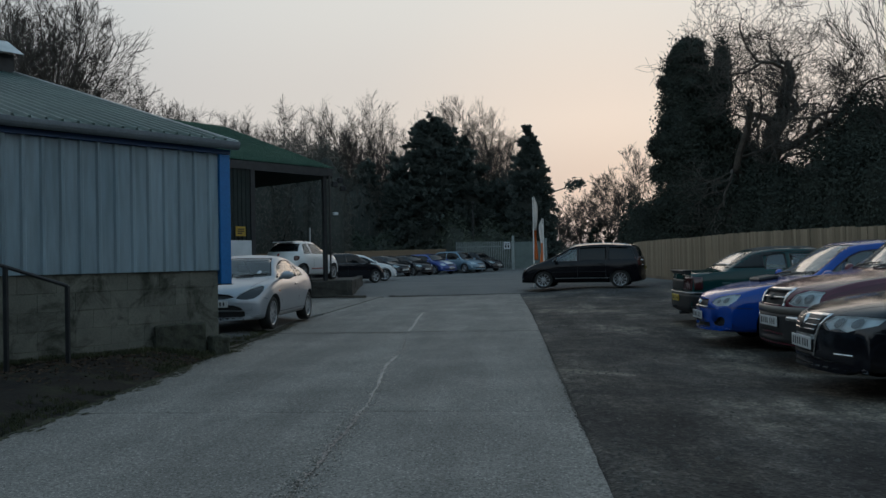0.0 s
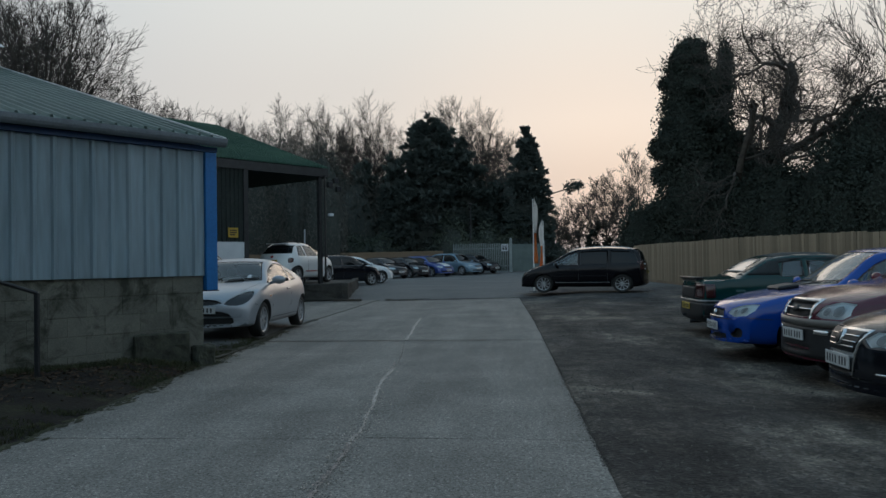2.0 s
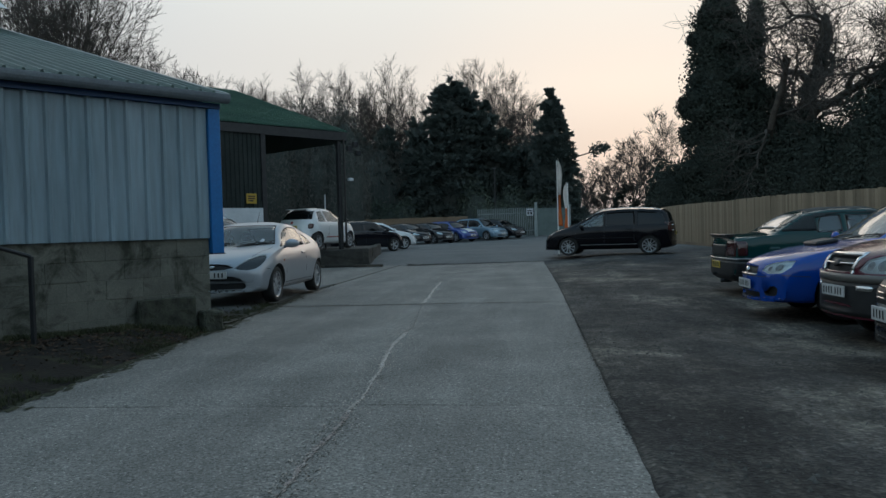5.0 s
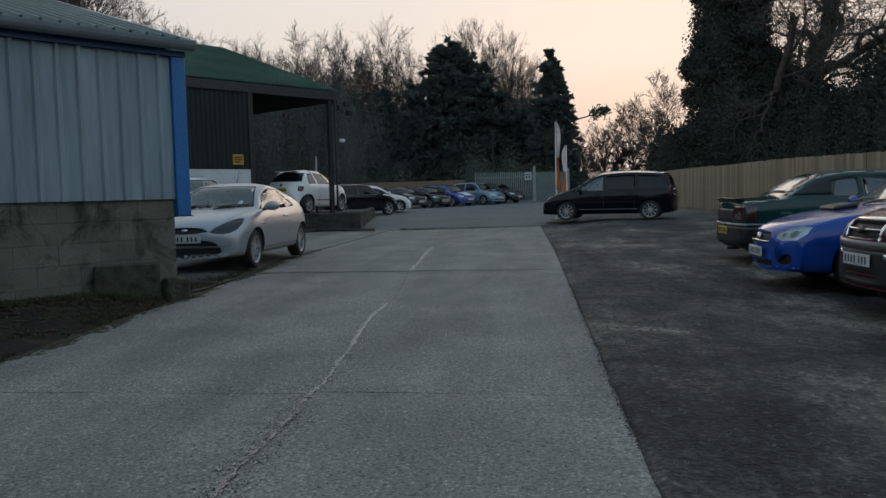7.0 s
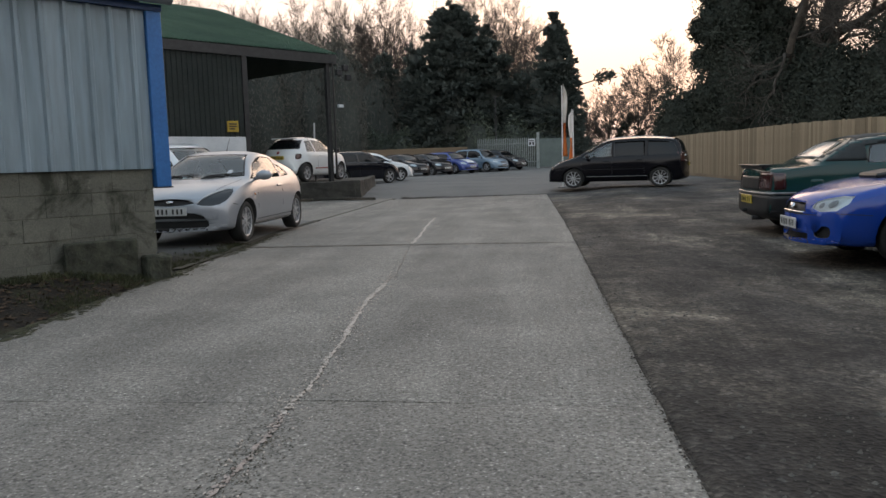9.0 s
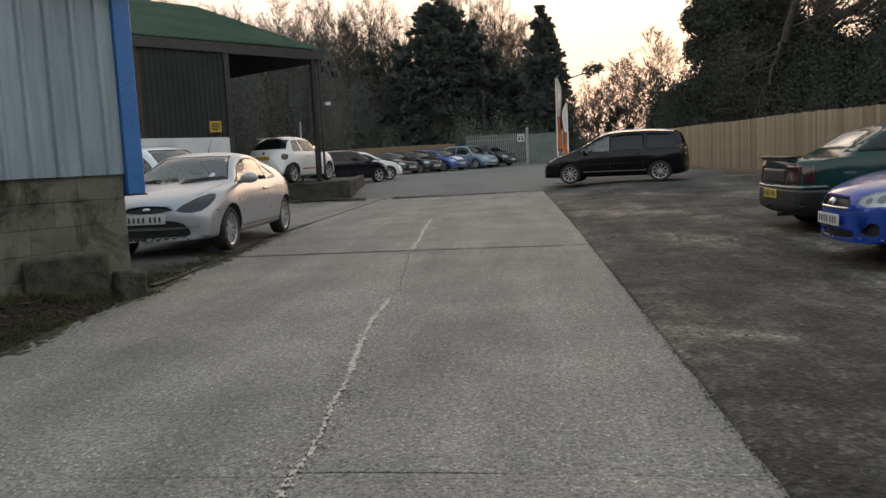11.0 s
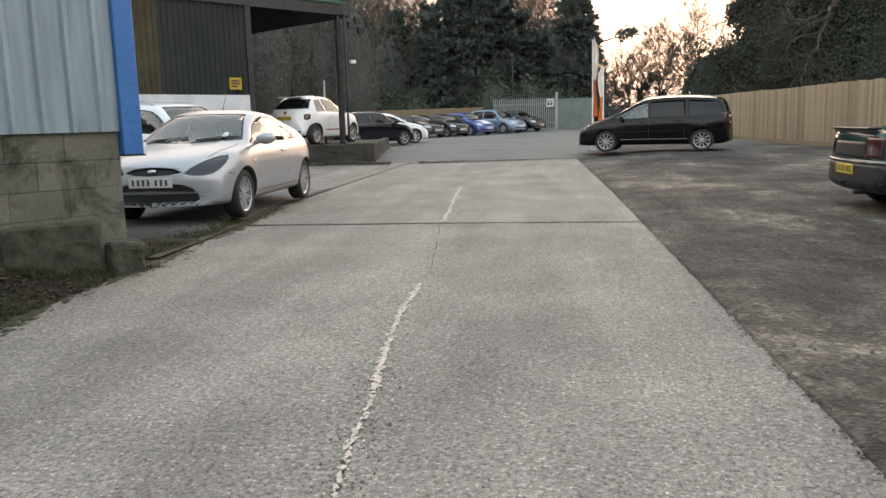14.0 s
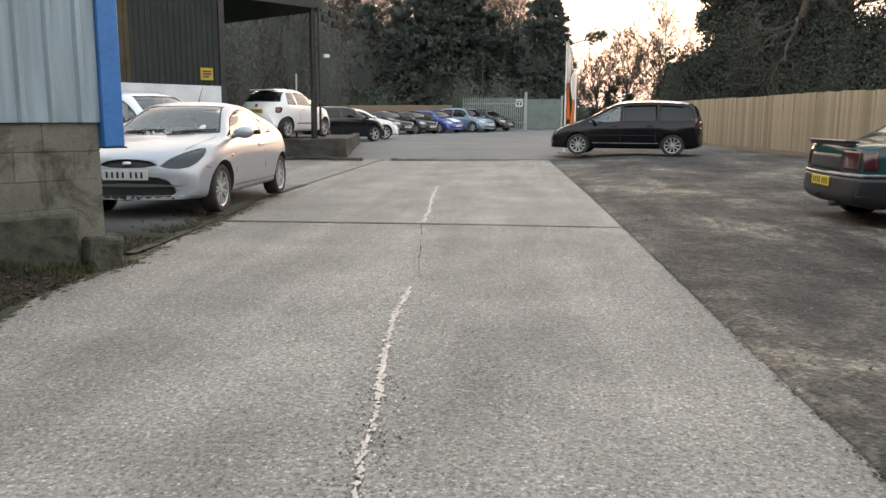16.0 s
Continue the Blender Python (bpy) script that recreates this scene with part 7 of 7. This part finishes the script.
def conifer(seed, m, h, rad, label, taper=0.75, n=5200, size=0.42, group="conifers", boughs=240, lean=0.0):
    """A trunk with whorls of drooping boughs, each hung with sprays."""
    rng, gen = random.Random(seed), np.random.default_rng(seed)
    tree = thing("conifer", m, label, "tree", group)
    bm = bmesh.new()
    tube(bm, (0, 0, 0), (lean, 0, h * 0.97), h * 0.018, 0.02, 8)
    part("trunk", bm, M["bark"], tree)

    def radius(t):
        return rad * min((1 - t) ** taper, 2.6 * (1 - t)) * min(1.0, 0.55 + t * 3.5)

    bm = bmesh.new()                  # solid inside, coloured for the shade between the boughs
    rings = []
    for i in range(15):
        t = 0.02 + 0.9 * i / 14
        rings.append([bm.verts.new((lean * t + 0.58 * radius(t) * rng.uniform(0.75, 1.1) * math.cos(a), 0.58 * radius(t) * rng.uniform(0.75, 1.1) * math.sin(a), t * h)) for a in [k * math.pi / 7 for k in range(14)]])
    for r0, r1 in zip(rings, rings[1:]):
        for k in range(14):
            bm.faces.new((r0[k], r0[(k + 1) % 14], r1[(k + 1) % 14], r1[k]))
    part("shaded_inner_foliage", bm, M["shade_core"], tree, smooth=True)
    t = 1 - gen.uniform(0, 1, boughs) ** 0.62
    t = np.clip(t, 0.02, 0.985)
    ang = gen.uniform(0, 6.283, boughs)
    uneven = 1 + 0.22 * np.sin(ang * 2 + seed) * np.sin(t * h * 0.5 + seed)
    length = np.array([radius(q) for q in t]) * gen.uniform(0.72, 1.16, boughs) * uneven
    per = max(8, int(1.7 * n / boughs))
    k = np.repeat(np.arange(boughs), per)
    along_ = gen.uniform(0.30, 1.03, len(k)) ** 0.75
    thin = (1.05 - along_) * length[k] * 0.30 + 0.05
    r = along_ * length[k]
    lift = r * (0.22 - 0.5 * along_ * 0.9) * (1 - 0.7 * t[k]) + 0.30 * r * t[k]
    side = gen.normal(0, 1, len(k)) * thin
    ca, sa = np.cos(ang[k]), np.sin(ang[k])
    p = np.stack([lean * t[k] + r * ca - side * sa, r * sa + side * ca, t[k] * h + lift + gen.normal(0, 0.10, len(k))], 1)
    out = np.stack([ca, sa, 0.1 + 0.9 * t[k]], 1)
    quads("crown", sprays(gen, p, out, size * 0.78, 0.3, 0.26), M["conifer"], tree)
    return tree


def foliage(name, lumps, mat, label, category, n, size, seed, kind="stuff", parent=None, flat=0.4, ragged=0.10, rise=-0.45):
    """Dense leafage over a set of uneven lumps (x, y, z, rx, ry, rz)."""
    gen = np.random.default_rng(seed)
    top = parent or thing(name, Matrix(), label, category, kind=kind)
    area = [rx * rz + ry * rz + rx * ry for _, _, _, rx, ry, rz in lumps]
    me_v, me_f, quadv = [], [], []
    bm = bmesh.new()
    bmesh.ops.create_uvsphere(bm, u_segments=14, v_segments=9, radius=1.0)
    bm.verts.index_update()
    ball, ball_f = np.array([v.co[:] for v in bm.verts]), [tuple(v.index for v in f.verts) for f in bm.faces]
    bm.free()
    for k, (x, y, z, rx, ry, rz) in enumerate(lumps):
        c, r = np.array([x, y, z]), np.array([rx, ry, rz])

        def swell(u):
            return 1 + 0.17 * ripple(u, seed + k * 3.7, 2.6) + 0.10 * ripple(u, seed + k * 3.7 + 1, 7.0)

        i = len(me_v)
        me_v += (c + ball * r * 0.84 * swell(ball)[:, None]).tolist()
        me_f += [tuple(i + q for q in f) for f in ball_f]
        m = int(n * area[k] / sum(area))
        u = unit(gen.normal(0, 1, (m, 3)))
        q = swell(u) * (0.90 + np.abs(gen.normal(0, ragged, m)))
        quadv.append(leaves_at(gen, c + u * r * q[:, None], u, size, flat, rise=rise))
    # solid lumps whose darker tone paints the shade behind the leaves
    raw("shaded_inner_foliage", me_v, me_f, M["ivy_core"] if mat == M["ivy"] else M["shade_core"], top, True, kind=kind if parent is None else "")
    quads("leaves", np.concatenate(quadv), mat, top, kind=kind if parent is None else "")
    return top


def at(x, y, turn=0.0):
    return pose(x, y, height(x, y) - 0.1, 0, 0, turn)


# the wood beyond the gate
conifer(11, at(-6.5, 73), 14.3, 4.3, "large dark conifer standing over the parked row", 0.5, 12000, 0.5, boughs=420)
conifer(13, at(-3.7, 74), 12.0, 3.4, "dark round-topped conifer crowded beside the largest one", 0.4, 9000, 0.5, boughs=360)
conifer(12, at(2.55, 72.0), 12.7, 3.2, "dark narrow-topped conifer beside the gate", 0.75, 9500, 0.42, boughs=380, lean=-0.5)
for k, (x, y, h, r) in enumerate(((-10.3, 76, 11.4, 2.6), (-13.2, 77, 10.6, 2.8), (-9.0, 74.5, 9.5, 2.6), (-2.6, 75, 9.5, 2.8), (-0.6, 76, 8.6, 2.4), (-16.5, 78, 10.5, 3.0), (-20.0, 79, 10.6, 3.2))):
    conifer(20 + k, at(x, y), h, r, "dark conifer crowded among the wood", 0.55, 3200, 0.5)
side = thing("fallen_bough", pose(5.2, 72.0, 7.55), "dark conifer bough reaching out over the lane", "branch")
rng = random.Random(3)
bm = bmesh.new()
tube(bm, (-1.6, 0, -0.6), (2.0, 0, 0.35), 0.07, 0.02, 6)
part("limb", bm, M["bark"], side)
gen = np.random.default_rng(3)
bx = gen.uniform(0.1, 1.8, 230)
p = np.stack([bx, gen.normal(0, 0.25, 230), 0.27 * bx - 0.15 + gen.normal(0, 1, 230) * (0.16 + 0.16 * (1 - np.abs(bx - 0.3) / 1.6))], 1)
quads("needles", sprays(gen, p, np.array([0.6, 0, 0.1]), 0.28, 0.1, 0.2), M["conifer"], side)

rng = random.Random(8)
lumps = []
for i in range(26):
    x = -42 + i * 1.75
    lumps.append((x, 77 + rng.uniform(-1, 1), 2.4 + rng.uniform(0, 1.2), 2.6, 2.0, 5.9 + rng.uniform(-0.9, 0.9)))
foliage("woodland", lumps, M["thicket"], "dense brown-green woodland thicket behind the yard", "trees", 140000, 0.34, 41, flat=0.09, rise=1.2, ragged=0.10)
lumps = []
for i in range(24):
    x = -34 + i * 1.55
    lumps.append((x, 71.5 + rng.uniform(-0.8, 0.8), 1.4, 1.7, 1.4, 2.3 + rng.uniform(-0.5, 1.5)))
foliage("shrubs", lumps, M["shrub"], "evergreen shrubs along the yard's far edge", "shrubs", 90000, 0.15, 43, flat=0.38, ragged=0.16)
lumps = []
for i in range(9):
    lumps.append((-30 + i * 1.9 + rng.uniform(-0.5, 0.5), 66 + rng.uniform(-1, 1), 4.2, 2.4, 1.8, 6.2 + rng.uniform(-0.3, 1.2)))
foliage("woodland", lumps, M["thicket"], "dense thicket behind the open shed", "trees", 70000, 0.30, 45, flat=0.09, rise=1.2, ragged=0.10)

# leafless trees standing above the wood
kinds = [bare_tree(70 + k, at(x, y, 40 * k), h, 0.2, 0.62, 5, "tall leafless tree rising out of the wood", "leafless trees above the wood", 0.0085, crown=w, limbs=26, fine=4)
         for k, (x, y, h, w) in enumerate(((-18.0, 80, 16.7, 3.3), (-14.0, 81, 16.6, 2.9), (-4.4, 80, 17.0, 3.8)))]
for k, (x, y, turn, s, which) in enumerate(((-26.5, 80, 30, 0.97, 0), (-22.4, 82, 120, 1.0, 1), (-16.2, 83, 200, 0.90, 0), (-30, 84, 320, 1.0, 0), (-11.6, 83, 80, 0.88, 1), (-1.6, 82, 150, 0.94, 1), (-7.6, 83, 250, 0.95, 0), (0.2, 83, 20, 0.82, 2), (-34, 82, 260, 1.0, 2))):
    copy_thing(kinds[which], at(x, y, turn) @ Matrix.Diagonal((s, s, s, 1)))
# far trees down the lane to the right
for k, (x, y, h) in enumerate(((8.2, 88, 8.4), (10.6, 84, 9.6), (12.9, 80, 11.2), (6.4, 95, 6.6))):
    bare_tree(90 + k, at(x, y, 70 * k), h, 0.15, 0.75, 5, "leafless tree down the lane", "leafless trees down the lane", 0.011, crown=0.36 * h, limbs=16, fine=3)
rng = random.Random(46)
ivy_tree = []
for k in range(34):                   # ragged clumps round two trunks
    z = rng.uniform(0.4, 5.2)
    w = 0.62 * (1.15 - z / 6.5) * rng.uniform(0.5, 1.1)
    ivy_tree.append(((9.0 if k % 3 else 10.6) + rng.gauss(0, 0.3), 84 - 0.6 * (k % 3 == 0), z * (1.0 if k % 3 else 0.8), w, w, w * rng.uniform(0.8, 1.5)))
foliage("ivy", ivy_tree, M["ivy"], "ivy climbing the trees down the lane", "ivy", 6000, 0.16, 47, ragged=0.25)
lumps = [(4.5 + i * 1.6, 92 - i * 1.2, 0.7, 1.7, 1.4, 2.0) for i in range(8)]
foliage("hedge", lumps, M["thicket"], "low brown hedge down the lane", "hedge", 9000, 0.2, 48)

# the ivy-clad oak and the hedge behind the timber fence
OAK = at(12.6, 43.0, 200)
oak = bare_tree(131, OAK, 18.0, 0.5, 0.95, 5, "large leafless oak with crooked limbs and ivy up its trunk", "", 0.010, up=0.14, bend=0.66, kids=(4, 6), bare=0.28, reach=0.80, kinks=12)
bare_tree(133, at(10.4, 44.2, 150), 17.0, 0.36, 0.9, 5, "leafless crown of an ivy-clad oak", "", 0.010, up=0.35, bend=0.6, kids=(4, 6), bare=0.45, reach=0.6, kinks=11)
ivy = [(9.7, 42.5, 3.4, 1.7, 1.5, 3.8), (9.4, 42.5, 7.0, 1.45, 1.4, 3.0), (9.55, 42.6, 9.6, 1.15, 1.2, 2.3), (9.75, 42.6, 11.2, 0.75, 0.8, 1.2), (11.0, 42.8, 5.0, 1.2, 1.2, 3.2), (10.9, 43, 8.2, 0.8, 0.75, 2.2), (11.5, 43, 10.6, 0.45, 0.45, 1.6), (12.5, 43, 5.0, 0.8, 0.8, 2.4)]
rng = random.Random(61)
for g in grow(random.Random(131), 18.0, 0.5, 0.95, 5, 0.14, 0.66, (4, 6), 0.28, 0.80, 12):
    p = OAK @ Vector(g[1])            # ivy creeping along the oak's lower limbs
    if g[4] <= 1 and g[3] > 0.2 and g[1][2] < 9:
        w = 0.62 - 0.03 * g[1][2] + rng.uniform(-0.12, 0.12)
        ivy.append((p.x, p.y, p.z, w, w, w * 1.4))
for _ in range(60):                   # ragged tufts standing out of the ivy
    x, y, z, rx, ry, rz = ivy[rng.randrange(6)]
    a, t = rng.uniform(0, 6.28), rng.uniform(-0.7, 0.95)
    k = math.sqrt(max(0.0, 1 - t * t))
    ivy.append((x + rx * k * math.cos(a), y + ry * k * math.sin(a), max(0.6, z + rz * t), rng.uniform(0.3, 0.6), rng.uniform(0.3, 0.6), rng.uniform(0.3, 0.7)))
foliage("ivy", ivy, M["ivy"], "dense dark ivy wrapped round the oak", "ivy", 120000, 0.105, 51, flat=0.38, ragged=0.16)
bare_tree(137, at(17.8, 37.5, 10), 15.5, 0.22, 0.5, 5, "slender leafless ash behind the hedge", "", 0.010, up=0.6, bend=0.2, kids=(4, 5), bare=0.2)
bare_tree(141, at(21.5, 36, 140), 15.5, 0.22, 0.55, 5, "slender leafless tree at the hedge's end", "", 0.010, up=0.5, bend=0.2, kids=(4, 5), bare=0.2)
rng = random.Random(15)
lumps = []
for i in range(15):
    t = i / 14
    x, y = 7.6 + 14.5 * t, 44.5 - 17.5 * t
    lumps.append((x + 0.6, y + 1.0, 1.6, 1.9, 1.6, 2.4 + 1.6 * smooth01(0, 0.25, t) + rng.uniform(-0.4, 0.5)))
lumps += [(17.0, 39.5, 4.5, 2.4, 2.0, 4.0), (19.5, 37.0, 4.2, 2.4, 2.0, 4.2), (14.0, 43.5, 3.2, 2.2, 1.8, 3.2), (22.5, 33, 4.0, 2.4, 2.2, 3.6), (7.6, 46.0, 1.2, 1.2, 1.4, 2.6)]
foliage("hedge", lumps, M["ivy"], "tall dark evergreen hedge behind the timber fence", "hedge", 330000, 0.105, 53, flat=0.38)

# trees behind the sheds
k0 = bare_tree(151, at(-29.8, 52, 0), 20.6, 0.34, 0.66, 6, "large leafless tree behind the sheds", "leafless trees behind the sheds", 0.011, crown=5.8, limbs=40, fine=4)
for x, y, turn, s in ((-36, 55, 120, 1.02), (-24.0, 53.5, 210, 0.64), (-41, 50, 300, 1.0)):
    copy_thing(k0, at(x, y, turn) @ Matrix.Diagonal((s, s, s, 1)))

# unseen wood added behind and to the right, to darken car reflections
rng = random.Random(91)
lumps = [(-52 + i * 6.0, -14 + rng.uniform(-2, 2), 4.5, 4.6, 3.2, 8.5 + rng.uniform(-1, 1.5)) for i in range(18)]
lumps += [(40 + rng.uniform(-2, 2), -20 + i * 7.0, 3.5, 3.2, 4.8, 7.5 + rng.uniform(-1, 1.5)) for i in range(8)]
foliage("woodland", lumps, M["thicket"], "unseen wood added behind the yard to darken reflections", "trees", 9000, 0.7, 93)


# ---- timber fence along the dirt ----
FENCE = [(11.6, 14.0), (9.2, 22.5), (7.75, 29.8), (7.05, 39.2), (6.9, 44.0)]
fence = thing("timber_fence", Matrix(), "new close-boarded timber fence, pale and unstained", "fence")
plank_bm = boxed((-0.055, 0.055, -0.011, 0.011, 0.0, 1.80), bevel=0.004)
plank = mesh_of("board", plank_bm, M["timber"])
rng = random.Random(21)
for (xa, ya), (xb, yb) in zip(FENCE, FENCE[1:]):
    a, b = Vector((xa, ya)), Vector((xb, yb))
    d = (b - a).normalized()
    turn = math.degrees(math.atan2(d.y, d.x))
    length = (b - a).length
    n = int(length / 0.118)
    for i in range(n):
        p = a + d * (i + 0.5) * length / n
        z0 = height(p.x, p.y)
        ob = new("board", plank)
        ob.parent = fence
        ob.matrix_world = pose(p.x, p.y, z0 - 0.02 + rng.uniform(-0.012, 0.012), rng.uniform(-0.6, 0.6), rng.uniform(-0.4, 0.4), turn + 6)
    m = max(1, round(length / 2.9))
    for k in range(m):
        p, q = a + d * length * k / m, a + d * length * (k + 1) / m
        bm = bmesh.new()
        for zz in (0.35, 0.95, 1.55):
            tube(bm, (p.x - d.y * -0.04, p.y, height(p.x, p.y) + zz), (q.x - d.y * -0.04, q.y, height(q.x, q.y) + zz), 0.04, n=4)
        part("rail", bm, M["timber"], fence)
        bm = bmesh.new()
        box(bm, -length / m / 2, length / m / 2, -0.016, 0.016, 0, 0.15)
        c = (p + q) / 2
        bmesh.ops.transform(bm, matrix=pose(c.x, c.y, height(c.x, c.y) - 0.03, 0, 0, turn), verts=bm.verts)
        part("gravel_board", bm, M["timber_dark"], fence)

# low boarded fence behind the far row
low = thing("timber_fence", Matrix(), "brown boarded fence behind the far row of cars", "fence")
a, b = Vector((-24.0, 62.0)), Vector((-4.4, 69.2))
d = (b - a).normalized()
turn = math.degrees(math.atan2(d.y, d.x))
n = int((b - a).length / 1.83)
low_slat = mesh_of("slat", boxed((-0.085, 0.085, -0.008, 0.008, 0.02, 1.72)), M["timber_dark"])
for k in range(n):
    p = a + d * 1.83 * (k + 0.5)
    m4 = pose(p.x, p.y, height(p.x, p.y), 0, 0, turn)
    bm = boxed((-0.91, 0.91, -0.02, 0.02, 0.0, 1.75), (-0.91, 0.91, -0.035, 0.035, 1.72, 1.78))
    bmesh.ops.transform(bm, matrix=m4, verts=bm.verts)
    part("panel", bm, M["timber_dark"], low)
    for i in range(9):
        slat = new("slat", low_slat)
        slat.parent = low
        slat.matrix_world = m4 @ pose(-0.82 + 0.2 * i, -0.028, 0)


# ---- stones, litter and grass ----
def scatter_stones():
    rng = random.Random(31)
    verts, faces = [], []
    for _ in range(26000):
        y = 3.0 + 24 * rng.random() ** 1.6
        x = 0.85 + 9.0 * rng.random() ** 1.3
        dense = noise.noise((x * 0.45, y * 0.45, 1.7))
        if dense < -0.15 and rng.random() < 0.75:
            continue
        r = 0.004 + 0.014 * rng.random() ** 3 + (0.016 * rng.random() if rng.random() < 0.01 else 0)
        z = height(x, y)
        s = len(verts)
        k = [rng.uniform(0.6, 1.3) for _ in range(6)]
        verts += [(x + r * k[0], y, z), (x, y + r * k[1], z), (x - r * k[2], y, z), (x, y - r * k[3], z), (x + r * 0.2, y, z + r * 0.8 * k[4]), (x, y, z - r)]
        faces += [(s, s + 1, s + 4), (s + 1, s + 2, s + 4), (s + 2, s + 3, s + 4), (s + 3, s, s + 4)]
    tagged(raw("gravel", verts, faces, M["stone"]), "loose grey stones scattered over the dirt", "gravel", kind="stuff")


scatter_stones()


def tufts(name, mat, spots, hgt, label, category, seed):
    rng = random.Random(seed)
    verts, faces = [], []
    for x, y in spots:
        z = height(x, y)
        for _ in range(rng.randint(4, 8)):
            a, l = rng.uniform(0, 6.28), hgt * rng.uniform(0.5, 1.3)
            lean = rng.uniform(0.1, 0.7)
            bx, by = x + rng.gauss(0, 0.015), y + rng.gauss(0, 0.015)
            w = 0.0035
            s = len(verts)
            dx, dy = math.cos(a), math.sin(a)
            verts += [(bx - dy * w, by + dx * w, z - 0.005), (bx + dy * w, by - dx * w, z - 0.005), (bx + dx * l * lean * 0.5 + dy * w * 0.7, by + dy * l * lean * 0.5 - dx * w * 0.7, z + l * 0.7), (bx + dx * l * lean, by + dy * l * lean, z + l)]
            faces += [(s, s + 1, s + 2), (s, s + 2, s + 3)]
    tagged(raw(name, verts, faces, mat), label, category, kind="stuff")


rng = random.Random(77)
spots = []
while len(spots) < 1500:
    y = rng.uniform(5.0, 15.0)
    x = slab_left(y) - abs(rng.gauss(0, 0.22)) + 0.03
    w = SHED.inverted() @ Vector((x, y, 0))
    if w.y > -0.05 and w.x < 0.05:
        continue
    if noise.noise((x * 2, y * 2, 4)) + 0.25 * smooth01(9.5, 12.5, y) > 0.05:
        spots.append((x, y))
tufts("grass", M["grass"], spots, 0.032, "thin mossy grass along the edge of the concrete", "grass", 5)
spots = [(p.x, p.y) for p in [SHED @ Vector((rng.uniform(-3.6, 0.25), -0.05 - abs(rng.gauss(0, 0.12)), 0)) for _ in range(700)]]
tufts("weeds", M["grass"], spots, 0.06, "straggling weeds along the foot of the wall", "weeds", 6)
verts, faces = [], []
for _ in range(2600):
    w = SHED @ Vector((rng.uniform(-5.5, 0.2), -0.04 - abs(rng.gauss(0, 0.75)), 0))
    if w.x > slab_left(w.y) + 0.05:
        continue
    x, y, z = w.x, w.y, height(w.x, w.y)
    r, a = rng.uniform(0.012, 0.04), rng.uniform(0, 6.28)
    s = len(verts)
    dx, dy = math.cos(a) * r, math.sin(a) * r
    verts += [(x + dx, y + dy, z + rng.uniform(0.004, 0.03)), (x - dy * 0.5, y + dx * 0.5, z + 0.012), (x - dx, y - dy, z + rng.uniform(0.003, 0.02)), (x + dy * 0.5, y - dx * 0.5, z + 0.004)]
    faces.append((s, s + 1, s + 2, s + 3))
tagged(raw("leaf_litter", verts, faces, M["leaf_litter"]), "dead leaves lying along the foot of the wall", "leaves", kind="stuff")

# ---- the shed's plinth, block by block ----
course, length = 0.225, 0.45
rows = 5
for r in range(rows):
    z1 = 1.155 - r * course
    a = -0.004 - (0.0 if r % 2 == 0 else length / 2)
    if r % 2:
        ob = new("block", mesh_of("block", boxed((-0.215, 0.0, 0.0, 0.1, -course + 0.005, 0.0), bevel=0.0025), M["block"]))
        ob.parent, ob.matrix_local = shed, pose(-0.004, 0.002, z1)
    if r == 0:
        block_me = mesh_of("block", boxed((-length + 0.003, 0.0, 0.0, 0.1, -course + 0.005, 0.0), bevel=0.0025), M["block"])
    while a > -SHED_LEN + length:
        ob = new("block", block_me)
        ob.parent = shed
        ob.matrix_local = pose(a, rng.uniform(-0.003, 0.003), z1, 0, 0, rng.uniform(-0.3, 0.3))
        a -= length
